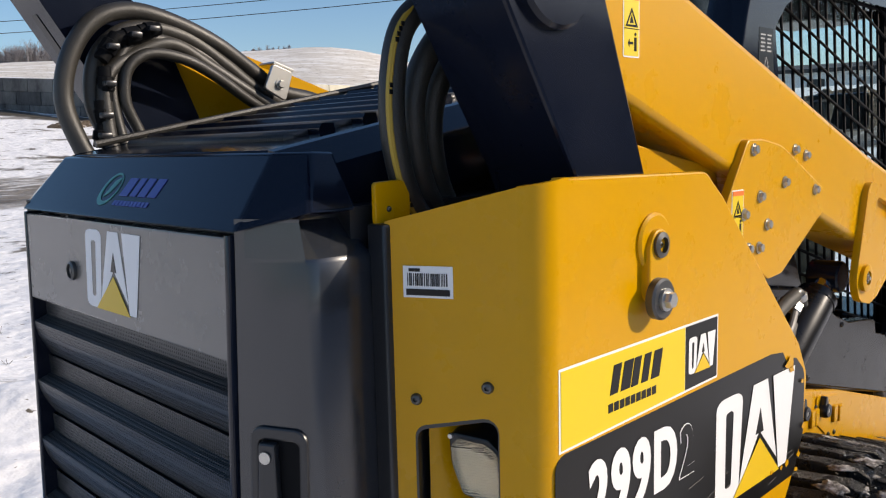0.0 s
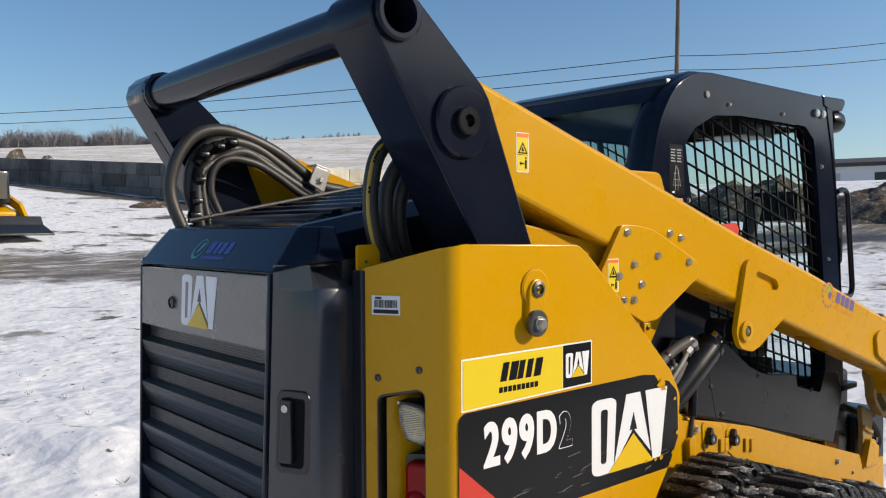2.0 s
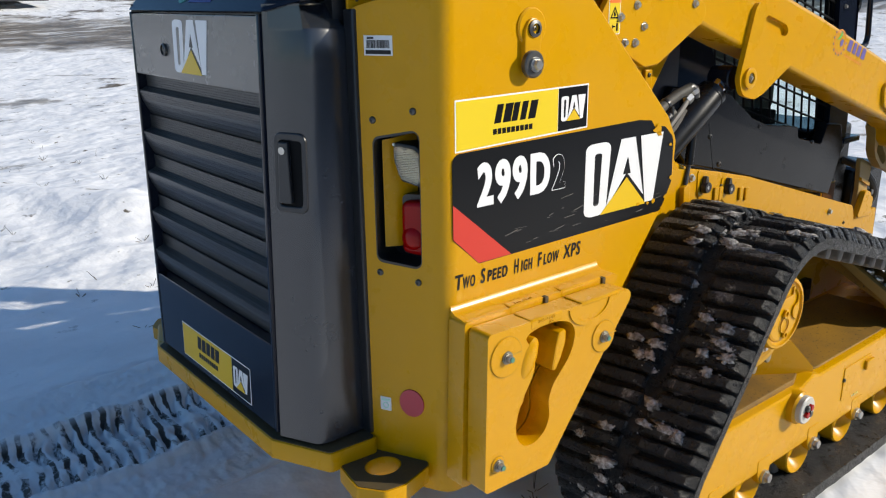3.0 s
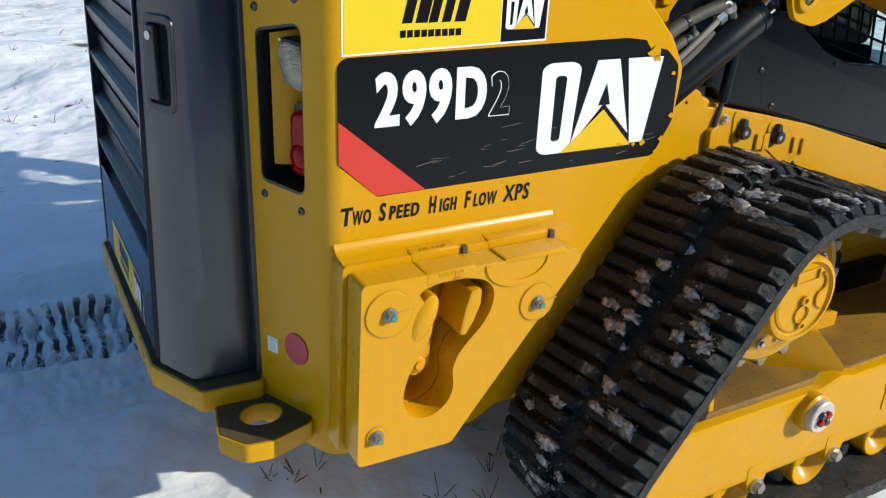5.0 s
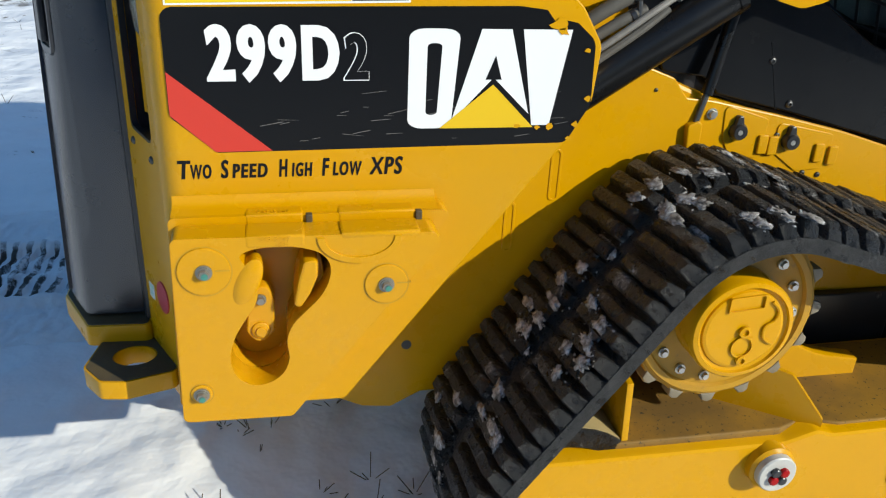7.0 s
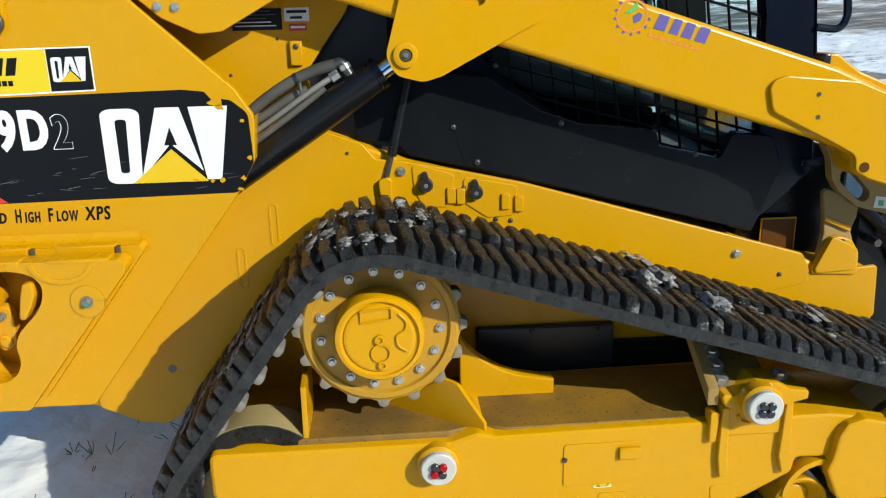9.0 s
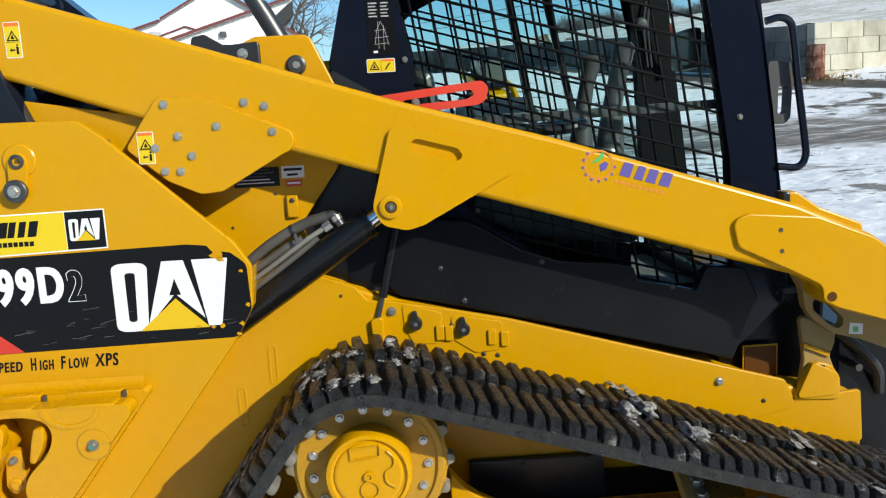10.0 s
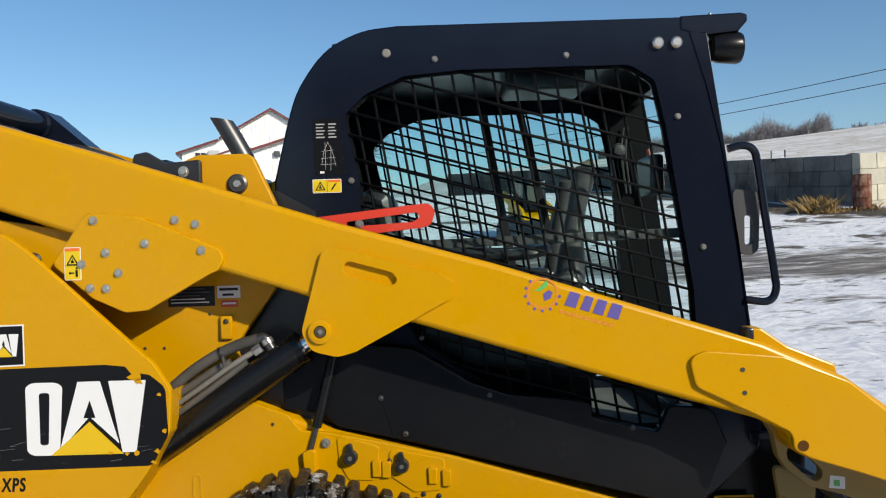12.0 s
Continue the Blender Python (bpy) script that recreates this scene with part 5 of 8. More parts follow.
# recessed slots pressed into the body behind the panel
for x, z in ((0.752, 0.842), (0.656, 0.722)):
    part("pressed_rib", plate(rounded([(x - 0.012, z - 0.06), (x - 0.012, z + 0.06), (x + 0.014, z + 0.06), (x + 0.014, z - 0.06)], 0.012), -0.4540, -0.445, holes=[rounded([(x - 0.006, z - 0.055), (x - 0.006, z + 0.054), (x + 0.008, z + 0.054), (x + 0.008, z - 0.055)], 0.006)], bevel=0.001), YELLOW, chassis)
part("hole", turned([(0.012, 0), (0.012, 0.001), (0, 0.001)], (0.434, -0.4522, 0.432), (0, -1, 0), 16), DARK_STEEL, chassis)

# ---- cab ----
CY, CF = -0.370, far(-0.370)
back_curve = [(p[0], p[2]) for p in spline([(0.968, 0, 1.684), (1.020, 0, 1.885), (1.062, 0, 1.972), (1.128, 0, 2.048), (1.222, 0, 2.093), (1.32, 0, 2.106)], 5)]
cab_ol = [(1.00, 1.02)] + back_curve + [(2.145, 2.106), (2.168, 2.092), (2.225, 1.68), (2.278, 1.21), (2.30, 0.95), (2.29, 0.91), (2.18, 0.80), (2.12, 0.756), (2.10, 0.752)]
win_ol = rounded([(1.205, 1.50), (1.205, 1.68), (1.165, 1.862), (1.225, 1.918), (1.335, 1.966), (1.50, 1.979), (1.96, 1.979), (2.028, 1.934), (2.056, 1.80), (2.120, 1.352), (2.135, 0.972), (1.960, 0.972), (1.560, 1.085), (1.36, 1.22)], [0.05, 0.04, 0.03, 0.04, 0.05, 0.04, 0.04, 0.03, 0.05, 0.01, 0.02, 0.05, 0.06, 0.05])
win_in = [(1.64 + (x - 1.64) * 0.985, 1.60 + (z - 1.60) * 0.985) for x, z in win_ol]
cab_bm = plate(cab_ol, CY, CY + 0.060, holes=[win_ol])
outer_keys = {(round(x, 4), round(z, 4)) for x, z in cab_ol}
bmesh.ops.bevel(cab_bm, geom=[e for e in cab_bm.edges if all(abs(v.co.y - CY) < 1e-5 and (round(v.co.x, 4), round(v.co.z, 4)) in outer_keys for v in e.verts) and e.calc_face_angle(0) > 1],
                offset=0.046, segments=6, profile=0.5, affect="EDGES", clamp_overlap=True)
cab = part("cab", cab_bm, BLACK, loader, "black cab with meshed side windows")
part("cab_side", plate(cab_ol, CF, CF - 0.045, holes=[win_ol], bevel=0.006), BLACK, cab)


def skin(points, y0, y1, inset, mat, name, parent, label=""):
    """A bent sheet that follows a line in x and z, from y0 to y1, with rounded long edges."""
    bm = bmesh.new()
    rows = []
    for (x, z, nx, nz) in points:
        row = []
        for y, o in ((y0, -inset), (y0 + 0.008, -inset * 0.45), (y0 + 0.03, 0.0), (y1 - 0.03, 0.0), (y1 - 0.008, -inset * 0.45), (y1, -inset)):
            row.append(bm.verts.new((x + nx * o, y, z + nz * o)))
        rows.append(row)
    for a, b in zip(rows, rows[1:]):
        for i in range(5):
            bm.faces.new((a[i], a[i + 1], b[i + 1], b[i]))
    return part(name, bm, mat, parent, label)


back_line = [(p[0], p[2]) for p in spline([(0.962, 0, 1.66), (0.985, 0, 1.76), (1.012, 0, 1.872), (1.055, 0, 1.965), (1.122, 0, 2.046), (1.175, 0, 2.082), (1.235, 0, 2.103), (1.32, 0, 2.114), (1.75, 0, 2.116), (2.17, 0, 2.114)], 3)]
split = next(i for i, q in enumerate(back_line) if q[1] > 2.02)
pts = []
for i, (x, z) in enumerate(back_line):
    a, b = back_line[max(i - 1, 0)], back_line[min(i + 1, len(back_line) - 1)]
    d = Vector((b[0] - a[0], b[1] - a[1])).normalized()
    pts.append((x, z, -d.y, d.x))
skin(pts[split - 1:], CY + 0.022, CF + 0.002, 0.010, BLACK, "roof", cab, "gloss black roof that curves down behind")
skin(pts[:split + 2], CY + 0.022, CY + 0.105, 0.010, BLACK, "corner_post", cab)
skin(pts[:split + 2], CF - 0.105, CF + 0.002, 0.022, BLACK, "corner_post", cab)
part("visor", plate(rounded([(2.10, 2.070), (2.10, 2.108), (2.27, 2.113), (2.286, 2.108), (2.287, 2.090), (2.262, 2.062), (2.16, 2.052)], 0.006), CY - 0.004, CF + 0.004, bevel=0.006), BLACK, cab, "front roof visor")
part("antenna_stub", turned([(0.006, 0), (0.006, 0.012), (0.003, 0.018), (0, 0.018)], (2.20, CY + 0.05, 2.110), (0, 0, 1), 10), STEEL, cab)
part("front_fold", plate([(2.126, 2.062), (2.169, 1.917), (2.207, 1.745), (2.244, 1.494), (2.266, 1.26), (2.280, 1.06), (2.294, 1.06), (2.272, 1.26), (2.221, 1.70), (2.172, 2.062)], CY - 0.004, CY + 0.003, bevel=0.0015), BLACK, cab, "folded front edge of the cab side")
# rear wall and rear window
part("rear_wall", plate(rounded([(CY + 0.02, 1.05), (CY + 0.02, 1.68), (CF - 0.02, 1.68), (CF - 0.02, 1.05)], 0.02), 0.985, 1.02, yz), BLACK, cab)
rear_pane = bmesh.new()
vs = [rear_pane.verts.new(p) for p in ((0.966, CY + 0.09, 1.66), (1.012, CY + 0.09, 1.872), (1.118, CY + 0.09, 2.042), (1.118, CF - 0.09, 2.042), (1.012, CF - 0.09, 1.872), (0.966, CF - 0.09, 1.66))]
rear_pane.faces.new((vs[0], vs[1], vs[4], vs[5])), rear_pane.faces.new((vs[1], vs[2], vs[3], vs[4]))
bmesh.ops.translate(rear_pane, verts=rear_pane.verts, vec=(0.004, 0, -0.004))
REAR_GLASS = material("smoked_rear_glass", (0.42, 0.52, 0.52), 0.02)
bsdf(REAR_GLASS).inputs["Transmission Weight"].default_value = 1.0
bsdf(REAR_GLASS).inputs["IOR"].default_value = 1.35
bmesh.ops.solidify(rear_pane, geom=rear_pane.faces[:], thickness=0.004)
rw = part("rear_window", rear_pane, REAR_GLASS, cab, "smoked curved rear window")
rw.visible_shadow = False
part("front_post", plate([(2.20, 0.90), (2.125, 2.08), (2.165, 2.08), (2.285, 0.90)], CY + 0.045, CY + 0.085), GUARD, cab)
part("front_post", plate([(2.10, 0.90), (2.04, 2.08), (2.165, 2.08), (2.285, 0.90)], CF - 0.045, CF - 0.10), GUARD, cab)
for x in (2.085, 2.100):
    part("strap", pipe(spline([(x + 0.012, CF - 0.115, 1.90), (x, CF - 0.120, 1.82), (x + 0.006, CF - 0.118, 1.74), (x + 0.016, CF - 0.112, 1.66)]), 0.0042, 6), TRIM_GREY, cab)
part("knob", turned([(0, 0), (0.012, 0), (0.024, 0.012), (0.026, 0.024), (0.018, 0.036), (0, 0.040)], (2.075, CF - 0.10, 1.818), (0, -1, 0), 16), TRIM_GREY, cab)
part("headliner", bx(1.13, 2.14, CY + 0.045, CF - 0.045, 2.035, 2.075, 0.01), BLACK_SATIN, cab)
part("cab_floor", bx(1.02, 2.20, CY + 0.045, CF - 0.045, 0.90, 0.94), FLOOR_MAT, cab, "dusty pale grey cab floor mat")
part("inner_side", plate(rounded([(1.05, 1.03), (1.05, 1.55), (1.20, 1.62), (1.30, 1.48), (1.60, 1.22), (1.62, 1.03)], 0.03), CF - 0.05, CF - 0.09), BLACK_SATIN, cab)


def inside(x, z):
    """Whether a point lies in the window's outline."""
    c, n = False, len(win_ol)
    for i in range(n):
        (xa, za), (xb, zb) = win_ol[i - 1], win_ol[i]
        if (za > z) != (zb > z) and x < (xb - xa) * (z - za) / (zb - za) + xa:
            c = not c
    return c


def mesh_bars(y, parent):
    """Crossed guard bars in a window: one bar for each run that lies in the opening."""
    for family in range(2):
        for k in range(-30, 40):
            run = []
            for j in range(-140, 141):
                if family == 0:          # bars that fall gently towards the front
                    c, s = math.cos(radians(-16)), math.sin(radians(-16))
                    x, z = 1.6 + j * 0.01 * c - k * 0.061 * s, 1.5 + j * 0.01 * s + k * 0.061 * c
                else:                    # nearly upright bars
                    c, s = math.cos(radians(-81)), math.sin(radians(-81))
                    x, z = 1.6 + j * 0.01 * c - k * 0.0565 * s, 1.5 + j * 0.01 * s + k * 0.0565 * c
                if inside(x, z):
                    run.append((x, z))
                elif run:
                    break
            if len(run) > 4:
                (xa, za), (xb, zb) = run[0], run[-1]
                d = Vector((xb - xa, zb - za)).normalized() * 0.02
                yy = y + (0.004 if family else -0.003)
                part("guard_bar", pipe([(xa - d.x, yy, za - d.y), (xb + d.x, yy, zb + d.y)], 0.0040, 6), GUARD, parent)


guard = part("window_guard", plate(win_ol, CY + 0.020, CY + 0.026, holes=[win_in]), GUARD, cab, "black steel mesh guard in the side window")
mesh_bars(CY + 0.020, guard)
guard_far = part("window_guard", plate(win_ol, CF - 0.020, CF - 0.026, holes=[win_in]), GUARD, cab, "black steel mesh guard in the far side window")
mesh_bars(CF - 0.020, guard_far)
for y in (CY + 0.034, CF - 0.034):
    gl = part("window_pane", plate(win_ol, y, y + 0.004), GLASS, cab, "tinted side window glass")
    gl.visible_shadow = False
for xa, za, xb, zb in ((1.725, 1.975, 1.86, 1.35), (1.590, 1.975, 1.70, 1.30)):
    part("window_divider", plate([(xa - 0.013, za), (xa + 0.015, za), (xb + 0.015, zb), (xb - 0.013, zb)], CF - 0.050, CF - 0.036), BLACK_SATIN, cab)
part("inner_rail", plate(rounded([(1.22, 1.482), (1.22, 1.508), (2.128, 1.526), (2.134, 1.498)], 0.003), CY + 0.045, CY + 0.062, bevel=0.002), TRIM_GREY, cab, "dark grey rail across the side window")

# seat, levers and bars inside the cab
# Dark sheet added behind the glass, standing for the cab's inner shade.
part("cab_shade", plate(rounded([(1.10, 0.945), (1.10, 1.28), (1.34, 1.235), (1.52, 1.150), (1.835, 1.105), (1.845, 0.945)], 0.01), CY + 0.062, CY + 0.078, bevel=0.002), GUARD, cab)
seat = part("seat", bx(1.25, 1.68, MID - 0.20, MID + 0.20, 1.18, 1.30, 0.04, 3), BLACK_SATIN, cab, "dark vinyl operator seat")
part("backrest", plate(rounded([(1.20, 1.28), (1.15, 1.62), (1.20, 1.68), (1.27, 1.66), (1.33, 1.30)], 0.03), MID - 0.17, MID + 0.17, bevel=0.03), BLACK_SATIN, seat)
for y in (MID - 0.27, MID + 0.27):
    con = part("console", plate(rounded([(1.36, 1.10), (1.36, 1.34), (1.42, 1.40), (1.80, 1.40), (1.88, 1.33), (1.88, 1.10)], 0.03), y - 0.05, y + 0.05, bevel=0.012), BLACK_SATIN, cab, "dark side console with joystick")
    x = 1.80 if y < MID else 1.83
    part("joystick", pipe([(x, y, 1.37), (x + 0.008, y, 1.46), (x + 0.014, y, 1.53), (x + 0.028, y, 1.60), (x + 0.044, y, 1.665), (x + 0.052, y, 1.70), (x + 0.054, y, 1.712)], [0.046, 0.038, 0.030, 0.027, 0.033, 0.036, 0.022], 14), TRIM_GREY, con, "grey moulded joystick")
part("safety_bar", pipe(spline([(1.34, MID - 0.22, 1.50), (1.60, MID - 0.22, 1.46), (1.74, MID - 0.18, 1.47), (1.74, MID + 0.18, 1.47), (1.60, MID + 0.22, 1.46), (1.34, MID + 0.22, 1.50)]), 0.018, 10), BLACK_SATIN, cab)
part("grab_handle", pipe(spline([(2.168, 0.30, 1.812), (2.174, 0.30, 1.79), (2.187, 0.30, 1.725), (2.210, 0.30, 1.703), (2.215, 0.30, 1.69), (2.211, 0.30, 1.668)]), 0.011, 8), DULL_RED, cab, "dull red grab handle inside the cab")
part("monitor", bx(2.03, 2.07, CY + 0.08, CY + 0.26, 1.62, 1.74, 0.012), BLACK_SATIN, cab)
part("roof_radio", bx(1.62, 1.85, CY + 0.06, CY + 0.26, 1.93, 2.04, 0.012), BLACK_SATIN, cab)
part("front_glass_frame", bx(2.12, 2.15, CY + 0.05, CF - 0.05, 1.98, 2.05), BLACK_SATIN, cab)

# lower cover plates beside the cab
low = part("lower_cover", plate(rounded([(0.984, 1.06), (0.98, 1.20), (1.03, 1.26), (1.34, 1.215), (1.49, 1.122), (1.597, 1.084), (1.751, 1.066), (1.815, 1.054), (1.826, 1.013), (2.002, 0.970), (2.036, 1.044), (2.15, 1.03), (2.188, 0.937), (2.113, 0.752), (1.315, 0.966), (1.129, 1.009), (1.089, 1.048)], [0.015, 0.015, 0.015, 0.03, 0.03, 0.03, 0.03, 0.015, 0.01, 0.012, 0.02, 0.03, 0.005, 0.005, 0.01, 0.015, 0.015]), -0.412, -0.372, bevel=0.004), BLACK_COVER, cab, "scratched black lower cover")
part("cover_seam", plate([(1.236, 1.125), (1.239, 1.125), (1.283, 0.972), (1.280, 0.972)], -0.4128, -0.4118), BLACK_INK, low)
for x, z, s in ((1.248, 1.084, 1.0), (1.313, 0.985, 1.1), (1.545, 1.085, 0.9), (1.93, 0.985, 0.9), (1.365, 1.245, 0.8)):
    bolt(x, -0.412, z, low, s * 1.1, me=BUTTON)
for x, z, s in ((1.422, 2.010, 1.1), (1.785, 2.010, 1.1), (2.088, 1.832, 1.1), (2.149, 1.470, 1.1), (1.182, 1.682, 1.1)):
    b0 = bolt(x, CY, z, cab, s * 0.60, me=ZINC_BOLT)
part("plug", turned([(0.012, 0), (0.012, 0.004), (0.009, 0.006), (0, 0.006)], (1.289, CY, 2.030), (0, -1, 0), 18), WORN_STEEL, cab)
for x in (2.037, 2.088):
    part("cap_nut", turned([(0.016, 0), (0.016, 0.010), (0.011, 0.015), (0, 0.015)], (x, CY, 2.035), (0, -1, 0), 18), STEEL, cab)
# instruction label and hazard label
info = part("instruction_label", plate(rounded([(1.082, 1.700), (1.166, 1.700), (1.152, 1.856), (1.080, 1.856)], 0.004), CY - 0.0008, CY), BLACK_INK, cab, "black label with pale drawing and unreadable text")
PALE_PRINT = material("pale_grey_print", (0.36, 0.36, 0.36), 0.5)
for r_ in range(5):
    for c_ in range(2):
        part("print_bar", plate(rect(1.088 + 0.034 * c_, 1.112 + 0.032 * c_ - 0.004 * (r_ % 2), 1.838 - 0.009 * r_, 1.8415 - 0.009 * r_), CY - 0.0014, CY - 0.0008), PALE_PRINT, info, "", False)
for pl in ([(1.120, 1.79), (1.132, 1.76), (1.140, 1.725)], [(1.120, 1.79), (1.108, 1.765), (1.102, 1.73)], [(1.102, 1.765), (1.135, 1.768)], [(1.100, 1.745), (1.140, 1.748)], [(1.112, 1.79), (1.112, 1.715)], [(1.128, 1.78), (1.126, 1.712)], [(1.098, 1.728), (1.142, 1.73)]):
    part("drawing_line", pipe([(x, CY - 0.001, z) for x, z in pl], 0.0008, 4), PALE_PRINT, info)
part("print_bar", plate(rect(1.096, 1.108, 1.704, 1.710), CY - 0.0014, CY - 0.0008), WHITE_INK, info, "", False)
warning_label(1.074, 1.650, 0.080, 0.038, CY - 0.0010, cab, True)
# arm lock bar
lock_bar = part("arm_lock", plate(rounded([(1.02, 1.535), (1.02, 1.575), (1.395, 1.612), (1.412, 1.590), (1.400, 1.553), (1.375, 1.545), (1.18, 1.528)], [0.01, 0.01, 0.02, 0.02, 0.02, 0.02, 0.01]), -0.415, -0.400, holes=[rounded([(1.17, 1.553), (1.17, 1.567), (1.360, 1.588), (1.372, 1.575), (1.35, 1.562)], 0.006)], bevel=0.003), RED, loader, "red lift arm lock bar beside the cab window")
bolt(1.205, -0.415, 1.560, lock_bar, 0.8)
# grab loop and door handle at the front edge
part("grab_loop", pipe(spline([(2.222, -0.372, 1.738), (2.262, -0.378, 1.746), (2.290, -0.38, 1.732), (2.301, -0.38, 1.69), (2.318, -0.38, 1.55), (2.338, -0.38, 1.40), (2.342, -0.38, 1.345), (2.320, -0.378, 1.316), (2.262, -0.372, 1.320)], 10), 0.011, 10), BLACK, cab, "black tubular grab loop")
part("door_handle", plate(rounded([(2.240, 1.455), (2.240, 1.628), (2.307, 1.620), (2.312, 1.560), (2.307, 1.458), (2.285, 1.440)], [0.008, 0.012, 0.012, 0.01, 0.02, 0.02]), -0.356, -0.322, holes=[rounded([(2.268, 1.470), (2.270, 1.556), (2.298, 1.552), (2.294, 1.474)], 0.008)], bevel=0.006), TRIM_GREY, cab, "dark grey moulded door handle")
wl = part("roof_lamp", turned([(0, 0), (0.036, 0.0), (0.042, 0.02), (0.045, 0.07), (0.041, 0.08), (0.036, 0.076), (0, 0.074)], (2.195, CY + 0.03, 2.024), (1, 0, -0.03), 22), BLACK_COVER, cab, "black round work lamp under the visor")
part("lens", turned([(0.035, 0), (0.03, 0.004), (0, 0.006)], (2.269, CY + 0.03, 2.022), (1, 0, -0.03), 18), CLEAR, wl)
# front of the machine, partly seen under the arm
# Black block added to fill the shadowed gap behind the lever.
part("front_shade", bx(2.10, 2.44, -0.33, far(-0.33), 0.62, 1.0, 0.02), BLACK_COVER, loader, "dark block added for the shade at the front")
part("step_tread", bx(2.26, 2.40, -0.38, 0.3, 0.93, 0.955, 0.004), BLACK, loader)

# exhaust stack with a slanted cut end
ex_dir = Vector((-0.075, 0.0, 0.155)).normalized()
ex = bmesh.new()
path = [Vector((0.800, 0.10, 1.62)), Vector((0.795, 0.10, 1.72)), Vector((0.775, 0.10, 1.80)), Vector((0.735, 0.10, 1.875)), Vector((0.700, 0.10, 1.935))]
pipe(path, 0.032, 18, ex)
top_ring = [v for v in ex.verts if (v.co - path[-1]).length < 0.034]
for v in top_ring:
    v.co += ex_dir * (-(v.co.x - path[-1].x)) * 0.9
part("exhaust_pipe", ex, DARK_STEEL, loader, "dull dark exhaust pipe with slanted end")
# black hood corner with bolt in front of the tower plate
hc = part("hood_corner", plate(rounded([(0.60, 1.70), (0.615, 1.762), (0.648, 1.768), (0.70, 1.736), (0.792, 1.744), (0.792, 1.62), (0.62, 1.62)], 0.01), -0.462, -0.445, bevel=0.004), BLACK_SATIN, loader)
bolt(0.747, -0.462, 1.712, hc, 1.0)
part("rear_shroud", plate([(0.76, 1.0), (0.76, 1.56), (0.98, 1.66), (1.08, 1.60), (1.08, 1.0)], -0.392, -0.375), BLACK_SATIN, loader, "black shroud between cab and tower")
# Coupler blackened: the shadow over it is in its colour.
part("coupler", bx(2.44, 2.74, -0.36, far(-0.36), 0.32, 0.80, 0.03), BLACK_COVER, loader, "dark attachment coupler, its shade in the colour")
part("coupler_pin", rod((2.50, -0.42, 0.70), (2.50, -0.35, 0.70), 0.012, 16), DARK_STEEL, loader)
part("coupler_hose", pipe(spline([(2.36, -0.30, 0.86), (2.46, -0.38, 0.80), (2.56, -0.40, 0.70), (2.60, -0.36, 0.60)]), 0.016, 10), HOSE, loader, "black hydraulic hose at the front")

# ---- tracks and undercarriage ----
YO, YI = -0.925, -0.478          # outer and inner edge of the near track
CIRCLES = [((1.035, 0.657), 0.209), ((2.43, 0.246), 0.190), ((0.712, 0.246), 0.190)]   # sprocket, front and rear idler, to the belt's inner face


def belt_line(grow, step=0.02):
    """The belt's line round the three wheels, as points with tangents, clockwise seen from the near side."""
    segs = []
    for i in range(3):
        (ca, ra), (cb, rb) = CIRCLES[i], CIRCLES[(i + 1) % 3]
        ra, rb = ra + grow, rb + grow
        d = Vector(cb) - Vector(ca)
        ang = math.atan2(d.y, d.x) + math.acos(max(-1, min(1, (ra - rb) / d.length)))
        n = Vector((math.cos(ang), math.sin(ang)))
        segs.append((Vector(ca) + n * ra, Vector(cb) + n * rb, ang))
    pts = []
    for i in range(3):
        a, b, ang = segs[i]
        k = max(2, int((b - a).length / step))
        for j in range(k):
            p = a.lerp(b, j / k)
            sag = 0.0
            pts.append(p)
        c, r = Vector(CIRCLES[(i + 1) % 3][0]), CIRCLES[(i + 1) % 3][1] + grow
        a1, a2 = ang, segs[(i + 1) % 3][2]
        while a2 > a1:
            a2 -= 2 * math.pi
        k = max(2, int((a1 - a2) * r / step))
        for j in range(k):
            t = a1 + (a2 - a1) * j / k
            pts.append(c + Vector((math.cos(t), math.sin(t))) * r)
    return pts


def along(pts, pitch, offset=0.0):
    """Places at even steps along a closed line: point and angle of the outward normal."""
    n = len(pts)
    seg = [(pts[(i + 1) % n] - pts[i]).length for i in range(n)]
    total = sum(seg)
    count = round(total / pitch)
    out, i, acc = [], 0, 0.0
    for k in range(count):
        s = (k * total / count + offset) % total
        i, acc = 0, 0.0
        while acc + seg[i] < s:
            acc += seg[i]
            i += 1
        d = (pts[(i + 1) % n] - pts[i]).normalized()
        out.append((pts[i] + d * (s - acc), math.atan2(d.x, -d.y)))
    return out


def belt(y0, y1, name, parent, label):
    inner, outer = belt_line(-0.004), belt_line(0.027)
    m = min(len(inner), len(outer))
    ii, oo = along(inner, sum((inner[(i + 1) % len(inner)] - inner[i]).length for i in range(len(inner))) / 260), along(outer, sum((outer[(i + 1) % len(outer)] - outer[i]).length for i in range(len(outer))) / 260)
    bm = bmesh.new()
    rings = []
    for (p, _), (q, _) in zip(ii, oo):
        rings.append([bm.verts.new(v) for v in ((p.x, y0 + 0.004, p.y), (q.x, y0, q.y), (q.x, y1, q.y), (p.x, y1 - 0.004, p.y))])
    for i in range(len(rings)):
        a, b = rings[i - 1], rings[i]
        for k in range(4):
            bm.faces.new((a[k], a[(k + 1) % 4], b[(k + 1) % 4], b[k]))
    return part(name, bm, BELT, parent, label)


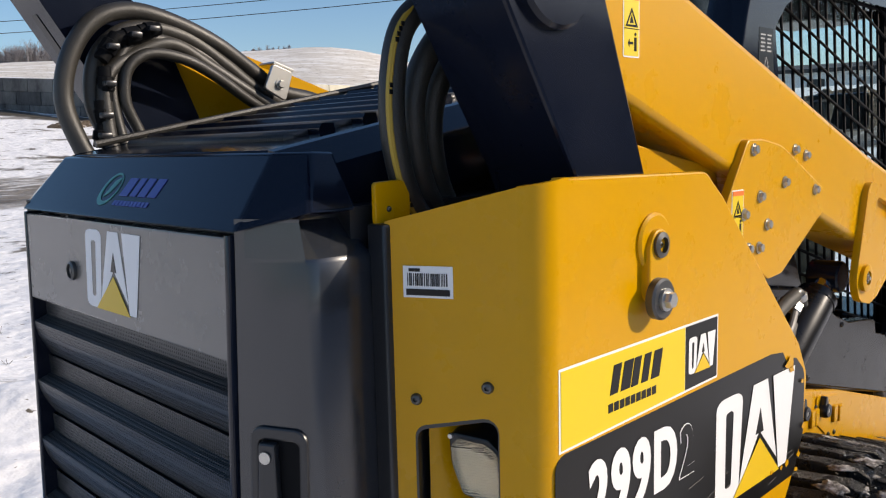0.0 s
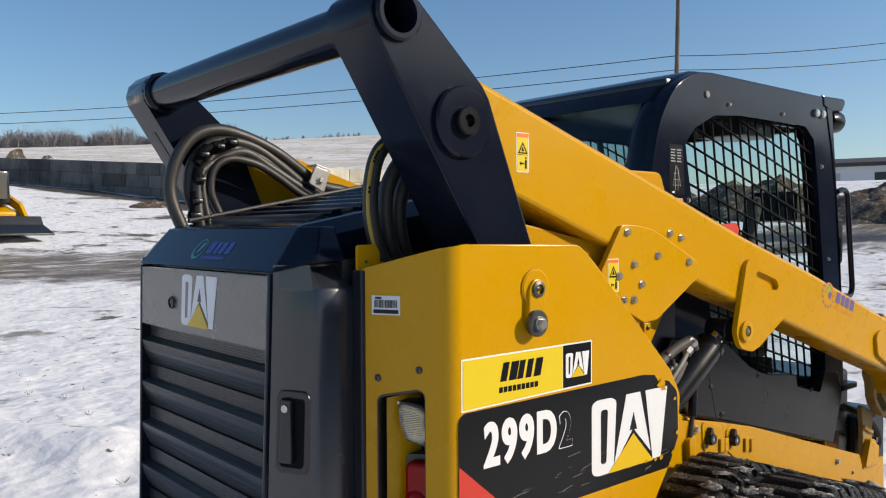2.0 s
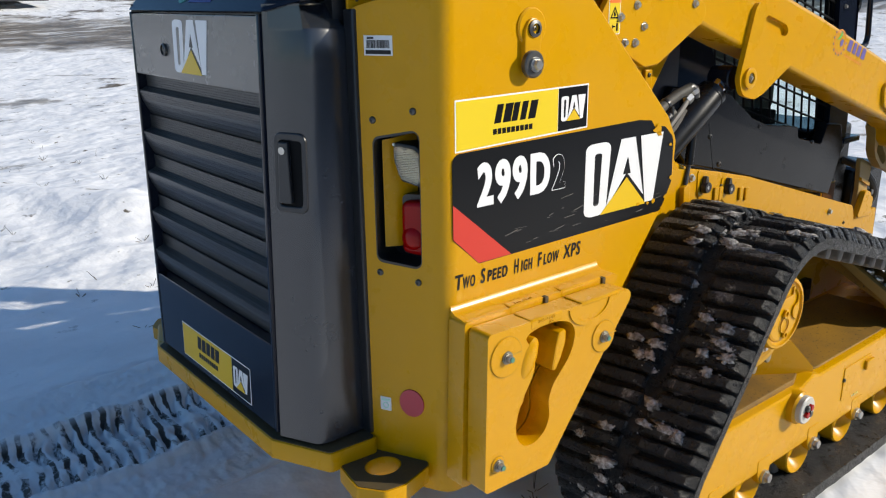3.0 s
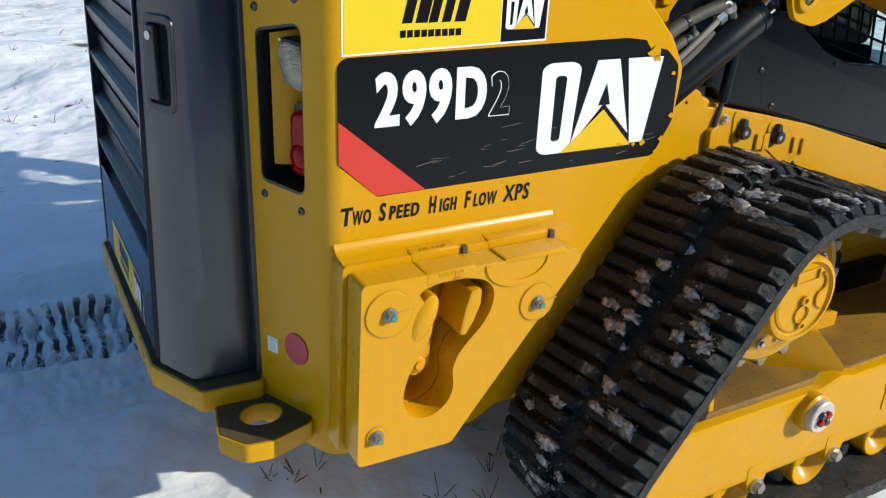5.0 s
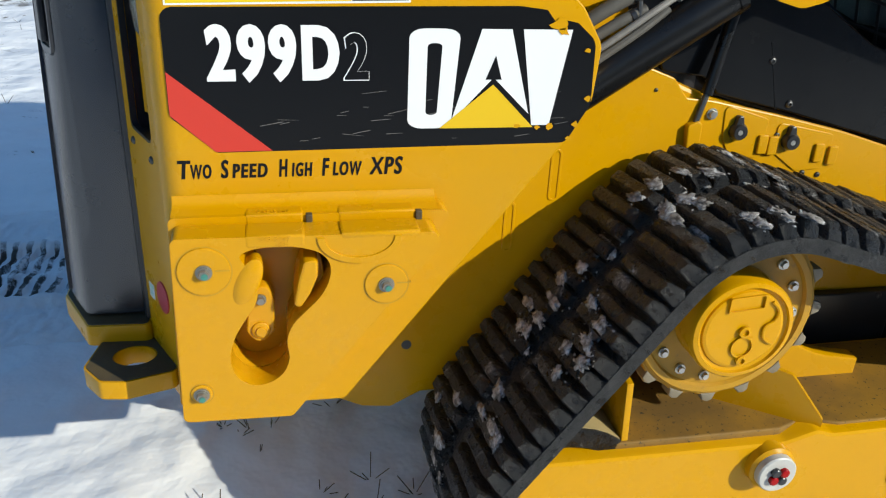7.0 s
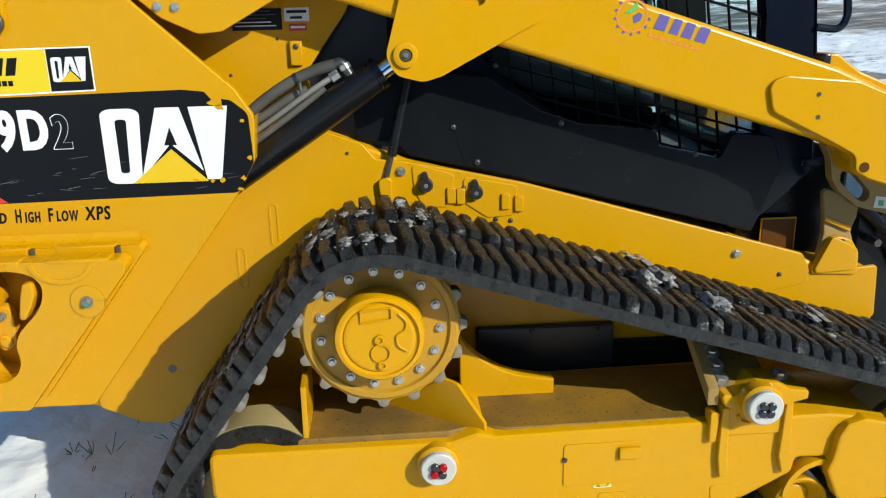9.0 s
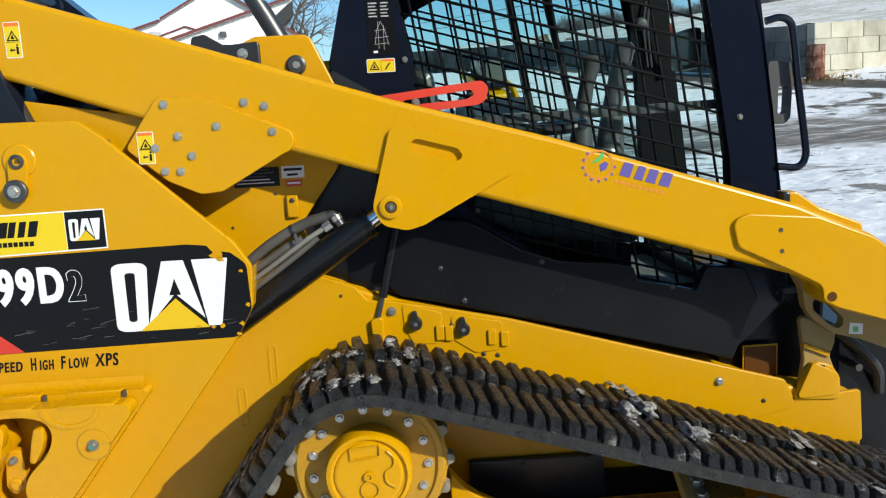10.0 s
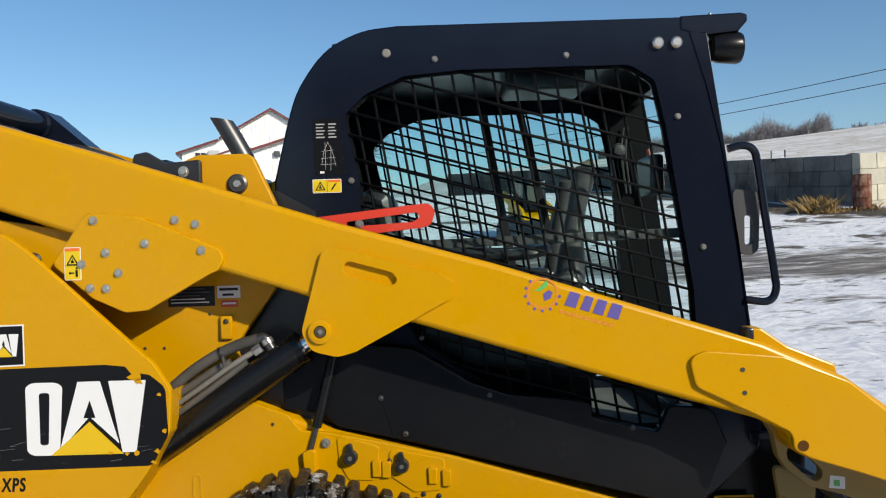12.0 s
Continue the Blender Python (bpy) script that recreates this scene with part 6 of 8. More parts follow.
def lug_mesh(length, skew, name, mat, seed):
    """A tread bar: base at z = 0, along y, leaning sides, torn edges; skew shifts its far end along x."""
    bm = bmesh.new()
    w0, w1, h = 0.0185, 0.0145, 0.033
    stations = [(0.0, 0.10), (0.010, 0.62), (0.022, 0.96), (0.05, 1.0), (length * 0.38, 0.97), (length * 0.55, 1.0), (length * 0.75, 0.96), (length - 0.022, 1.0), (length, 0.55)]
    rows = []
    for i, (y, k) in enumerate(stations):
        o = skew * y / length
        j = [noise.noise((seed * 3.1, i * 1.7, q * 2.3)) * 0.0050 for q in range(4)]
        rows.append([bm.verts.new((o + x, y + dy, z)) for x, z, dy in ((-w0, -0.002, 0), (-w1 + j[0], h * k * 0.84, j[1]), (-w1 + 0.004 + j[1], h * k, j[0]), (w1 - 0.004 + j[2], h * k + j[3] * 0.5, j[3]), (w1 + j[3], h * k * 0.84, j[2]), (w0, -0.002, 0))])
    for a, b in zip(rows, rows[1:]):
        for i in range(5):
            bm.faces.new((a[i], a[i + 1], b[i + 1], b[i]))
    bm.faces.new(rows[0])
    bm.faces.new(rows[-1])
    return mesh_of(name, bm, mat)


SNOW_BIT = material("packed_snow", (0.62, 0.62, 0.62), 0.75)
link(SNOW_BIT, ramp(SNOW_BIT, noise_tex(SNOW_BIT, 60, 5, 0.7), [(0.36, (0.08, 0.068, 0.056)), (0.50, (0.30, 0.28, 0.265)), (0.64, (0.58, 0.575, 0.58))]), bsdf(SNOW_BIT).inputs["Base Color"])
bump(SNOW_BIT, noise_tex(SNOW_BIT, 140, 4, 0.7), 0.8, 0.01)
track = belt(YO, YI, "track", loader, "worn black rubber track with caked snow")
LUGS_A = [lug_mesh(0.200, -0.020, "tread_lug", RUBBER, k) for k in range(6)]
LUGS_B = [lug_mesh(0.200, 0.020, "tread_lug", RUBBER, k + 9) for k in range(6)]
random.seed(17)
face = belt_line(0.0265)
PITCH = 0.087
lug_places = []
for row, (y, flip, off) in enumerate(((YO + 0.002, False, 0.0), (YO + 0.002, False, 0.040), (YI - 0.002, True, PITCH * 0.35), (YI - 0.002, True, PITCH * 0.35 + 0.040))):
    for p, a in along(face, PITCH, off):
        m = Matrix.Translation((p.x, y, p.y)) @ Matrix.Rotation(math.pi / 2 - a, 4, "Y") @ (Matrix.Diagonal((1, -1, 1, 1)) if flip else Matrix.Identity(4))
        shared("tread_lug", random.choice(LUGS_B if flip else LUGS_A), m @ Matrix.Diagonal((1, random.uniform(0.96, 1.02), random.uniform(0.9, 1.06), 1)), track)
        lug_places.append((p, a, y, flip))
PAD = mesh_of("centre_pad", bx(-0.011, 0.011, -0.016, 0.016, -0.002, 0.006, 0.003), RUBBER)
for p, a in along(face, PITCH, PITCH * 0.7):
    shared("centre_pad", PAD, Matrix.Translation((p.x, (YO + YI) / 2, p.y)) @ Matrix.Rotation(math.pi / 2 - a, 4, "Y"), track)
# drive lugs on the belt's inside
TOOTH = mesh_of("drive_lug", bx(-0.016, 0.016, -0.035, 0.035, -0.040, 0.004, 0.010), WORN_STEEL)
for p, a in along(belt_line(0.0), 0.088):
    for y in (-0.585, -0.765):
        shared("drive_lug", TOOTH, Matrix.Translation((p.x, y, p.y)) @ Matrix.Rotation(math.pi / 2 - a, 4, "Y"), track)
# the far track, little seen
ft = belt(far(YI), far(YO), "track", loader, "black rubber track on the far side")
bm = bmesh.new()
for row, (y, off) in enumerate(((far(YO) - 0.196, 0.0), (far(YI) + 0.004, PITCH / 2), (far(YO) - 0.196, 0.04), (far(YI) + 0.004, PITCH / 2 + 0.04))):
    for p, a in along(face, PITCH, off):
        r = bmesh.ops.create_cube(bm, size=1, matrix=Matrix.Translation((p.x, y + 0.096, p.y)) @ Matrix.Rotation(math.pi / 2 - a, 4, "Y") @ Matrix.Diagonal((0.030, 0.19, 0.066, 1)))
tagged(part("tread_lugs", bm, RUBBER, ft), kind="stuff")

# snow caked between the lugs of the near track, on its rear and top
random.seed(21)
ball_bm = bmesh.new()
bmesh.ops.create_icosphere(ball_bm, subdivisions=3, radius=1.0)
ball_bm.verts.index_update()
BALL = [v.co.copy() for v in ball_bm.verts]
BALL_F = [[v.index for v in f.verts] for f in ball_bm.faces]
ball_bm.free()
snow_v, snow_f = [], []


def snow_lump(c, n, t, long, wide, high, turn):
    """One ragged cake of snow: a flattened lump with a torn outline, lying on the rubber."""
    side = n.cross(t)
    a, b_ = t * math.cos(turn) + side * math.sin(turn), side * math.cos(turn) - t * math.sin(turn)
    base_i = len(snow_v)
    off = Vector((random.uniform(0, 50), random.uniform(0, 50), 0))
    for q in BALL:
        w = 1.0 + 0.8 * noise.noise(q * 1.6 + off) + 0.75 * noise.noise(q * 4.4 + off)
        snow_v.append(c + a * q.x * wide * w + b_ * q.y * long * w + n * max(-0.4, q.z) * high * (0.7 + 0.9 * abs(w - 0.6)))
    snow_f.extend([[base_i + k_ for k_ in f] for f in BALL_F])


for p, a, y, flip in lug_places:
    if p.x > 2.3 or p.y < 0.10:
        continue
    c0 = Vector((p.x, 0, p.y))
    n = Vector((math.cos(a), 0, math.sin(a)))
    t = Vector((n.z, 0, -n.x))
    for j in range(6):
        ym = y + (0.016 + 0.034 * j) * (-1 if flip else 1)
        near_mid = 1.0 - min(1.0, abs(ym - (YO + YI) / 2) / 0.2)
        k = noise.noise((p.x * 7.0, ym * 7.0, p.y * 7.0)) + 0.34 * near_mid - (0.32 if p.x < 1.1 else 0.44) + random.uniform(-0.12, 0.12)
        if k < 0.0:
            continue
        low = random.random() < 0.55
        c = c0 + t * (0.021 if low else random.gauss(0, 0.004)) + n * (0.010 if low else 0.0325) + Vector((0, ym, 0))
        snow_lump(c, n, t, random.uniform(0.016, 0.036) * (0.7 + k), random.uniform(0.009, 0.015), random.uniform(0.0015, 0.003), random.uniform(-0.25, 0.25))
        for g in range(random.randint(5, 12)):
            q = c + t * random.gauss(0, 0.012) + n * random.uniform(-0.004, 0.002) + Vector((0, random.gauss(0, 0.022), 0))
            snow_lump(q, n, t, random.uniform(0.001, 0.003), random.uniform(0.001, 0.0022), 0.0015, random.uniform(-1, 1))
# two larger cakes left on the upper run
for x, y in ((1.70, -0.72), (1.745, -0.66), (1.83, -0.80)):
    p, a = min(((q, b_) for q, b_, _, _ in lug_places if q.y > 0.3), key=lambda e: abs(e[0].x - x))
    n = Vector((math.cos(a), 0, math.sin(a)))
    snow_lump(Vector((p.x, y, p.y)) + n * 0.034, n, Vector((n.z, 0, -n.x)), 0.045, 0.020, 0.016, 0.3)
snow_me = bpy.data.meshes.new("snow_clumps")
snow_me.from_pydata(snow_v, [], snow_f)
snow_me.polygons.foreach_set("use_smooth", [True] * len(snow_f))
snow_me.materials.append(SNOW_BIT)
snow_ob = shared("snow_clumps", snow_me, Matrix.Identity(4), track, "caked snow between the lugs")
tagged(snow_ob, kind="stuff")

TOOTH_METAL = paint("dirty_bare_steel", (0.20, 0.17, 0.12), 0.5, 0.5, (0.10, 0.07, 0.04), 0.0)
# sprocket with teeth, bolts and hub cover
SC = Vector((1.030, -0.80, 0.655))
teeth = 16
ol = []
for k in range(teeth):
    a = 2 * math.pi * k / teeth
    for da, r in ((-0.16, 0.196), (-0.07, 0.200), (-0.045, 0.209), (0.045, 0.209), (0.07, 0.200), (0.16, 0.196)):
        ol.append((SC.x + r * math.cos(a + da), SC.z + r * math.sin(a + da)))
spr = part("sprocket", plate(ol, -0.765, -0.737, bevel=0.004), YELLOW_DUSTY, loader, "yellow drive sprocket with worn bare teeth")
for k in range(teeth):
    a = 2 * math.pi * k / teeth
    tip = bmesh.new()
    c, sn = math.cos(a), math.sin(a)
    ol2 = [(SC.x + r * c - w * sn, SC.z + r * sn + w * c) for r, w in ((0.194, -0.018), (0.212, -0.011), (0.216, 0.0), (0.212, 0.011), (0.194, 0.018))]
    slab(tip, ol2, -0.768, -0.733, xz, bevel=0.004)
    part("tooth_tip", tip, TOOTH_METAL, spr)
part("sprocket_ring", turned([(0.190, 0), (0.190, 0.005), (0.185, 0.009), (0.172, 0.009), (0.168, 0.001)], (SC.x, -0.765, SC.z), (0, -1, 0), 48), YELLOW_DUSTY, spr)
hub = part("hub", turned([(0.108, 0), (0.108, 0.066), (0.104, 0.072), (0.095, 0.074), (0.093, 0.068), (0.086, 0.066), (0.084, 0.070), (0.078, 0.072), (0.0, 0.072)], (1.028, -0.767, 0.657), (0, -1, 0), 48), YELLOW, spr, "round yellow hub cover")
part("hub_pad", plate(rounded([(0.985, 0.700), (1.060, 0.706), (1.060, 0.738), (0.985, 0.732)], 0.003), -0.8445, -0.840, holes=[rounded([(0.988, 0.703), (1.057, 0.709), (1.057, 0.735), (0.988, 0.729)], 0.003)]), YELLOW, hub)
for x, z, r in ((1.028, 0.657, 0.012), (1.033, 0.592, 0.011)):
    part("hub_plug", turned([(r, 0), (r, 0.006), (r * 0.6, 0.007), (r * 0.55, 0.002), (0, 0.002)], (x, -0.841, z), (0, -1, 0), 16), YELLOW, hub)
part("hub_ring", turned([(0.024, 0), (0.024, 0.003), (0.020, 0.003), (0.020, 0)], (1.030, -0.841, 0.622), (0, -1, 0), 24), YELLOW, hub)
part("hub_curve", pipe(spline([(1.075, -0.842, 0.720), (1.092, -0.842, 0.700), (1.088, -0.842, 0.678), (1.070, -0.842, 0.665), (1.072, -0.842, 0.640), (1.092, -0.842, 0.625)]), 0.003, 6), YELLOW, hub)
for k in range(15):
    a = radians(-2 + k * 24)
    bolt(SC.x + 0.147 * math.cos(a), -0.768, SC.z + 0.147 * math.sin(a), spr, 0.78, k * 0.7)
part("sprocket_back", turned([(0.15, 0), (0.15, 0.30), (0, 0.30)], (SC.x, -0.737, SC.z), (0, 1, 0), 32), BLACK_SATIN, loader)

# track frame with deck, end caps, rollers
DECK = material("dusty_deck", (0.3, 0.17, 0.03), 0.6)
deck_tone = ramp(DECK, noise_tex(DECK, 4.0, 7, 0.65), [(0.35, (0.14, 0.080, 0.020)), (0.65, (0.30, 0.155, 0.013))])
speck = ramp(DECK, noise_tex(DECK, 95.0, 4, 0.65), [(0.615, grey(0)), (0.65, grey(1))])
blot = ramp(DECK, noise_tex(DECK, 9.0, 6, 0.7), [(0.70, grey(0)), (0.76, grey(1))])
link(DECK, mix(DECK, blot, mix(DECK, speck, deck_tone, (0.03, 0.022, 0.012)), (0.06, 0.038, 0.012)), bsdf(DECK).inputs["Base Color"])
FY = -0.838
CAP_METAL = paint("pale_cap_metal", (0.50, 0.49, 0.46), 0.4, 0.4, (0.2, 0.18, 0.15), 0.0)
frame_ol = rounded([(0.60, 0.375), (1.19, 0.372), (1.262, 0.395), (1.30, 0.382), (2.16, 0.390), (2.50, 0.345), (2.50, 0.24), (2.173, 0.262), (2.086, 0.264), (2.078, 0.222), (2.02, 0.190), (1.95, 0.152), (0.72, 0.152), (0.60, 0.25)], [0.02, 0.06, 0.03, 0.03, 0.02, 0.03, 0.02, 0.005, 0.01, 0.02, 0.03, 0.03, 0.03, 0.04])
tf = part("track_frame", plate(frame_ol, FY, -0.50, bevel=0.010), YELLOW, loader, "yellow track frame with a dusty deck")
part("deck_dust", plate(rounded([(0.80, FY + 0.025), (0.80, -0.51), (2.15, -0.51), (2.15, FY + 0.025), (1.33, FY + 0.025), (1.26, FY + 0.05), (1.19, FY + 0.025)], 0.02), 0.3885, 0.372, xy, bevel=0.004), DECK, tf, "brown dusty deck with dark specks")
part("deck_web", plate([(FY + 0.03, 0.37), (-0.62, 0.37), (-0.62, 0.54), (FY + 0.045, 0.52)], 0.828, 0.842, yz, bevel=0.003), YELLOW, tf)
web_a, web_d = Vector((1.285, -0.814)), Vector((-0.158, 0.115)).normalized()
web3 = lambda u, v, d: (web_a.x + web_d.x * u - web_d.y * d, web_a.y + web_d.y * u + web_d.x * d, v)
part("deck_web", slab(bmesh.new(), rounded([(0.0, 0.37), (0.0, 0.408), (0.078, 0.498), (0.30, 0.53), (0.34, 0.37)], [0, 0.01, 0.02, 0, 0]), 0.0, 0.014, web3, bevel=0.003), YELLOW, tf)
part("access_cover", plate(rounded([(1.475, 0.225), (1.475, 0.345), (1.665, 0.345), (1.665, 0.225)], 0.008), FY - 0.003, FY + 0.001, bevel=0.0015), YELLOW, tf)
bolt(1.478, FY - 0.003, 0.302, tf, 0.9, me=BUTTON)
part("cover_pull", bx(1.615, 1.672, FY - 0.014, FY - 0.002, 0.298, 0.332, 0.004), YELLOW, tf)
warning_label(1.555, 0.215, 0.046, 0.014, FY - 0.0006, tf, True)
for x, z, y in ((1.157, 0.321, FY), (1.955, 0.452, FY - 0.03)):
    part("cap_housing", turned([(0.052, 0), (0.052, 0.03), (0.046, 0.036), (0, 0.036)], (x, y + 0.010, z), (0, -1, 0), 28), YELLOW, tf)
    cap_ob = part("end_cap", turned([(0.044, 0), (0.044, 0.014), (0.041, 0.017), (0, 0.017)], (x, y - 0.026, z), (0, -1, 0), 32), CAP_METAL, tf, "pale round metal cap with four dark bolts")
    for k in range(4):
        a = radians(40 + 90 * k)
        part("cap_bolt", turned([(0.0105, 0), (0.0105, 0.008), (0.008, 0.010), (0, 0.010)], (x + 0.014 * math.cos(a), y - 0.043, z + 0.014 * math.sin(a)), (0, -1, 0), 8), RED_LENS if (k % 2 == 0 and x < 1.5) else BLACK_SATIN, cap_ob)
# rocker bracket at the front suspension
part("rocker", plate(rounded([(1.861, 0.472), (1.896, 0.466), (1.953, 0.500), (2.006, 0.496), (2.036, 0.477), (2.087, 0.470), (2.088, 0.446), (2.033, 0.433), (2.011, 0.419), (1.928, 0.421), (1.874, 0.436)], 0.008), FY - 0.022, FY + 0.06, bevel=0.005), YELLOW, tf)
for ol_ in ([(1.872, 0.430), (1.890, 0.428), (1.898, 0.232), (1.878, 0.230), (1.870, 0.290)], [(2.036, 0.440), (2.054, 0.440), (2.062, 0.236), (2.043, 0.231), (2.030, 0.285)], [(1.842, 0.420), (1.866, 0.416), (1.860, 0.332), (1.843, 0.337)]):
    part("rocker_leg", plate(rounded(ol_, 0.006), FY - 0.016, FY + 0.02, bevel=0.003), YELLOW, tf)
part("rocker_plate", bx(1.888, 2.04, FY - 0.007, FY + 0.03, 0.345, 0.430, 0.004), YELLOW, tf)
part("rocker_lip", pipe(spline([(1.915, FY - 0.009, 0.405), (1.930, FY - 0.010, 0.385), (1.985, FY - 0.010, 0.382), (2.004, FY - 0.009, 0.405)]), 0.004, 6), YELLOW, tf)
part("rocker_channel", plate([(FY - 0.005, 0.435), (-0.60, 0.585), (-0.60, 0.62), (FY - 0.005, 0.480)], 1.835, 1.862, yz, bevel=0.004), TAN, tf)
part("rocker_arm", plate([(FY + 0.02, 0.43), (-0.50, 0.58), (-0.50, 0.63), (FY + 0.02, 0.475)], 1.862, 2.00, yz, bevel=0.004), DECK, tf)
for k in range(4):
    y_ = FY + 0.03 + 0.035 * k
    bolt(1.878, y_, 0.485 + 0.021 * k, tf, 1.5, facing=Euler((radians(25), 0, 0)).to_matrix().to_4x4())
bolt(2.03, FY + 0.03, 0.490, tf, 1.5, facing=Euler((radians(25), 0, 0)).to_matrix().to_4x4())
part("rear_housing", plate(rounded([(2.160, 0.235), (2.172, 0.270), (2.182, 0.335), (2.200, 0.368), (2.245, 0.382), (2.48, 0.330), (2.48, 0.14), (2.20, 0.14)], [0.01, 0.01, 0.02, 0.02, 0.02, 0.03, 0.03, 0.03]), FY - 0.024, FY + 0.01, bevel=0.007), YELLOW, tf)
ROLLER = mesh_of("roller", turned([(0, 0.030), (0.030, 0.030), (0.036, 0.034), (0.062, 0.002), (0.068, 0.0), (0.072, 0.004), (0.072, 0.11), (0.0, 0.11)], (0, 0, 0), (0, 1, 0), 28), YELLOW)
for x in (0.68, 0.935, 1.230, 1.525, 1.820, 2.115, 2.33):
    shared("roller", ROLLER, Matrix.Translation((x, FY + 0.002, 0.128)), tf)
    if x < 2.0:
        part("bolt_lobe", plate(rounded([(x + 0.040, 0.20), (x + 0.044, 0.150), (x + 0.056, 0.112), (x + 0.098, 0.112), (x + 0.112, 0.150), (x + 0.116, 0.20)], [0.01, 0.02, 0.02, 0.02, 0.02, 0.01]), FY - 0.002, FY + 0.02, bevel=0.003), YELLOW, tf)
        part("washer", turned([(0.021, 0), (0.021, 0.004), (0.0, 0.004)], (x + 0.078, FY - 0.002, 0.136), (0, -1, 0), 18), STEEL, tf)
        bolt(x + 0.078, FY - 0.006, 0.136, tf, 1.5, x)
part("roller_arch", plate([(2.165 + r * math.cos(a), 0.150 + r * math.sin(a)) for r, rng in ((0.108, range(0, 13)), (0.092, range(12, -1, -1))) for a in [math.pi * k / 12 for k in rng]], FY - 0.004, FY + 0.03, bevel=0.002), YELLOW, tf)
IDLER_TAN = paint("dusty_idler_paint", (0.36, 0.27, 0.12), 0.5, 0.4, (0.16, 0.12, 0.07), 0.0)
for (cx, cz), r in (CIRCLES[1], CIRCLES[2]):
    idl = part("idler", turned([(0.06, 0), (0.06, 0.006), (r - 0.04, 0.012), (r - 0.036, -0.004), (r - 0.004, -0.004), (r - 0.004, 0.10), (0, 0.10)], (cx, FY + 0.04, cz), (0, 1, 0), 40), IDLER_TAN, loader, "dusty tan idler wheel with dark rubber rim")
    part("idler_rim", turned([(r - 0.05, 0), (r - 0.046, -0.004), (r - 0.012, -0.004), (r - 0.006, 0.0), (r - 0.006, 0.03)], (cx, FY + 0.03, cz), (0, 1, 0), 40), RUBBER, idl)
    if cx > 1.5:
        part("idler_guard", plate([(cx + q * math.cos(a), cz + q * math.sin(a)) for q, rng in ((r - 0.02, range(0, 19)), (r - 0.045, range(18, -1, -1))) for a in [math.pi * 0.15 + math.pi * 0.8 * k / 18 for k in rng]], FY - 0.006, FY + 0.03, bevel=0.002), YELLOW, idl)
part("far_track_frame", bx(0.65, 2.45, far(-0.83), far(-0.50), 0.19, 0.38, 0.01), YELLOW, loader)
part("axle_tube", rod((1.03, -0.5, 0.655), (1.03, far(-0.5), 0.655), 0.12, 20), BLACK_SATIN, loader)
part("box_cover", bx(1.30, 1.70, -0.475, -0.44, 0.33, 0.512, 0.006), BLACK_SATIN, loader, "dark bolted cover behind the track")
# Black sheet added where the body lies in shade behind the track.
part("belly_shade", bx(1.30, 1.95, -0.470, -0.44, 0.30, 0.45, 0.004), BLACK_COVER, loader, "black sheet added for the shade under the body")
for x in (1.46, 1.65):
    bolt(x, -0.475, 0.500, loader, 1.0, me=BUTTON)
fin_line = spline([(1.235, 0, 0.56), (1.290, 0, 0.500), (1.375, 0, 0.452), (1.49, 0, 0.428)], 8)
part("deck_fin", plate([(p[0], p[2]) for p in fin_line] + [(1.49, 0.385), (1.235, 0.385)], -0.64, -0.60, bevel=0.004), YELLOW, tf)

# ---- hoses at the rear ----
YELLOW_LINE = material("yellow_hose_stripe", (0.40, 0.26, 0.03), 0.5)
near_hoses = [[(0.03, -0.41, 1.46), (-0.045, -0.415, 1.52), (-0.080, -0.42, 1.60), (-0.082, -0.42, 1.69), (-0.056, -0.42, 1.765), (0.01, -0.425, 1.80), (0.09, -0.435, 1.77), (0.15, -0.44, 1.69)],
              [(0.06, -0.39, 1.47), (-0.005, -0.395, 1.54), (-0.030, -0.40, 1.63), (-0.022, -0.405, 1.70), (0.02, -0.42, 1.76), (0.08, -0.43, 1.755), (0.15, -0.44, 1.68)],
              [(0.09, -0.375, 1.47), (0.035, -0.38, 1.55), (0.018, -0.385, 1.64), (0.035, -0.40, 1.71), (0.09, -0.42, 1.74), (0.17, -0.44, 1.66)]]
for pts in near_hoses:
    part("hydraulic_hose", pipe(spline(pts, 10), 0.0175, 14), HOSE, loader, "thick black hydraulic hose loop")
line = spline(near_hoses[0], 10)[6:52]
stripe = part("hose_stripe", pipe([(p[0] - 0.0125, p[1] - 0.0095, p[2]) for p in line], 0.0048, 8), YELLOW_LINE, loader, "yellow printed stripe on a hose")
for k in (5, 6, 7, 22, 23, 30, 31, 32, 33):
    p = line[k]
    part("print_bar", bx(p[0] - 0.0155, p[0] - 0.0105, p[1] - 0.0148, p[1] - 0.0135, p[2] - 0.003, p[2] + 0.003), BLACK_INK, stripe)
fy = 0.50
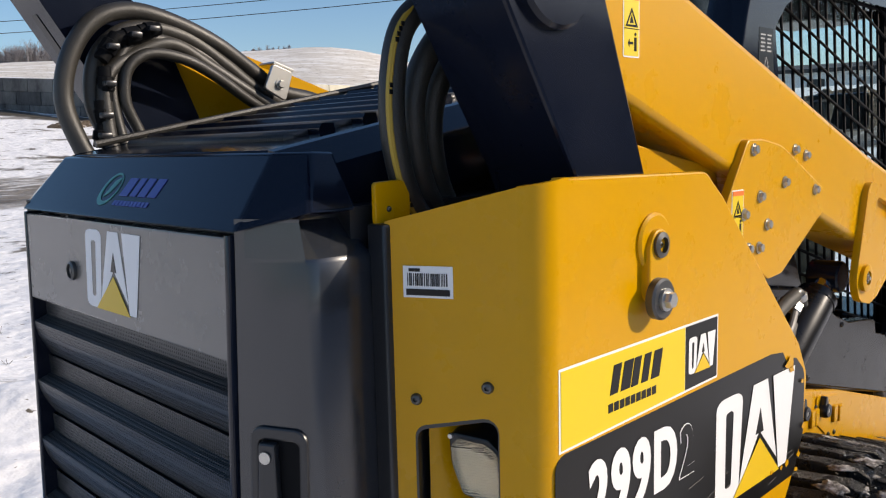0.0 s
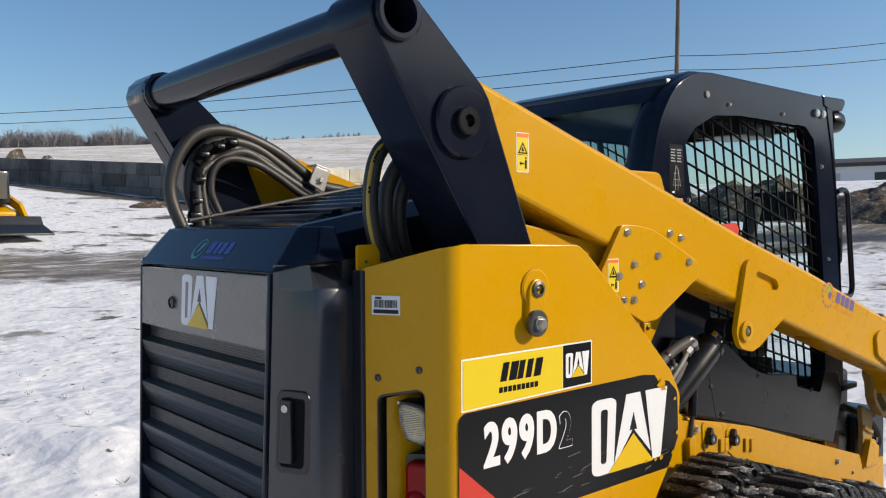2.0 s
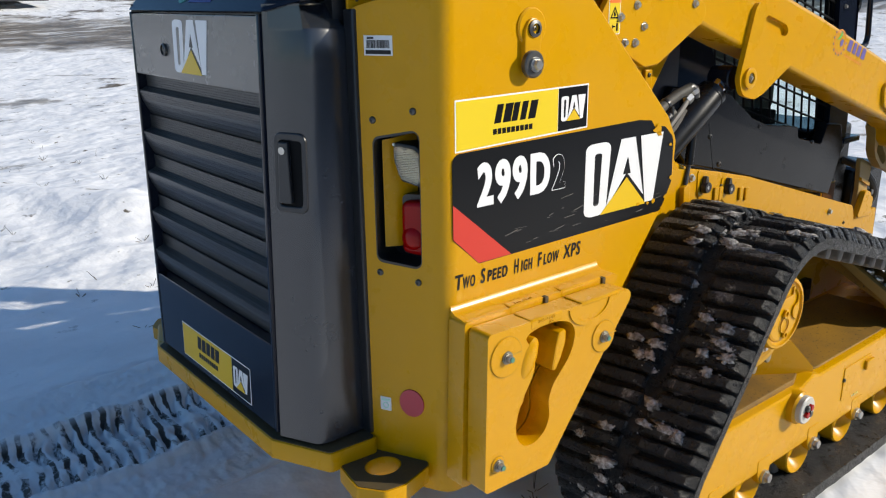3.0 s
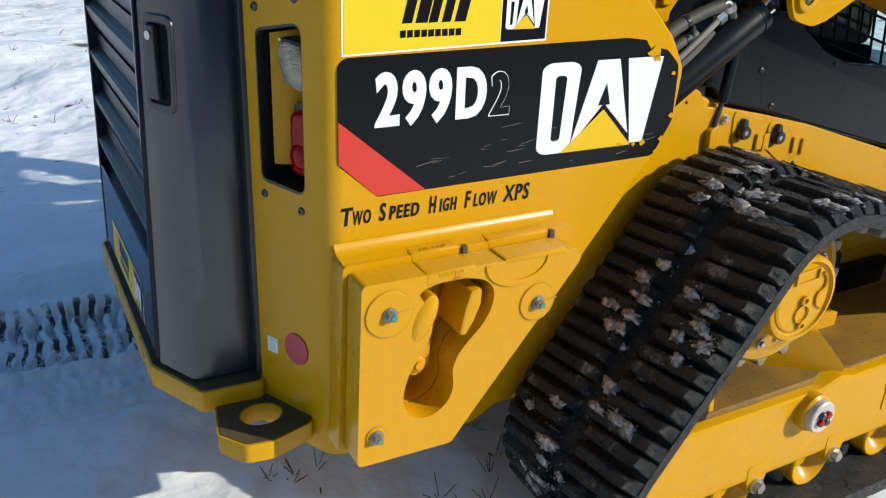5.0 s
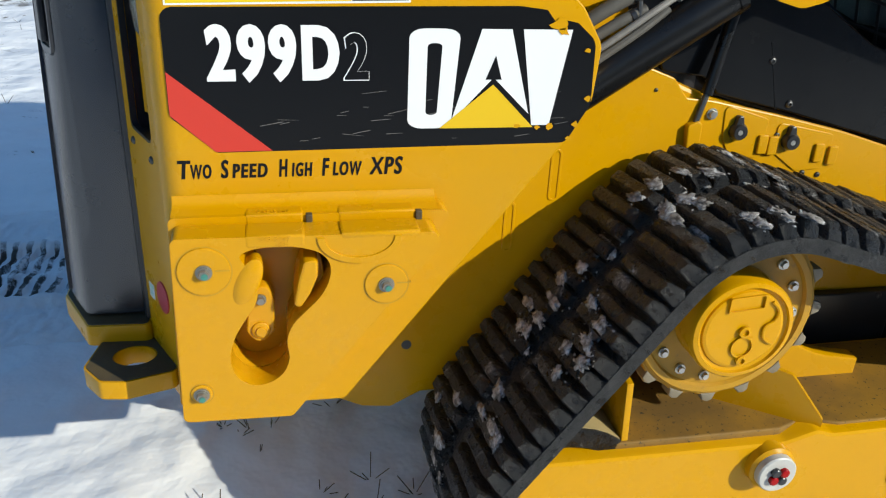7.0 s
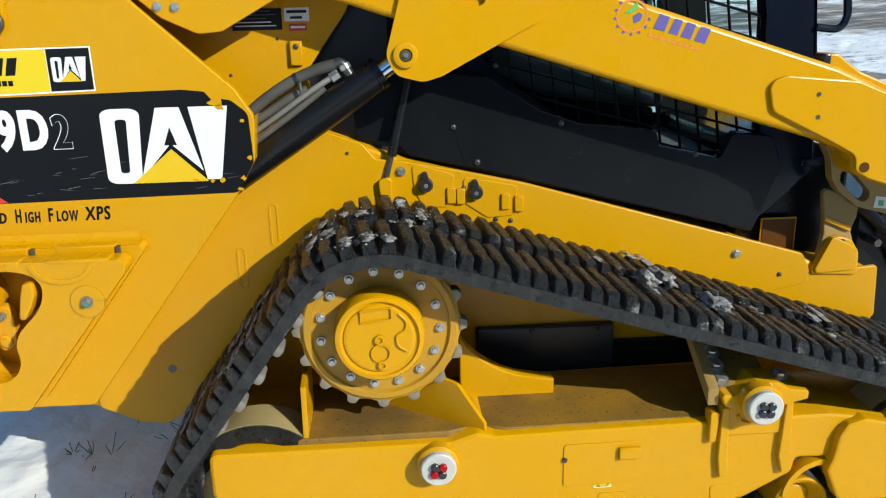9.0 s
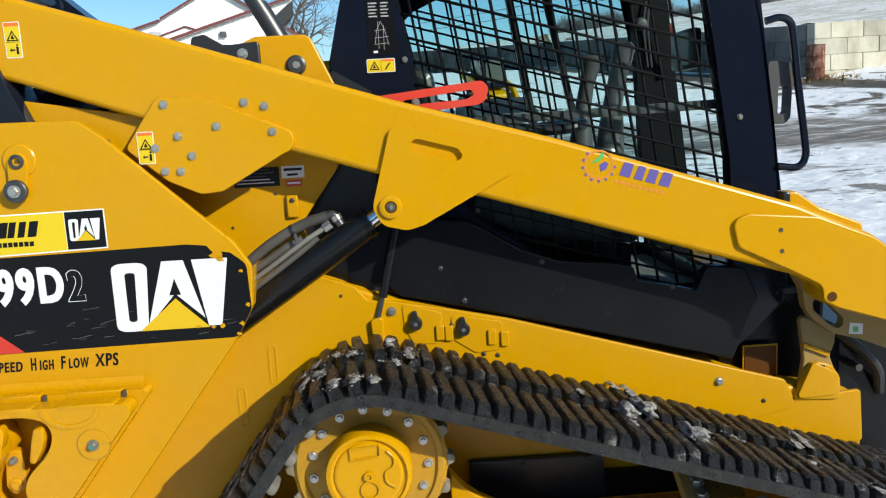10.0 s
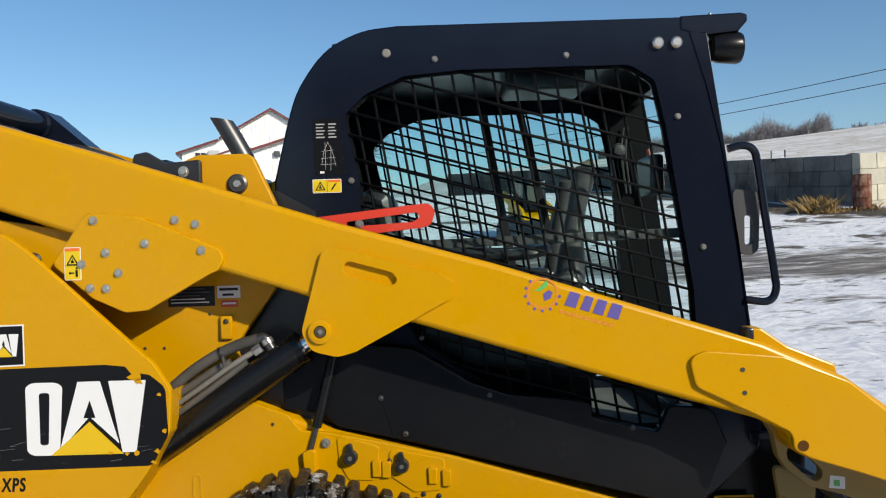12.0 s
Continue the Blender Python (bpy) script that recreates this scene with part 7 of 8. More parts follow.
far_hoses = [([(-0.10, fy - 0.05, 1.53), (-0.138, fy - 0.02, 1.62), (-0.158, fy, 1.71), (-0.140, fy, 1.80), (-0.088, fy, 1.874), (-0.012, fy, 1.902), (0.081, fy, 1.888), (0.188, fy, 1.847), (0.288, fy + 0.01, 1.790), (0.365, fy + 0.015, 1.745), (0.483, fy + 0.03, 1.725), (0.62, fy + 0.04, 1.67)], 0.019),
             ([(-0.06, fy - 0.05, 1.55), (-0.082, fy - 0.02, 1.636), (-0.100, fy, 1.711), (-0.088, fy, 1.795), (-0.04, fy, 1.850), (0.029, fy, 1.870), (0.119, fy, 1.853), (0.213, fy + 0.005, 1.800), (0.293, fy + 0.01, 1.748), (0.42, fy + 0.03, 1.70)], 0.018),
             ([(-0.075, fy - 0.05, 1.55), (-0.085, fy - 0.03, 1.66), (-0.075, fy - 0.02, 1.76), (-0.001, fy - 0.01, 1.815), (0.077, fy - 0.01, 1.837), (0.17, fy, 1.795), (0.254, fy, 1.748), (0.329, fy, 1.708), (0.45, fy + 0.02, 1.665)], 0.016),
             ([(0.0, fy - 0.05, 1.56), (-0.016, fy - 0.03, 1.64), (-0.044, fy - 0.03, 1.71), (-0.034, fy - 0.03, 1.778), (0.016, fy - 0.03, 1.812), (0.099, fy - 0.03, 1.803), (0.18, fy - 0.02, 1.768), (0.265, fy - 0.01, 1.719), (0.326, fy, 1.695), (0.45, fy + 0.01, 1.65)], 0.0125),
             ([(-0.035, fy - 0.05, 1.55), (-0.06, fy - 0.03, 1.65), (-0.065, fy - 0.02, 1.75), (-0.02, fy - 0.01, 1.83), (0.05, fy - 0.01, 1.846), (0.16, fy, 1.815), (0.29, fy + 0.01, 1.735), (0.40, fy + 0.02, 1.69)], 0.012)]
for pts, r in far_hoses:
    part("hydraulic_hose", pipe(spline(pts, 8), r, 12), HOSE, loader, "thick black hydraulic hose loop")
for p, d, s in (((-0.02, 1.847), (0.03, 0.008), 1.0), ((-0.069, 1.820), (0.016, 0.022), 1.0), ((-0.081, 1.745), (0.0, 0.030), 0.9), ((-0.092, 1.681), (-0.002, 0.026), 0.9), ((-0.098, 1.640), (0.004, 0.020), 0.9), ((0.02, 1.862), (0.02, 0.004), 0.9)):
    a, c = Vector((p[0] - d[0] / 2, fy - 0.025, p[1] - d[1] / 2)), Vector((p[0] + d[0] / 2, fy - 0.025, p[1] + d[1] / 2))
    cp = part("hose_coupling", rod(a, c, 0.019 * s, 10), GUARD, loader, "black hose coupling")
    part("collar", rod(a - (c - a) * 0.7, c + (c - a) * 0.7, 0.0155 * s, 14), GUARD, cp)
    part("strap", bx(p[0] - 0.012, p[0] + 0.012, fy - 0.056, fy - 0.028, p[1] - 0.006, p[1] + 0.006, 0.003), BLACK_SATIN, cp)
clip = part("hose_clip", plate(rounded([(0.319, 1.806), (0.374, 1.788), (0.350, 1.718), (0.292, 1.748)], 0.008), fy - 0.034, fy - 0.026, bevel=0.002), STEEL, loader, "bright hose clip plate")
part("clip_foot", plate(rounded([(0.319, 1.806), (0.374, 1.788), (0.378, 1.794), (0.322, 1.812)], 0.002), fy - 0.034, fy + 0.03, bevel=0.001), STEEL, clip)
bolt(0.335, fy - 0.034, 1.758, clip, 0.9)


# ---- ground, hill and distance: one sheet ----
def smooth(a, b, t):
    t = max(0.0, min(1.0, (t - a) / (b - a)))
    return t * t * (3 - 2 * t)


RUT = (-4.2, 0.35, 0.35, 1.55)          # x and y of the strip that the track has printed


def ground_z(x, y, bare=False):
    dx, dy = x - 0.8, y - 0.0
    r = math.hypot(dx, dy)
    az = math.degrees(math.atan2(dy, dx))
    side = smooth(-40, 0, az) * (1 - smooth(150, 190, az))         # rises on the far side of the machine only
    z = side * (1.35 * smooth(4, 30, r) * (0.55 + 0.45 * smooth(4, 30, r)) + 2.95 * smooth(22, 50, r))
    hill = smooth(35, 55, az) * (1 - smooth(88, 100, az))
    z += hill * 18.0 * (1 + 0.0125 * (69 - az)) * smooth(50, 215, r) + (1 - hill) * side * 6 * smooth(60, 260, r)
    far_ridge = side * 105 * smooth(500, 1500, r) * (0.75 + 0.25 * math.sin(az * 0.14 + 1))
    z += far_ridge - 40 * hill * smooth(240, 420, r)
    rough = noise.noise((x * 0.9, y * 0.9, 0)) * 0.03 + noise.noise((x * 3.1, y * 3.1, 4)) * 0.018 + noise.noise((x * 7.0, y * 7.0, 9)) * 0.005
    pits = max(0.0, noise.noise((x * 4.3, y * 4.3, 17)) - 0.22) * 0.06
    z += (rough - pits) * (0.25 + 0.75 * smooth(1.2, 3.0, r)) * (1 + smooth(8, 30, r))
    # snow ridge scraped up to the left of the drive
    d = (x + 0.8) * 0.80 + (y - 6.3) * 0.6
    along_ = -(x + 0.8) * 0.6 + (y - 6.3) * 0.80
    z += 0.16 * math.exp(-(d / 0.55) ** 2) * smooth(-5, -2, along_) * (1 - smooth(3, 7, along_)) * (1 + 0.6 * noise.noise((x * 2, y * 2, 2)))
    # room for the rutted strip behind the far track
    if RUT[0] + 0.10 < x < RUT[1] - 0.10 and RUT[2] + 0.08 < y < RUT[3] - 0.08 and not bare:
        z -= 0.15
    return z - 0.012


SNOW = material("snow_and_mud", (0.85, 0.86, 0.88), 0.6)
b = bsdf(SNOW)
white = ramp(SNOW, noise_tex(SNOW, 1.6, 8, 0.65), [(0.3, (0.71, 0.715, 0.73)), (0.7, (0.83, 0.83, 0.84))])
patch = ramp(SNOW, noise_tex(SNOW, 0.75, 10, 0.68, (1.0, 1.6, 1), 0.4), [(0.595, grey(0)), (0.65, grey(1))])
fleck = ramp(SNOW, noise_tex(SNOW, 2.6, 9, 0.70, (1.0, 1.2, 1)), [(0.630, grey(0)), (0.665, grey(1))])
soil = ramp(SNOW, noise_tex(SNOW, 9.0, 8, 0.7), [(0.3, (0.045, 0.036, 0.026)), (0.55, (0.12, 0.10, 0.075)), (0.8, (0.22, 0.19, 0.14))])


def band(m, nx, ny, c, half, soft_edge, wobble):
    """1 along a strip of ground, 0 off it: |nx x + ny y - c| < half, with an uneven edge."""
    g = m.node_tree.nodes.new("ShaderNodeNewGeometry")
    dt = m.node_tree.nodes.new("ShaderNodeVectorMath")
    dt.operation = "DOT_PRODUCT"
    dt.inputs[1].default_value = (nx, ny, 0)
    link(m, g.outputs["Position"], dt.inputs[0])

    def calc(op, a, bb):
        n = m.node_tree.nodes.new("ShaderNodeMath")
        n.operation = op
        for s, v in zip(n.inputs, (a, bb)):
            if isinstance(v, (int, float)):
                s.default_value = v
            else:
                link(m, v, s)
        return n.outputs[0]
    d = calc("ABSOLUTE", calc("SUBTRACT", dt.outputs["Value"], c), 0)
    d = calc("ADD", d, calc("MULTIPLY", calc("SUBTRACT", noise_tex(m, 0.55, 6, 0.6), 0.5), wobble))
    return calc("DIVIDE", calc("SUBTRACT", half, d), soft_edge)


def clamp01(m, v):
    n = m.node_tree.nodes.new("ShaderNodeClamp")
    link(m, v, n.inputs[0])
    return n.outputs[0]


road = clamp01(SNOW, band(SNOW, 0.45, 0.893, 20.0, 3.4, 1.4, 8.0))
wet = ramp(SNOW, noise_tex(SNOW, 1.1, 8, 0.65, (0.5, 2.6, 1)), [(0.36, (0.10, 0.080, 0.055)), (0.52, (0.23, 0.19, 0.14)), (0.62, (0.66, 0.64, 0.61))])
# stubble shows through on the far hill field, in long streaks
gpos = SNOW.node_tree.nodes.new("ShaderNodeNewGeometry")
dist_n = SNOW.node_tree.nodes.new("ShaderNodeVectorMath")
dist_n.operation = "LENGTH"
link(SNOW, gpos.outputs["Position"], dist_n.inputs[0])
rng_n = SNOW.node_tree.nodes.new("ShaderNodeMapRange")
for i_, v_ in ((1, 62.0), (2, 95.0)):
    rng_n.inputs[i_].default_value = v_
link(SNOW, dist_n.outputs["Value"], rng_n.inputs[0])
stubble = ramp(SNOW, noise_tex(SNOW, 0.055, 9, 0.72, (1.0, 1.0, 9.0)), [(0.36, (0.80, 0.79, 0.78)), (0.48, (0.55, 0.50, 0.43)), (0.56, (0.78, 0.76, 0.73)), (0.70, (0.46, 0.40, 0.32))])
white = mix(SNOW, rng_n.outputs[0], white, stubble)
pit = ramp(SNOW, noise_tex(SNOW, 7.5, 4, 0.6), [(0.665, grey(0)), (0.71, grey(1))])
clean = SNOW.node_tree.nodes.new("ShaderNodeMapRange")
for i_, v_ in ((1, 1.6), (2, 3.2)):
    clean.inputs[i_].default_value = v_
link(SNOW, dist_n.outputs["Value"], clean.inputs[0])
near_clean = clean.outputs[0]
ground_colour = mix(SNOW, mix(SNOW, near_clean, (0.0, 0.0, 0.0), patch), white, soil)
ground_colour = mix(SNOW, mix(SNOW, near_clean, (0.0, 0.0, 0.0), pit), ground_colour, (0.13, 0.11, 0.085))
ground_colour = mix(SNOW, mix(SNOW, near_clean, (0.0, 0.0, 0.0), fleck), ground_colour, soil)
yard = SNOW.node_tree.nodes.new("ShaderNodeMapRange")
for i_, v_ in ((1, 6.5), (2, 13.0)):
    yard.inputs[i_].default_value = v_
link(SNOW, dist_n.outputs["Value"], yard.inputs[0])
off_hill = SNOW.node_tree.nodes.new("ShaderNodeMapRange")
for i_, v_ in ((1, 48.0), (2, 36.0)):
    off_hill.inputs[i_].default_value = v_
link(SNOW, dist_n.outputs["Value"], off_hill.inputs[0])
churned = ramp(SNOW, noise_tex(SNOW, 0.40, 10, 0.66, (1.0, 1.3, 1), 0.5), [(0.562, grey(0)), (0.615, grey(1))])
churned = mix(SNOW, off_hill.outputs[0], (0.0, 0.0, 0.0), mix(SNOW, yard.outputs[0], (0.0, 0.0, 0.0), churned))
ground_colour = mix(SNOW, churned, ground_colour, mix(SNOW, fleck, soil, (0.42, 0.40, 0.37)))
ground_colour = mix(SNOW, road, ground_colour, wet)
foot_soil = clamp01(SNOW, band(SNOW, 0.915, 0.403, 26.0, 1.1, 0.4, 2.4))
ground_colour = mix(SNOW, foot_soil, ground_colour, (0.06, 0.052, 0.04))
link(SNOW, ground_colour, b.inputs["Base Color"])
link(SNOW, mix(SNOW, road, (0.75, 0.75, 0.75), (0.45, 0.45, 0.45)), b.inputs["Roughness"])
lumpy = SNOW.node_tree.nodes.new("ShaderNodeMath")
lumpy.operation = "MULTIPLY_ADD"
link(SNOW, noise_tex(SNOW, 9.0, 3, 0.5), lumpy.inputs[0])
lumpy.inputs[1].default_value = 0.22
link(SNOW, noise_tex(SNOW, 2.6, 2, 0.5), lumpy.inputs[2])
bump(SNOW, lumpy.outputs[0], 0.50, 0.15)
b.inputs["Subsurface Weight"].default_value = 0.0

rings = [0.0] + [0.06 * k for k in range(1, 60)] + [3.54 * 1.035 ** k for k in range(1, 205)]
rings = [r for r in rings if r < 3600] + [3600]
SECT = 360
gm = bpy.data.meshes.new("ground")
verts = [(0.8 + 0.0, 0.0, ground_z(0.8, 0.0))]
for r in rings[1:]:
    for k in range(SECT):
        a = 2 * math.pi * k / SECT
        x, y = 0.8 + r * math.cos(a), r * math.sin(a)
        verts.append((x, y, ground_z(x, y)))
faces = [(0, 1 + k, 1 + (k + 1) % SECT) for k in range(SECT)]
for i in range(len(rings) - 2):
    s0, s1 = 1 + i * SECT, 1 + (i + 1) * SECT
    faces += [(s0 + k, s1 + k, s1 + (k + 1) % SECT, s0 + (k + 1) % SECT) for k in range(SECT)]
gm.from_pydata(verts, [], faces)
gm.materials.append(SNOW)
for p in gm.polygons:
    p.use_smooth = True
ground = tagged(new("ground", gm), "snow-covered yard with muddy patches and a rising field", "ground", kind="structure")


# strip of snow with the prints of a rubber track
nx_, ny_ = 760, 80
rv = []
for i in range(nx_ + 1):
    x = RUT[0] + (RUT[1] - RUT[0]) * i / nx_
    for j in range(ny_ + 1):
        y = RUT[2] + (RUT[3] - RUT[2]) * j / ny_
        edge = min(i, nx_ - i, 40) / 40 * min(j, ny_ - j, 8) / 8
        z = ground_z(x, y, True) + 0.003 - 0.030 * (1 - smooth(0, 0.055, min(x - RUT[0], RUT[1] - x, y - RUT[2], RUT[3] - y)))
        yc = 0.92 + 0.055 * (x + 0.4) ** 2 * 0.3
        e = y - yc
        if abs(e) < 0.30:
            bar = 0.5 + 0.5 * math.sin((x + 0.02 * math.sin(e * 20) + 0.016 * noise.noise((x * 7, y * 9, 8)) + (0.029 if e > 0 else 0)) * 2 * math.pi / 0.0560)
            inside_ = 1 - smooth(0.185, 0.215, abs(e))
            gap = smooth(0.012, 0.035, abs(e))
            z -= inside_ * edge * (0.012 + 0.042 * smooth(0.40, 0.75, bar) * gap * max(0.1, 0.55 + 0.9 * noise.noise((x * 5, y * 5, 3))))
            z += edge * 0.035 * math.exp(-((abs(e) - 0.235) / 0.03) ** 2) * (0.7 + 0.6 * noise.noise((x * 5, y * 9, 1)))
        z += edge * (0.012 * noise.noise((x * 14, y * 14, 5)) + 0.007 * noise.noise((x * 37, y * 37, 6)))
        rv.append((x, y, z))
rf_ = [(i * (ny_ + 1) + j, (i + 1) * (ny_ + 1) + j, (i + 1) * (ny_ + 1) + j + 1, i * (ny_ + 1) + j + 1) for i in range(nx_) for j in range(ny_)]
rm = bpy.data.meshes.new("track_print")
rm.from_pydata(rv, [], rf_)
RUTS = material("rutted_snow", (0.8, 0.81, 0.83), 0.7)
treads = RUTS.node_tree.nodes.new("ShaderNodeTexWave")
treads.inputs["Scale"].default_value = 6.3
treads.inputs["Distortion"].default_value = 5.0
treads.inputs["Detail"].default_value = 4
link(RUTS, place(RUTS), treads.inputs["Vector"])
dirt_in = ramp(RUTS, treads.outputs["Fac"], [(0.50, grey(0)), (0.74, grey(1))])
strip = clamp01(RUTS, band(RUTS, 0.0, 1.0, 0.93, 0.235, 0.05, 0.25))
patchy = ramp(RUTS, noise_tex(RUTS, 6.0, 7, 0.72), [(0.42, grey(0)), (0.52, grey(1))])
both = mix(RUTS, strip, (0.0, 0.0, 0.0), dirt_in)
both = mix(RUTS, patchy, (0.0, 0.0, 0.0), both)
rut_white = ramp(RUTS, noise_tex(RUTS, 1.6, 8, 0.65), [(0.3, (0.71, 0.715, 0.73)), (0.7, (0.83, 0.83, 0.84))])
link(RUTS, mix(RUTS, both, rut_white, (0.045, 0.040, 0.034)), bsdf(RUTS).inputs["Base Color"])
bump(RUTS, noise_tex(RUTS, 22.0, 8, 0.7), 0.5, 0.03)
rm.materials.append(RUTS)
for p in rm.polygons:
    p.use_smooth = True
tagged(new("track_print", rm), "snow printed with deep tread marks of a rubber track", "ground", kind="structure")


# ---- concrete block walls ----
def concrete(name, low, high, stain):
    """Cast concrete: a tone for each block, large stains and a rough face."""
    m = material(name, high, 0.85)
    inf = m.node_tree.nodes.new("ShaderNodeObjectInfo")
    tone = ramp(m, inf.outputs["Random"], [(0.0, low), (1.0, high)])
    blots = ramp(m, noise_tex(m, 0.55, 9, 0.72, (1, 1, 0.55)), [(0.36, stain), (0.60, (0.95, 0.94, 0.9))])
    mul = m.node_tree.nodes.new("ShaderNodeMix")
    mul.data_type, mul.blend_type = "RGBA", "MULTIPLY"
    mul.inputs[0].default_value = 0.9
    link(m, tone, mul.inputs[6]), link(m, blots, mul.inputs[7])
    link(m, mul.outputs[2], bsdf(m).inputs["Base Color"])
    bump(m, noise_tex(m, 12, 8, 0.7), 0.6, 0.03)
    return m


# One concrete in two tones: shade darkens wall_1's colour, sunlight pales wall_2's.
SHADED_CONCRETE = concrete("weathered_shaded_concrete", (0.11, 0.112, 0.114), (0.215, 0.212, 0.205), (0.10, 0.10, 0.098))
SUNLIT_CONCRETE = concrete("sunlit_concrete", (0.44, 0.42, 0.36), (0.60, 0.57, 0.48), (0.55, 0.52, 0.46))


def block_wall(name, a, b_, courses, label, za, zb, mat, height=0.61, length=1.5, deep=0.7):
    """Big concrete blocks laid in bond from a to b_, on courses that rise from za to zb."""
    a, b_ = Vector(a), Vector(b_)
    d = (b_ - a)
    n = max(1, round(d.length / length))
    length = d.length / n
    w = tagged(empty(name, (a.x, a.y, za)), label, "retaining wall", kind="structure")
    me = mesh_of("concrete_block", box(bmesh.new(), 0.01, length - 0.01, 0, deep, 0, height - 0.002, 0.03, 2), mat)
    half_me = mesh_of("concrete_block", box(bmesh.new(), 0.01, length / 2 - 0.01, 0, deep, 0, height - 0.002, 0.03, 2), mat)
    ang, rise = math.atan2(d.y, d.x), (zb - za) / d.length
    inv = Matrix.Translation(w.location).inverted()
    for c in range(courses):
        cells = [(k * length, me) for k in range(n)] if c % 2 == 0 else [(0, half_me)] + [(length / 2 + k * length, me) for k in range(n - 1)] + [(d.length - length / 2, half_me)]
        for s, m_ in cells:
            p = a + d.normalized() * s
            shared("concrete_block", m_, inv @ Matrix.Translation((p.x, p.y, za + rise * s + c * height + random.uniform(-0.004, 0.004))) @ Matrix.Rotation(ang + random.uniform(-0.008, 0.008), 4, "Z") @ Matrix.Rotation(-math.atan(rise), 4, "Y"), w)
    return w


random.seed(8)


def polar(eye, az, dist):
    return (eye[0] + dist * math.cos(radians(az)), eye[1] + dist * math.sin(radians(az)))


E1, E2 = (-1.04, -1.79), (1.44, -2.63)
corner = (17.03, 28.9)
block_wall("wall_1", (1.6, 63.5), corner, 4, "long stained wall of big concrete blocks, darkened for shade", 4.40, 1.90, SHADED_CONCRETE)
block_wall("wall_2", (17.18, 28.5), (27.5, 30.8), 4, "wall of big concrete blocks, paled for sunlight", 1.92, 2.15, SUNLIT_CONCRETE)
SNOW_CAP = material("wall_top_snow", (0.74, 0.75, 0.77), 0.8)
bump(SNOW_CAP, noise_tex(SNOW_CAP, 4, 6, 0.6), 0.5, 0.05)
for (xa, ya, za), (xb, yb, zb), seed in (((1.6, 63.5, 6.84), (17.03, 28.9, 4.34), 3), ((17.18, 28.5, 4.36), (27.5, 30.8, 4.59), 9)):
    drift = bmesh.new()
    back = Vector((ya - yb, xb - xa, 0)).normalized()
    rows = []
    for k in range(81):
        t = k / 80
        c = Vector((xa, ya, za)).lerp(Vector((xb, yb, zb)), t)
        lift = max(-0.03, 0.10 * noise.noise((t * 30, seed, 0)) + 0.05 * noise.noise((t * 90, seed, 4)))
        rows.append([drift.verts.new(c + back * u + Vector((0, 0, h + (lift if 0.05 < u < 0.9 else 0)))) for u, h in ((0.02, -0.03), (0.12, 0.0), (0.45, 0.04), (0.95, 0.02), (1.4, -0.5))])
    for a, b_ in zip(rows, rows[1:]):
        for i in range(4):
            drift.faces.new((a[i], a[i + 1], b_[i + 1], b_[i]))
    alone("snow_drift", drift, SNOW_CAP, "thin uneven snow lying along the block wall", "snow")

# rusty barrel by the wall
RUST = material("rusty_steel", (0.16, 0.055, 0.03), 0.9)
link(RUST, ramp(RUST, noise_tex(RUST, 5, 8, 0.75, (1, 1, 0.4)), [(0.34, (0.05, 0.022, 0.015)), (0.5, (0.16, 0.055, 0.03)), (0.66, (0.34, 0.24, 0.19))]), bsdf(RUST).inputs["Base Color"])
bx_, by_ = polar(E2, 63.1, 34.2)
alone("barrel", turned([(0, -0.3), (0.325, -0.3), (0.325, 0.40), (0.342, 0.43), (0.325, 0.46), (0.325, 0.84), (0.342, 0.87), (0.325, 0.90), (0.325, 1.25), (0.342, 1.28), (0.31, 1.28), (0.30, 0.9), (0, 0.9)], (bx_, by_, ground_z(bx_, by_)), (0, 0, 1), 28), RUST,
      "rusty brown steel drum standing by the block wall", "barrel")

# rubble and dirt mound in front of the cab side
SOILM = material("dirt_and_rubble", (0.1, 0.08, 0.06), 0.9)
link(SOILM, ramp(SOILM, noise_tex(SOILM, 4.0, 9, 0.75), [(0.3, (0.03, 0.022, 0.016)), (0.46, (0.15, 0.108, 0.072)), (0.57, (0.28, 0.215, 0.155)), (0.62, (0.74, 0.74, 0.76))]), bsdf(SOILM).inputs["Base Color"])
bump(SOILM, noise_tex(SOILM, 2.5, 9, 0.8), 1.0, 0.5)


def mound(name, az, dist, rx, ry, h, eye, label, seed):
    cx, cy = polar(eye, az, dist)
    bm = bmesh.new()
    n, m = 40, 12
    rows = []
    for j in range(m + 1):
        t = j / m
        row = []
        for k in range(n):
            a = 2 * math.pi * k / n
            x, y = cx + rx * t * math.cos(a), cy + ry * t * math.sin(a)
            bumps = noise.noise((x * 0.8, y * 0.8, seed)) * 0.5 + noise.noise((x * 2.4, y * 2.4, seed)) * 0.28 + noise.noise((x * 6, y * 6, seed)) * 0.12
            row.append(bm.verts.new((x, y, ground_z(x, y) - 0.25 + h * (1 - t * t) * (1 + bumps) + bumps * 0.35 * (1 - t))))
        rows.append(row)
    for p, q in zip(rows, rows[1:]):
        for k in range(n):
            bm.faces.new((p[k - 1], p[k], q[k], q[k - 1]))
    bmesh.ops.remove_doubles(bm, verts=bm.verts, dist=0.001)
    alone(name, bm, SOILM, label, "dirt mound")


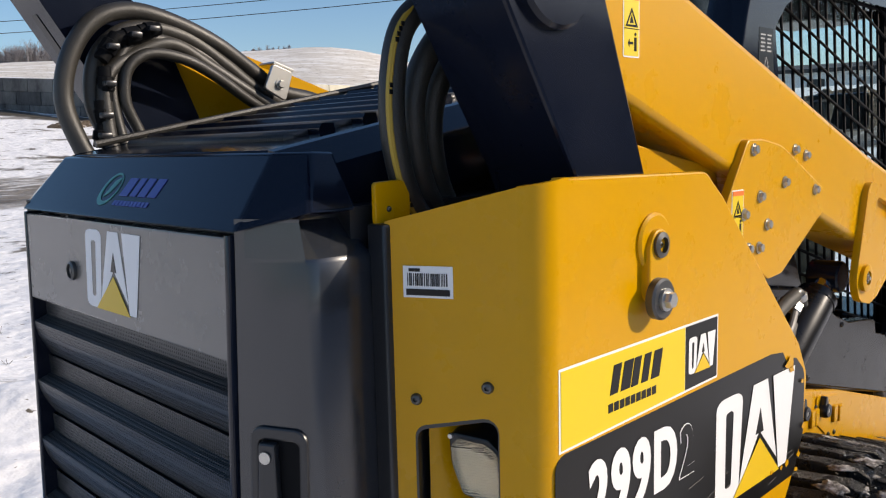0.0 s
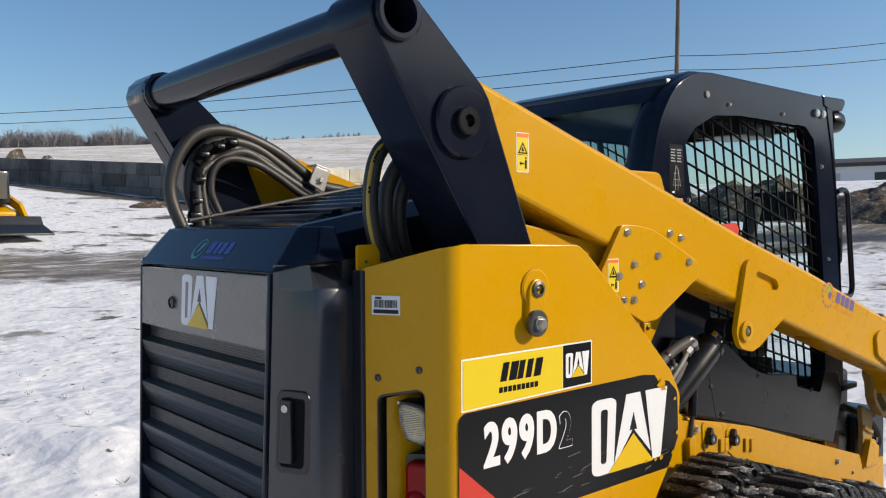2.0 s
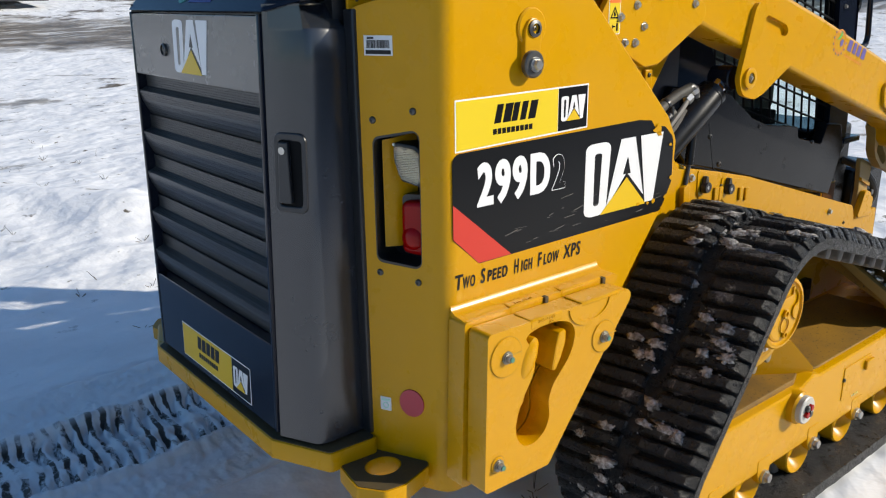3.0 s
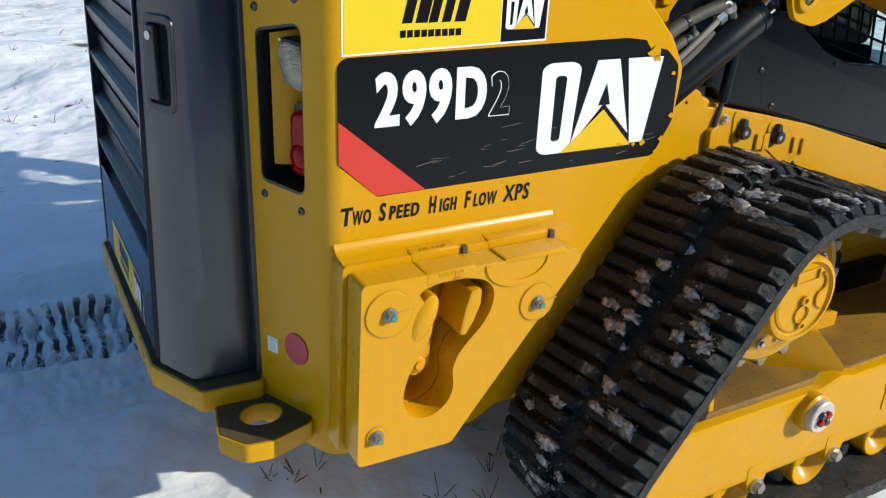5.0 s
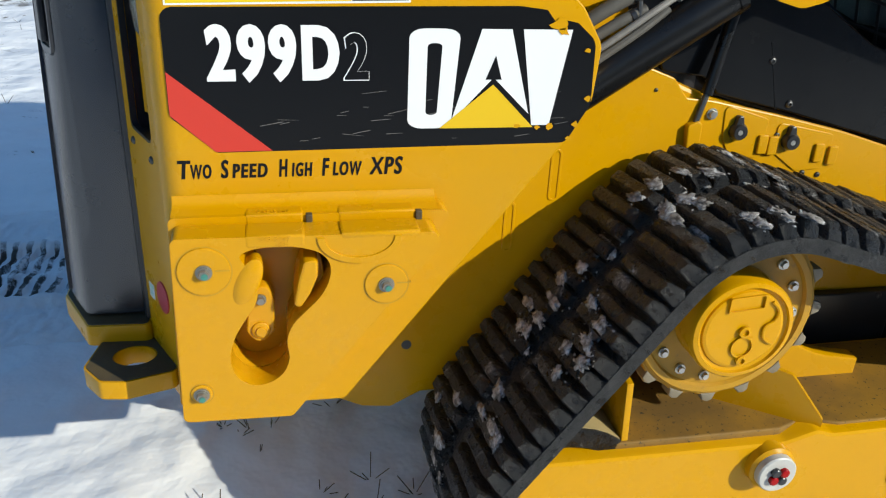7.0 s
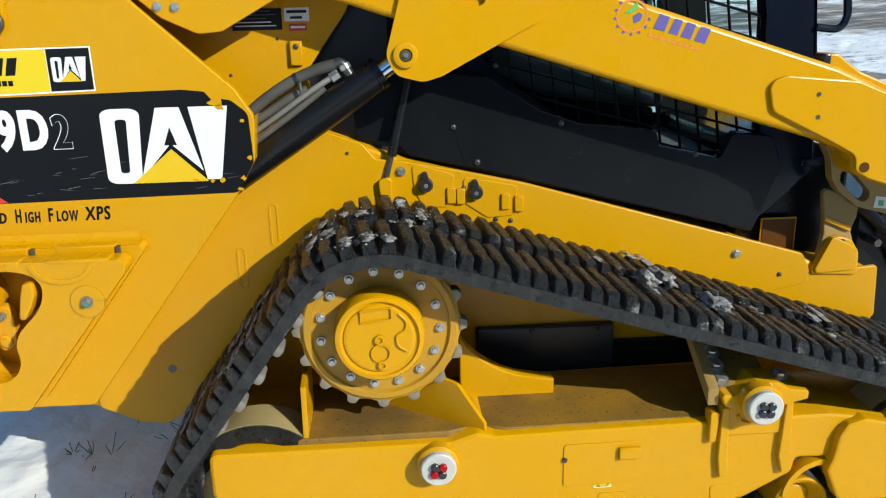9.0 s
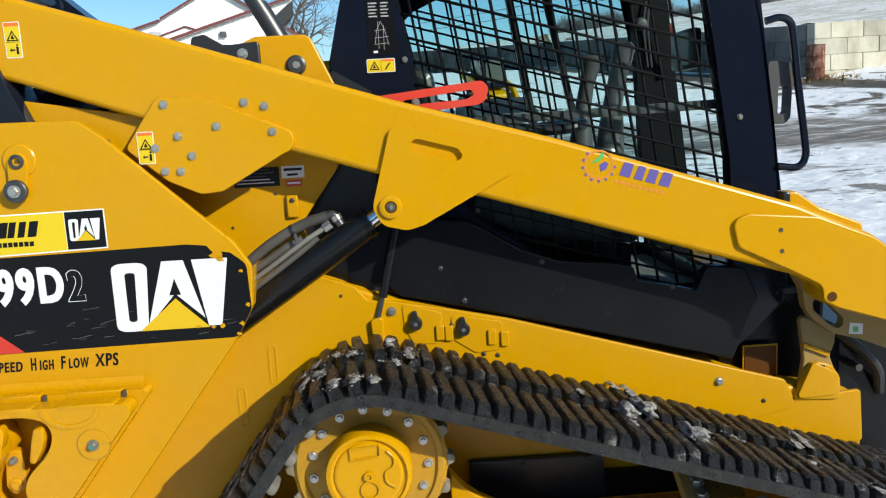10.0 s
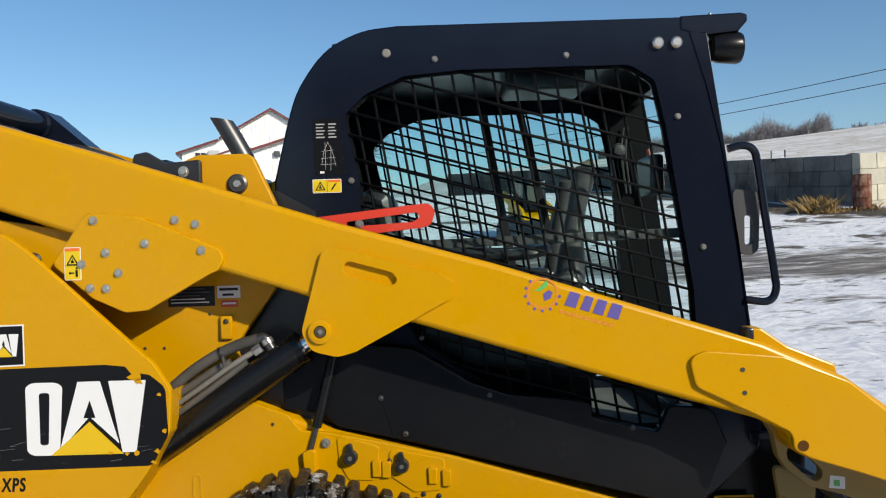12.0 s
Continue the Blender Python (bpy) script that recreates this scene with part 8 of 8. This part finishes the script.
mound("dirt_mound", 20.5, 34, 3.6, 4.2, 1.15, E1, "brown heap of soil and rubble dusted with snow", 3)
mound("dirt_mound", 28.5, 35, 3.4, 4.0, 1.35, E1, "brown heap of soil and rubble dusted with snow", 13)
mound("dirt_mound", 36.5, 37, 3.6, 3.6, 1.2, E1, "brown heap of soil and rubble dusted with snow", 17)
mound("dirt_mound", 69.5, 38, 1.6, 1.0, 0.45, E1, "low brown heap of soil at the wall's foot", 5)
mound("brush_heap", 77.0, 56, 3.4, 1.2, 2.3, E1, "dark heap of soil and brush behind the wall", 7)
mound("dirt_mound", 66.3, 34.0, 1.3, 0.6, 0.38, E2, "low heap of soil at the block wall's corner", 11)

# dead stalks at the wall's foot
STALK = material("dry_stalk", (0.42, 0.25, 0.08), 0.9)
link(STALK, ramp(STALK, noise_tex(STALK, 2.5, 5, 0.6), [(0.35, (0.10, 0.07, 0.035)), (0.6, (0.34, 0.21, 0.07))]), bsdf(STALK).inputs["Base Color"])
rng = random.Random(23)
sv, sf = [], []
for az, dist, wide, tall, count in ((65.7, 33.6, 0.26, 0.80, 240), (65.1, 33.4, 0.22, 0.45, 90), (64.2, 33.6, 0.25, 0.28, 50), (62.1, 33.8, 0.4, 0.30, 70), (67.6, 35.0, 0.9, 0.12, 60), (61.0, 33.0, 0.8, 0.16, 70)):
    gx, gy = polar(E2, az, dist)
    for k in range(count):
        p = Vector((gx + rng.gauss(0, wide), gy + rng.gauss(0, wide * 0.6), 0))
        p.z = ground_z(p.x, p.y) - 0.03
        d = Vector((rng.gauss(0, 0.35), rng.gauss(0, 0.35), rng.uniform(0.35, 1.0))) * tall
        w = Vector((rng.uniform(-1, 1), rng.uniform(-1, 1), 0)) * 0.022
        n = len(sv)
        sv.extend((p - w, p + w, p + d * 0.6 + w * 0.6, p + d + Vector((d.x, d.y, -0.1)) * 0.3))
        sf.extend(((n, n + 1, n + 2), (n, n + 2, n + 3)))
sm = bpy.data.meshes.new("dry_stalks")
sm.from_pydata(sv, [], sf)
sm.materials.append(STALK)
tagged(new("dry_stalks", sm), "tan dead grass and stalks at the wall's foot", "dry grass", kind="stuff")

# pale crate standing on the wall
crate = tagged(empty("crate", (15.57, 32.16, 4.52)), "white crate with dark end posts on the block wall", "crate")
for k in range(3):
    part("board", bx(-0.27, 0.27, 0.0, 0.30, 0.05 + 0.11 * k, 0.15 + 0.11 * k, 0.006), SNOW_CAP, crate)
for x in (-0.29, 0.25):
    part("post", bx(x, x + 0.05, -0.012, 0.31, -0.05, 0.39, 0.006), BLACK_SATIN, crate)
crate.rotation_euler = (0, 0, radians(-22))

# ---- second small loader, parked far off ----
second = tagged(empty("skid_loader"), "small yellow loader with a dark bucket parked on snow", "track loader")
sx, sy = polar(E1, 79.2, 29.0)
second.location = (sx, sy, ground_z(sx, sy))
part("body", plate(rounded([(-0.9, 0.35), (-0.95, 1.25), (-0.2, 1.35), (0.3, 0.95), (0.9, 0.75), (0.9, 0.35)], 0.08), -0.45, 0.45, bevel=0.03), YELLOW, second)
sc = part("cab", plate(rounded([(-0.55, 1.2), (-0.5, 2.02), (0.55, 2.06), (0.65, 0.95)], 0.08), -0.42, 0.42, bevel=0.03), BLACK, second, "black cab with dark windows")
part("window_pane", plate(rounded([(-0.35, 1.35), (-0.33, 1.9), (0.45, 1.92), (0.5, 1.2)], 0.06), -0.43, 0.43), material("dark_glass", (0.02, 0.025, 0.025), 0.08), sc)
part("windscreen", plate(rounded([(-0.32, 1.15), (-0.3, 1.92), (0.3, 1.92), (0.32, 1.15)], 0.05), 0.662, 0.60, yz), material("dark_windscreen", (0.03, 0.035, 0.035), 0.06), sc)
for y0, y1 in ((-0.92, -0.5), (0.5, 0.92)):
    part("track", plate(rounded([(-0.95, 0.05), (-0.95, 0.45), (-0.4, 0.85), (0.1, 0.8), (1.05, 0.45), (1.05, 0.02), (-0.7, 0.0)], 0.12), y0, y1, bevel=0.02), RUBBER, second)
for y0, y1 in ((-0.66, -0.55), (0.55, 0.66)):
    part("lift_arm", plate(rounded([(-1.0, 1.65), (-0.85, 1.75), (0.9, 1.0), (1.35, 0.45), (1.2, 0.35), (0.75, 0.8), (-0.95, 1.45)], 0.05), y0, y1, bevel=0.01), YELLOW, second)
part("bucket", plate(rounded([(1.2, 0.05), (1.15, 0.55), (1.35, 0.62), (1.5, 0.35), (2.1, 0.08), (2.1, 0.02)], 0.03), -0.98, 0.98, bevel=0.01), BLACK_SATIN, second, "dark steel bucket")
second.rotation_euler = (0, 0, radians(-74))

# ---- white barn with red trim ----
SIDING = material("white_metal_siding", (0.78, 0.78, 0.76), 0.55)
link(SIDING, ramp(SIDING, noise_tex(SIDING, 0.8, 6, 0.6), [(0.3, (0.68, 0.68, 0.67)), (0.7, (0.76, 0.76, 0.75))]), bsdf(SIDING).inputs["Base Color"])
TRIM = material("dark_red_trim", (0.11, 0.016, 0.018), 0.6)
ROOFM = material("barn_roof_metal", (0.45, 0.44, 0.42), 0.5)
DARK_FILL = material("dark_opening_and_shade", (0.02, 0.02, 0.022), 0.3)


def barn(mid_az, dist, line, depth, label, slant=0.0, foot=None):
    """A metal shed whose end wall faces the yard under a broken roof line: ribbed siding, roof sheets and trim boards."""
    cx, cy = polar((1.2, -2.78), mid_az, dist)
    zb = ground_z(cx, cy) - 0.3
    ob = tagged(empty("barn", (cx, cy, zb)), label, "barn")
    ob.rotation_euler = (0, 0, radians(mid_az - 90 + slant))
    part("wall", plate([(line[0][0], 0)] + line + (foot or [(line[-1][0], 0)]), 0.0, depth), SIDING, ob)
    rib = mesh_of("siding_rib", bx(-0.02, 0.02, -0.03, 0.0, 0, 1), SIDING)
    k = line[0][0] + 0.2
    right = foot[-1][0] if foot else line[-1][0]
    while k < right - 0.1:
        for (xa, za), (xb, zb_) in zip(line, line[1:]):
            if xa <= k < xb:
                shared("siding_rib", rib, Matrix.Translation((k, 0, 0)) @ Matrix.Diagonal((1, 1, za + (zb_ - za) * (k - xa) / (xb - xa) - 0.1, 1)), ob)
        k += 0.32
    for i, ((xa, za), (xb, zb_)) in enumerate(zip(line, line[1:])):
        if xb - xa < 0.3:
            continue
        k = (zb_ - za) / (xb - xa)
        if i == 0:
            xa, za = xa - 0.4, za - 0.4 * k
        if i == len(line) - 2 and not foot:
            xb, zb_ = xb + 0.4, zb_ + 0.4 * k
        ro = part("roof", plate([(xa, za + 0.02), (xb, zb_ + 0.02), (xb, zb_ + 0.16), (xa, za + 0.16)], -0.35, depth + 0.3), ROOFM, ob)
        part("trim_board", plate([(xa, za + 0.02), (xb, zb_ + 0.02), (xb, zb_ + 0.19), (xa, za + 0.19)], -0.40, -0.36), TRIM, ro, "dark red trim board")
    return ob


b1 = barn(101.67, 62, [(-6.4, 4.35), (-3.8, 5.20), (-3.75, 5.30), (0.0, 7.46), (6.0, 3.80)], 20, "white metal barn with dark red roof trim")
win = part("window", bx(-5.45, -4.75, -0.05, 0.0, 3.05, 4.4), DARK_FILL, b1)
part("mullion", bx(-5.12, -5.07, -0.07, -0.05, 3.05, 4.4), SIDING, win)
part("vent_box", bx(-4.55, -3.75, -0.35, 0.0, 3.75, 4.55, 0.04), material("grey_unit", (0.4, 0.4, 0.4), 0.5), b1, "grey box unit on the wall")
porch = part("porch", plate([(-4.9, 0), (-4.9, 3.65), (-2.07, 4.66), (-1.26, 4.40), (-1.26, 0)], -1.4, -0.02), SIDING, b1)
for (xa, za), (xb, zb_) in (((-5.2, 3.55), (-2.07, 4.66)), ((-2.07, 4.66), (-1.1, 4.34))):
    part("trim_board", plate([(xa, za), (xb, zb_), (xb, zb_ + 0.12), (xa, za + 0.12)], -1.5, -1.4), TRIM, porch, "dark red trim board")
b2 = barn(101.0, 52, [(-6.5, 1.81), (4.0, 5.17)], 8, "white metal shed with dark red trim and a side blackened for shade", 0.0, [(2.27, 3.72), (2.27, 0)])
# Side wall under the eave: its shade is painted on as near-black.
part("shaded_side", plate([(2.28, 0), (2.28, 3.70), (4.0, 5.12), (3.98, 4.19), (2.7, 3.15), (2.7, 0)], 0.02, 8.0), DARK_FILL, b2, "side wall and eave underside, blackened for shade")
part("wall_lamp", bx(-0.45, -0.05, -0.25, 0.0, 3.0, 3.35, 0.04), DARK_STEEL, b2)

# long low building far beyond the rubble heap
lx, ly = polar(E1, 21.0, 78)
low_shed = tagged(empty("long_shed", (lx, ly, ground_z(lx, ly) - 0.2)), "long low pale building with a dark flat roof", "shed")
low_shed.rotation_euler = (0, 0, radians(21.0 - 90))
part("wall", bx(-6.5, 6.5, 0, 8, 0, 2.95), SIDING, low_shed)
part("roof", plate([(-0.5, 2.75), (-0.5, 3.05), (4.0, 3.75), (8.5, 3.05), (8.5, 2.75)], -7.0, 7.0, yz), material("dark_roof_sheet", (0.05, 0.045, 0.045), 0.7), low_shed, "dark roof")
for k in range(3):
    part("door", bx(-5.5 + 4.0 * k, -4.1 + 4.0 * k, -0.06, 0.0, 0, 2.2), DARK_FILL if k % 2 else ROOFM, low_shed)

# ---- bare trees, tree line ----
BARK = material("grey_bark", (0.13, 0.105, 0.085), 0.9)
link(BARK, ramp(BARK, noise_tex(BARK, 4, 6, 0.7), [(0.3, (0.07, 0.056, 0.045)), (0.7, (0.17, 0.14, 0.115))]), bsdf(BARK).inputs["Base Color"])


def grow(segs, p, d, length, r, level, rng, levels):
    """Branches of a bare tree, as short tapering runs."""
    n = 4 if level < 2 else 3
    q, dd = p.copy(), d.copy()
    line, radii = [q.copy()], [r]
    for i in range(n):
        dd = (dd + Vector((rng.uniform(-1, 1), rng.uniform(-1, 1), rng.uniform(-0.3, 0.8))) * 0.16).normalized()
        q = q + dd * length / n
        line.append(q.copy())
        radii.append(r * (1 - 0.42 * (i + 1) / n))
        if level < levels and (i > 0 or level > 0):
            for _ in range(2 if level < 2 else rng.choice((1, 2))):
                side = dd.orthogonal().normalized()
                side.rotate(Matrix.Rotation(rng.uniform(0, 6.28), 3, dd))
                nd = (dd * rng.uniform(0.55, 0.9) + side * rng.uniform(0.5, 0.95)).normalized()
                grow(segs, q, nd, length * rng.uniform(0.5, 0.72), radii[-1] * rng.uniform(0.5, 0.68), level + 1, rng, levels)
    segs.append((line, radii, level))


def bare_tree(x, y, height, label, seed, levels=4):
    rng = random.Random(seed)
    segs = []
    z = ground_z(x, y) - 0.1
    grow(segs, Vector((x, y, z)), Vector((0, 0, 1)), height * 0.48, height * 0.028, 0, rng, levels)
    t = tagged(empty("tree", (x, y, z)), label, "tree")
    off = Matrix.Translation((-x, -y, -z))
    trunk, crown = bmesh.new(), bmesh.new()
    for line, radii, level in segs:
        pipe([off @ q for q in line], [max(v, 0.006) for v in radii], 8 if level == 0 else (5 if level < 3 else 3), trunk if level < 2 else crown)
    part("trunk", trunk, BARK, t)
    part("crown", crown, BARK, t, "leafless branches and twigs")
    return t


tx, ty = polar((1.2, -2.78), 96.1, 68)
bare_tree(tx, ty, 10.6, "tall bare tree beside the barn", 4, 4)


def far_wood(az0, az1, dist, height, count, seed):
    """A far wood of bare trees: stems with rounded fans of fine twigs in one mesh."""
    rng = random.Random(seed)
    vs, fs = [], []

    def sliver(p, d, w):
        s = Vector((-d.y, d.x, 0))
        s = (s.normalized() if s.length > 1e-4 else Vector((1, 0, 0))) * w
        k = len(vs)
        vs.extend((p - s, p + s, p + d))
        fs.append((k, k + 1, k + 2))

    for i in range(count):
        az = rng.uniform(az0, az1)
        x, y = polar((0, -2), az, dist * rng.uniform(0.95, 1.08))
        z = ground_z(x, y) - 0.3
        grove = 0.55 + 0.45 * max(0.0, noise.noise((az * 0.55, seed, 0)) + 0.45)
        h = height * rng.uniform(0.55, 1.0) * grove
        sliver(Vector((x - 0.06, y, z)), Vector((0, 0, h * 0.8)), 0.10)
        for j in range(46):
            a, up = rng.uniform(0, 6.28), rng.uniform(0.25, 1.0)
            rad = h * 0.30 * math.sqrt(max(0.0, 1 - (2 * up - 1.15) ** 2))
            p = Vector((x, y, z + h * up * 0.62))
            d = Vector((math.cos(a) * rad, math.sin(a) * rad, h * 0.36 * up * rng.uniform(0.5, 1.1)))
            sliver(p, d, 0.045)
            for q in range(2):
                sliver(p + d * rng.uniform(0.4, 0.9), Vector((rng.uniform(-1, 1), rng.uniform(-1, 1), rng.uniform(0.1, 1))) * h * 0.10, 0.025)
    me = bpy.data.meshes.new("tree_line")
    me.from_pydata(vs, [], fs)
    me.materials.append(HAZE)
    tagged(new("tree_line", me), "far line of bare trees on the hill, haze in their colour", "tree line", kind="stuff")


# Twig colour paled and greyed to carry the haze of distance.
HAZE = material("hazy_far_twigs", (0.235, 0.222, 0.235), 0.9)
far_wood(64.3, 79.0, 208, 7.4, 640, 31)
far_wood(56.0, 66.0, 212, 2.6, 260, 12)

# ---- utility pole and wires ----
WOODP = material("weathered_pole_wood", (0.14, 0.11, 0.09), 0.9)
link(WOODP, ramp(WOODP, noise_tex(WOODP, 6, 6, 0.7, (1, 1, 0.1)), [(0.3, (0.07, 0.055, 0.045)), (0.7, (0.18, 0.15, 0.12))]), bsdf(WOODP).inputs["Base Color"])
px, py = polar(E1, 34.1, 55)
pz = ground_z(px, py)
alone("utility_pole", pipe([(px, py, pz - 0.5), (px + 0.1, py - 0.1, pz + 8), (px + 0.25, py - 0.2, pz + 17)], [0.17, 0.15, 0.12], 12), WOODP, "tall weathered wooden utility pole", "utility pole")
qx, qy = polar(E1, 87, 100)
rx_, ry_ = polar(E1, 12, 80)
for za, zb, zc, label in ((11.9, 12.0, 17.2, "lower black overhead wire"), (12.8, 12.9, 18.6, "upper black overhead wire")):
    bm = bmesh.new()
    for (x0, y0, z0), (x1, y1, z1) in (((px, py, za), (qx, qy, zb)), ((px, py, za), (rx_, ry_, zc))):
        line = [(x0 + (x1 - x0) * t, y0 + (y1 - y0) * t, z0 + (z1 - z0) * t - 4 * 0.9 * t * (1 - t)) for t in [k / 20 for k in range(21)]]
        pipe(line, 0.028, 5, bm)
    alone("overhead_wire", bm, BLACK_SATIN, label, "wire", "overhead wires")

# ---- weeds and clods on the snow near the machine ----
WEED = material("dead_weed", (0.10, 0.075, 0.04), 0.9)
random.seed(14)
wb_ = bmesh.new()
for i in range(150):
    if i < 26:
        x, y = random.uniform(-0.1, 0.6), random.uniform(-0.6, 0.1)
    elif i < 40:
        x, y = random.uniform(-0.3, 1.2), random.uniform(-1.3, -0.95)
    else:
        x, y = random.uniform(-4, 1.5), random.uniform(0.9, 9)
    z = ground_z(x, y)
    for k in range(random.randint(2, 6)):
        a, l = random.uniform(0, 6.28), random.uniform(0.02, 0.07)
        d = Vector((math.cos(a) * 0.8, math.sin(a) * 0.8, random.uniform(0.1, 1.0))) * l
        pipe([(x, y, z - 0.01), (x + d.x, y + d.y, z + d.z)], 0.0016, 3, wb_)
tagged(part("dead_weeds", wb_, WEED, None), "sparse dead weed stalks poking through the snow", "weeds", kind="stuff")

# ---- unseen dark wall, added behind the camera to darken reflections in black paint ----
UNSEEN_WALL = material("dark_unseen_wall", (0.05, 0.045, 0.04), 0.8)
link(UNSEEN_WALL, ramp(UNSEEN_WALL, noise_tex(UNSEEN_WALL, 2.0, 6, 0.6, (1, 1, 0.2)), [(0.3, (0.03, 0.027, 0.024)), (0.7, (0.075, 0.068, 0.06))]), bsdf(UNSEEN_WALL).inputs["Base Color"])
alone("wall_3", bx(-0.5, 34, -10.4, -10.0, -0.5, 4.2, 0.02), UNSEEN_WALL, "unseen dark wall added behind the camera to darken reflections", "shed wall", kind="structure")
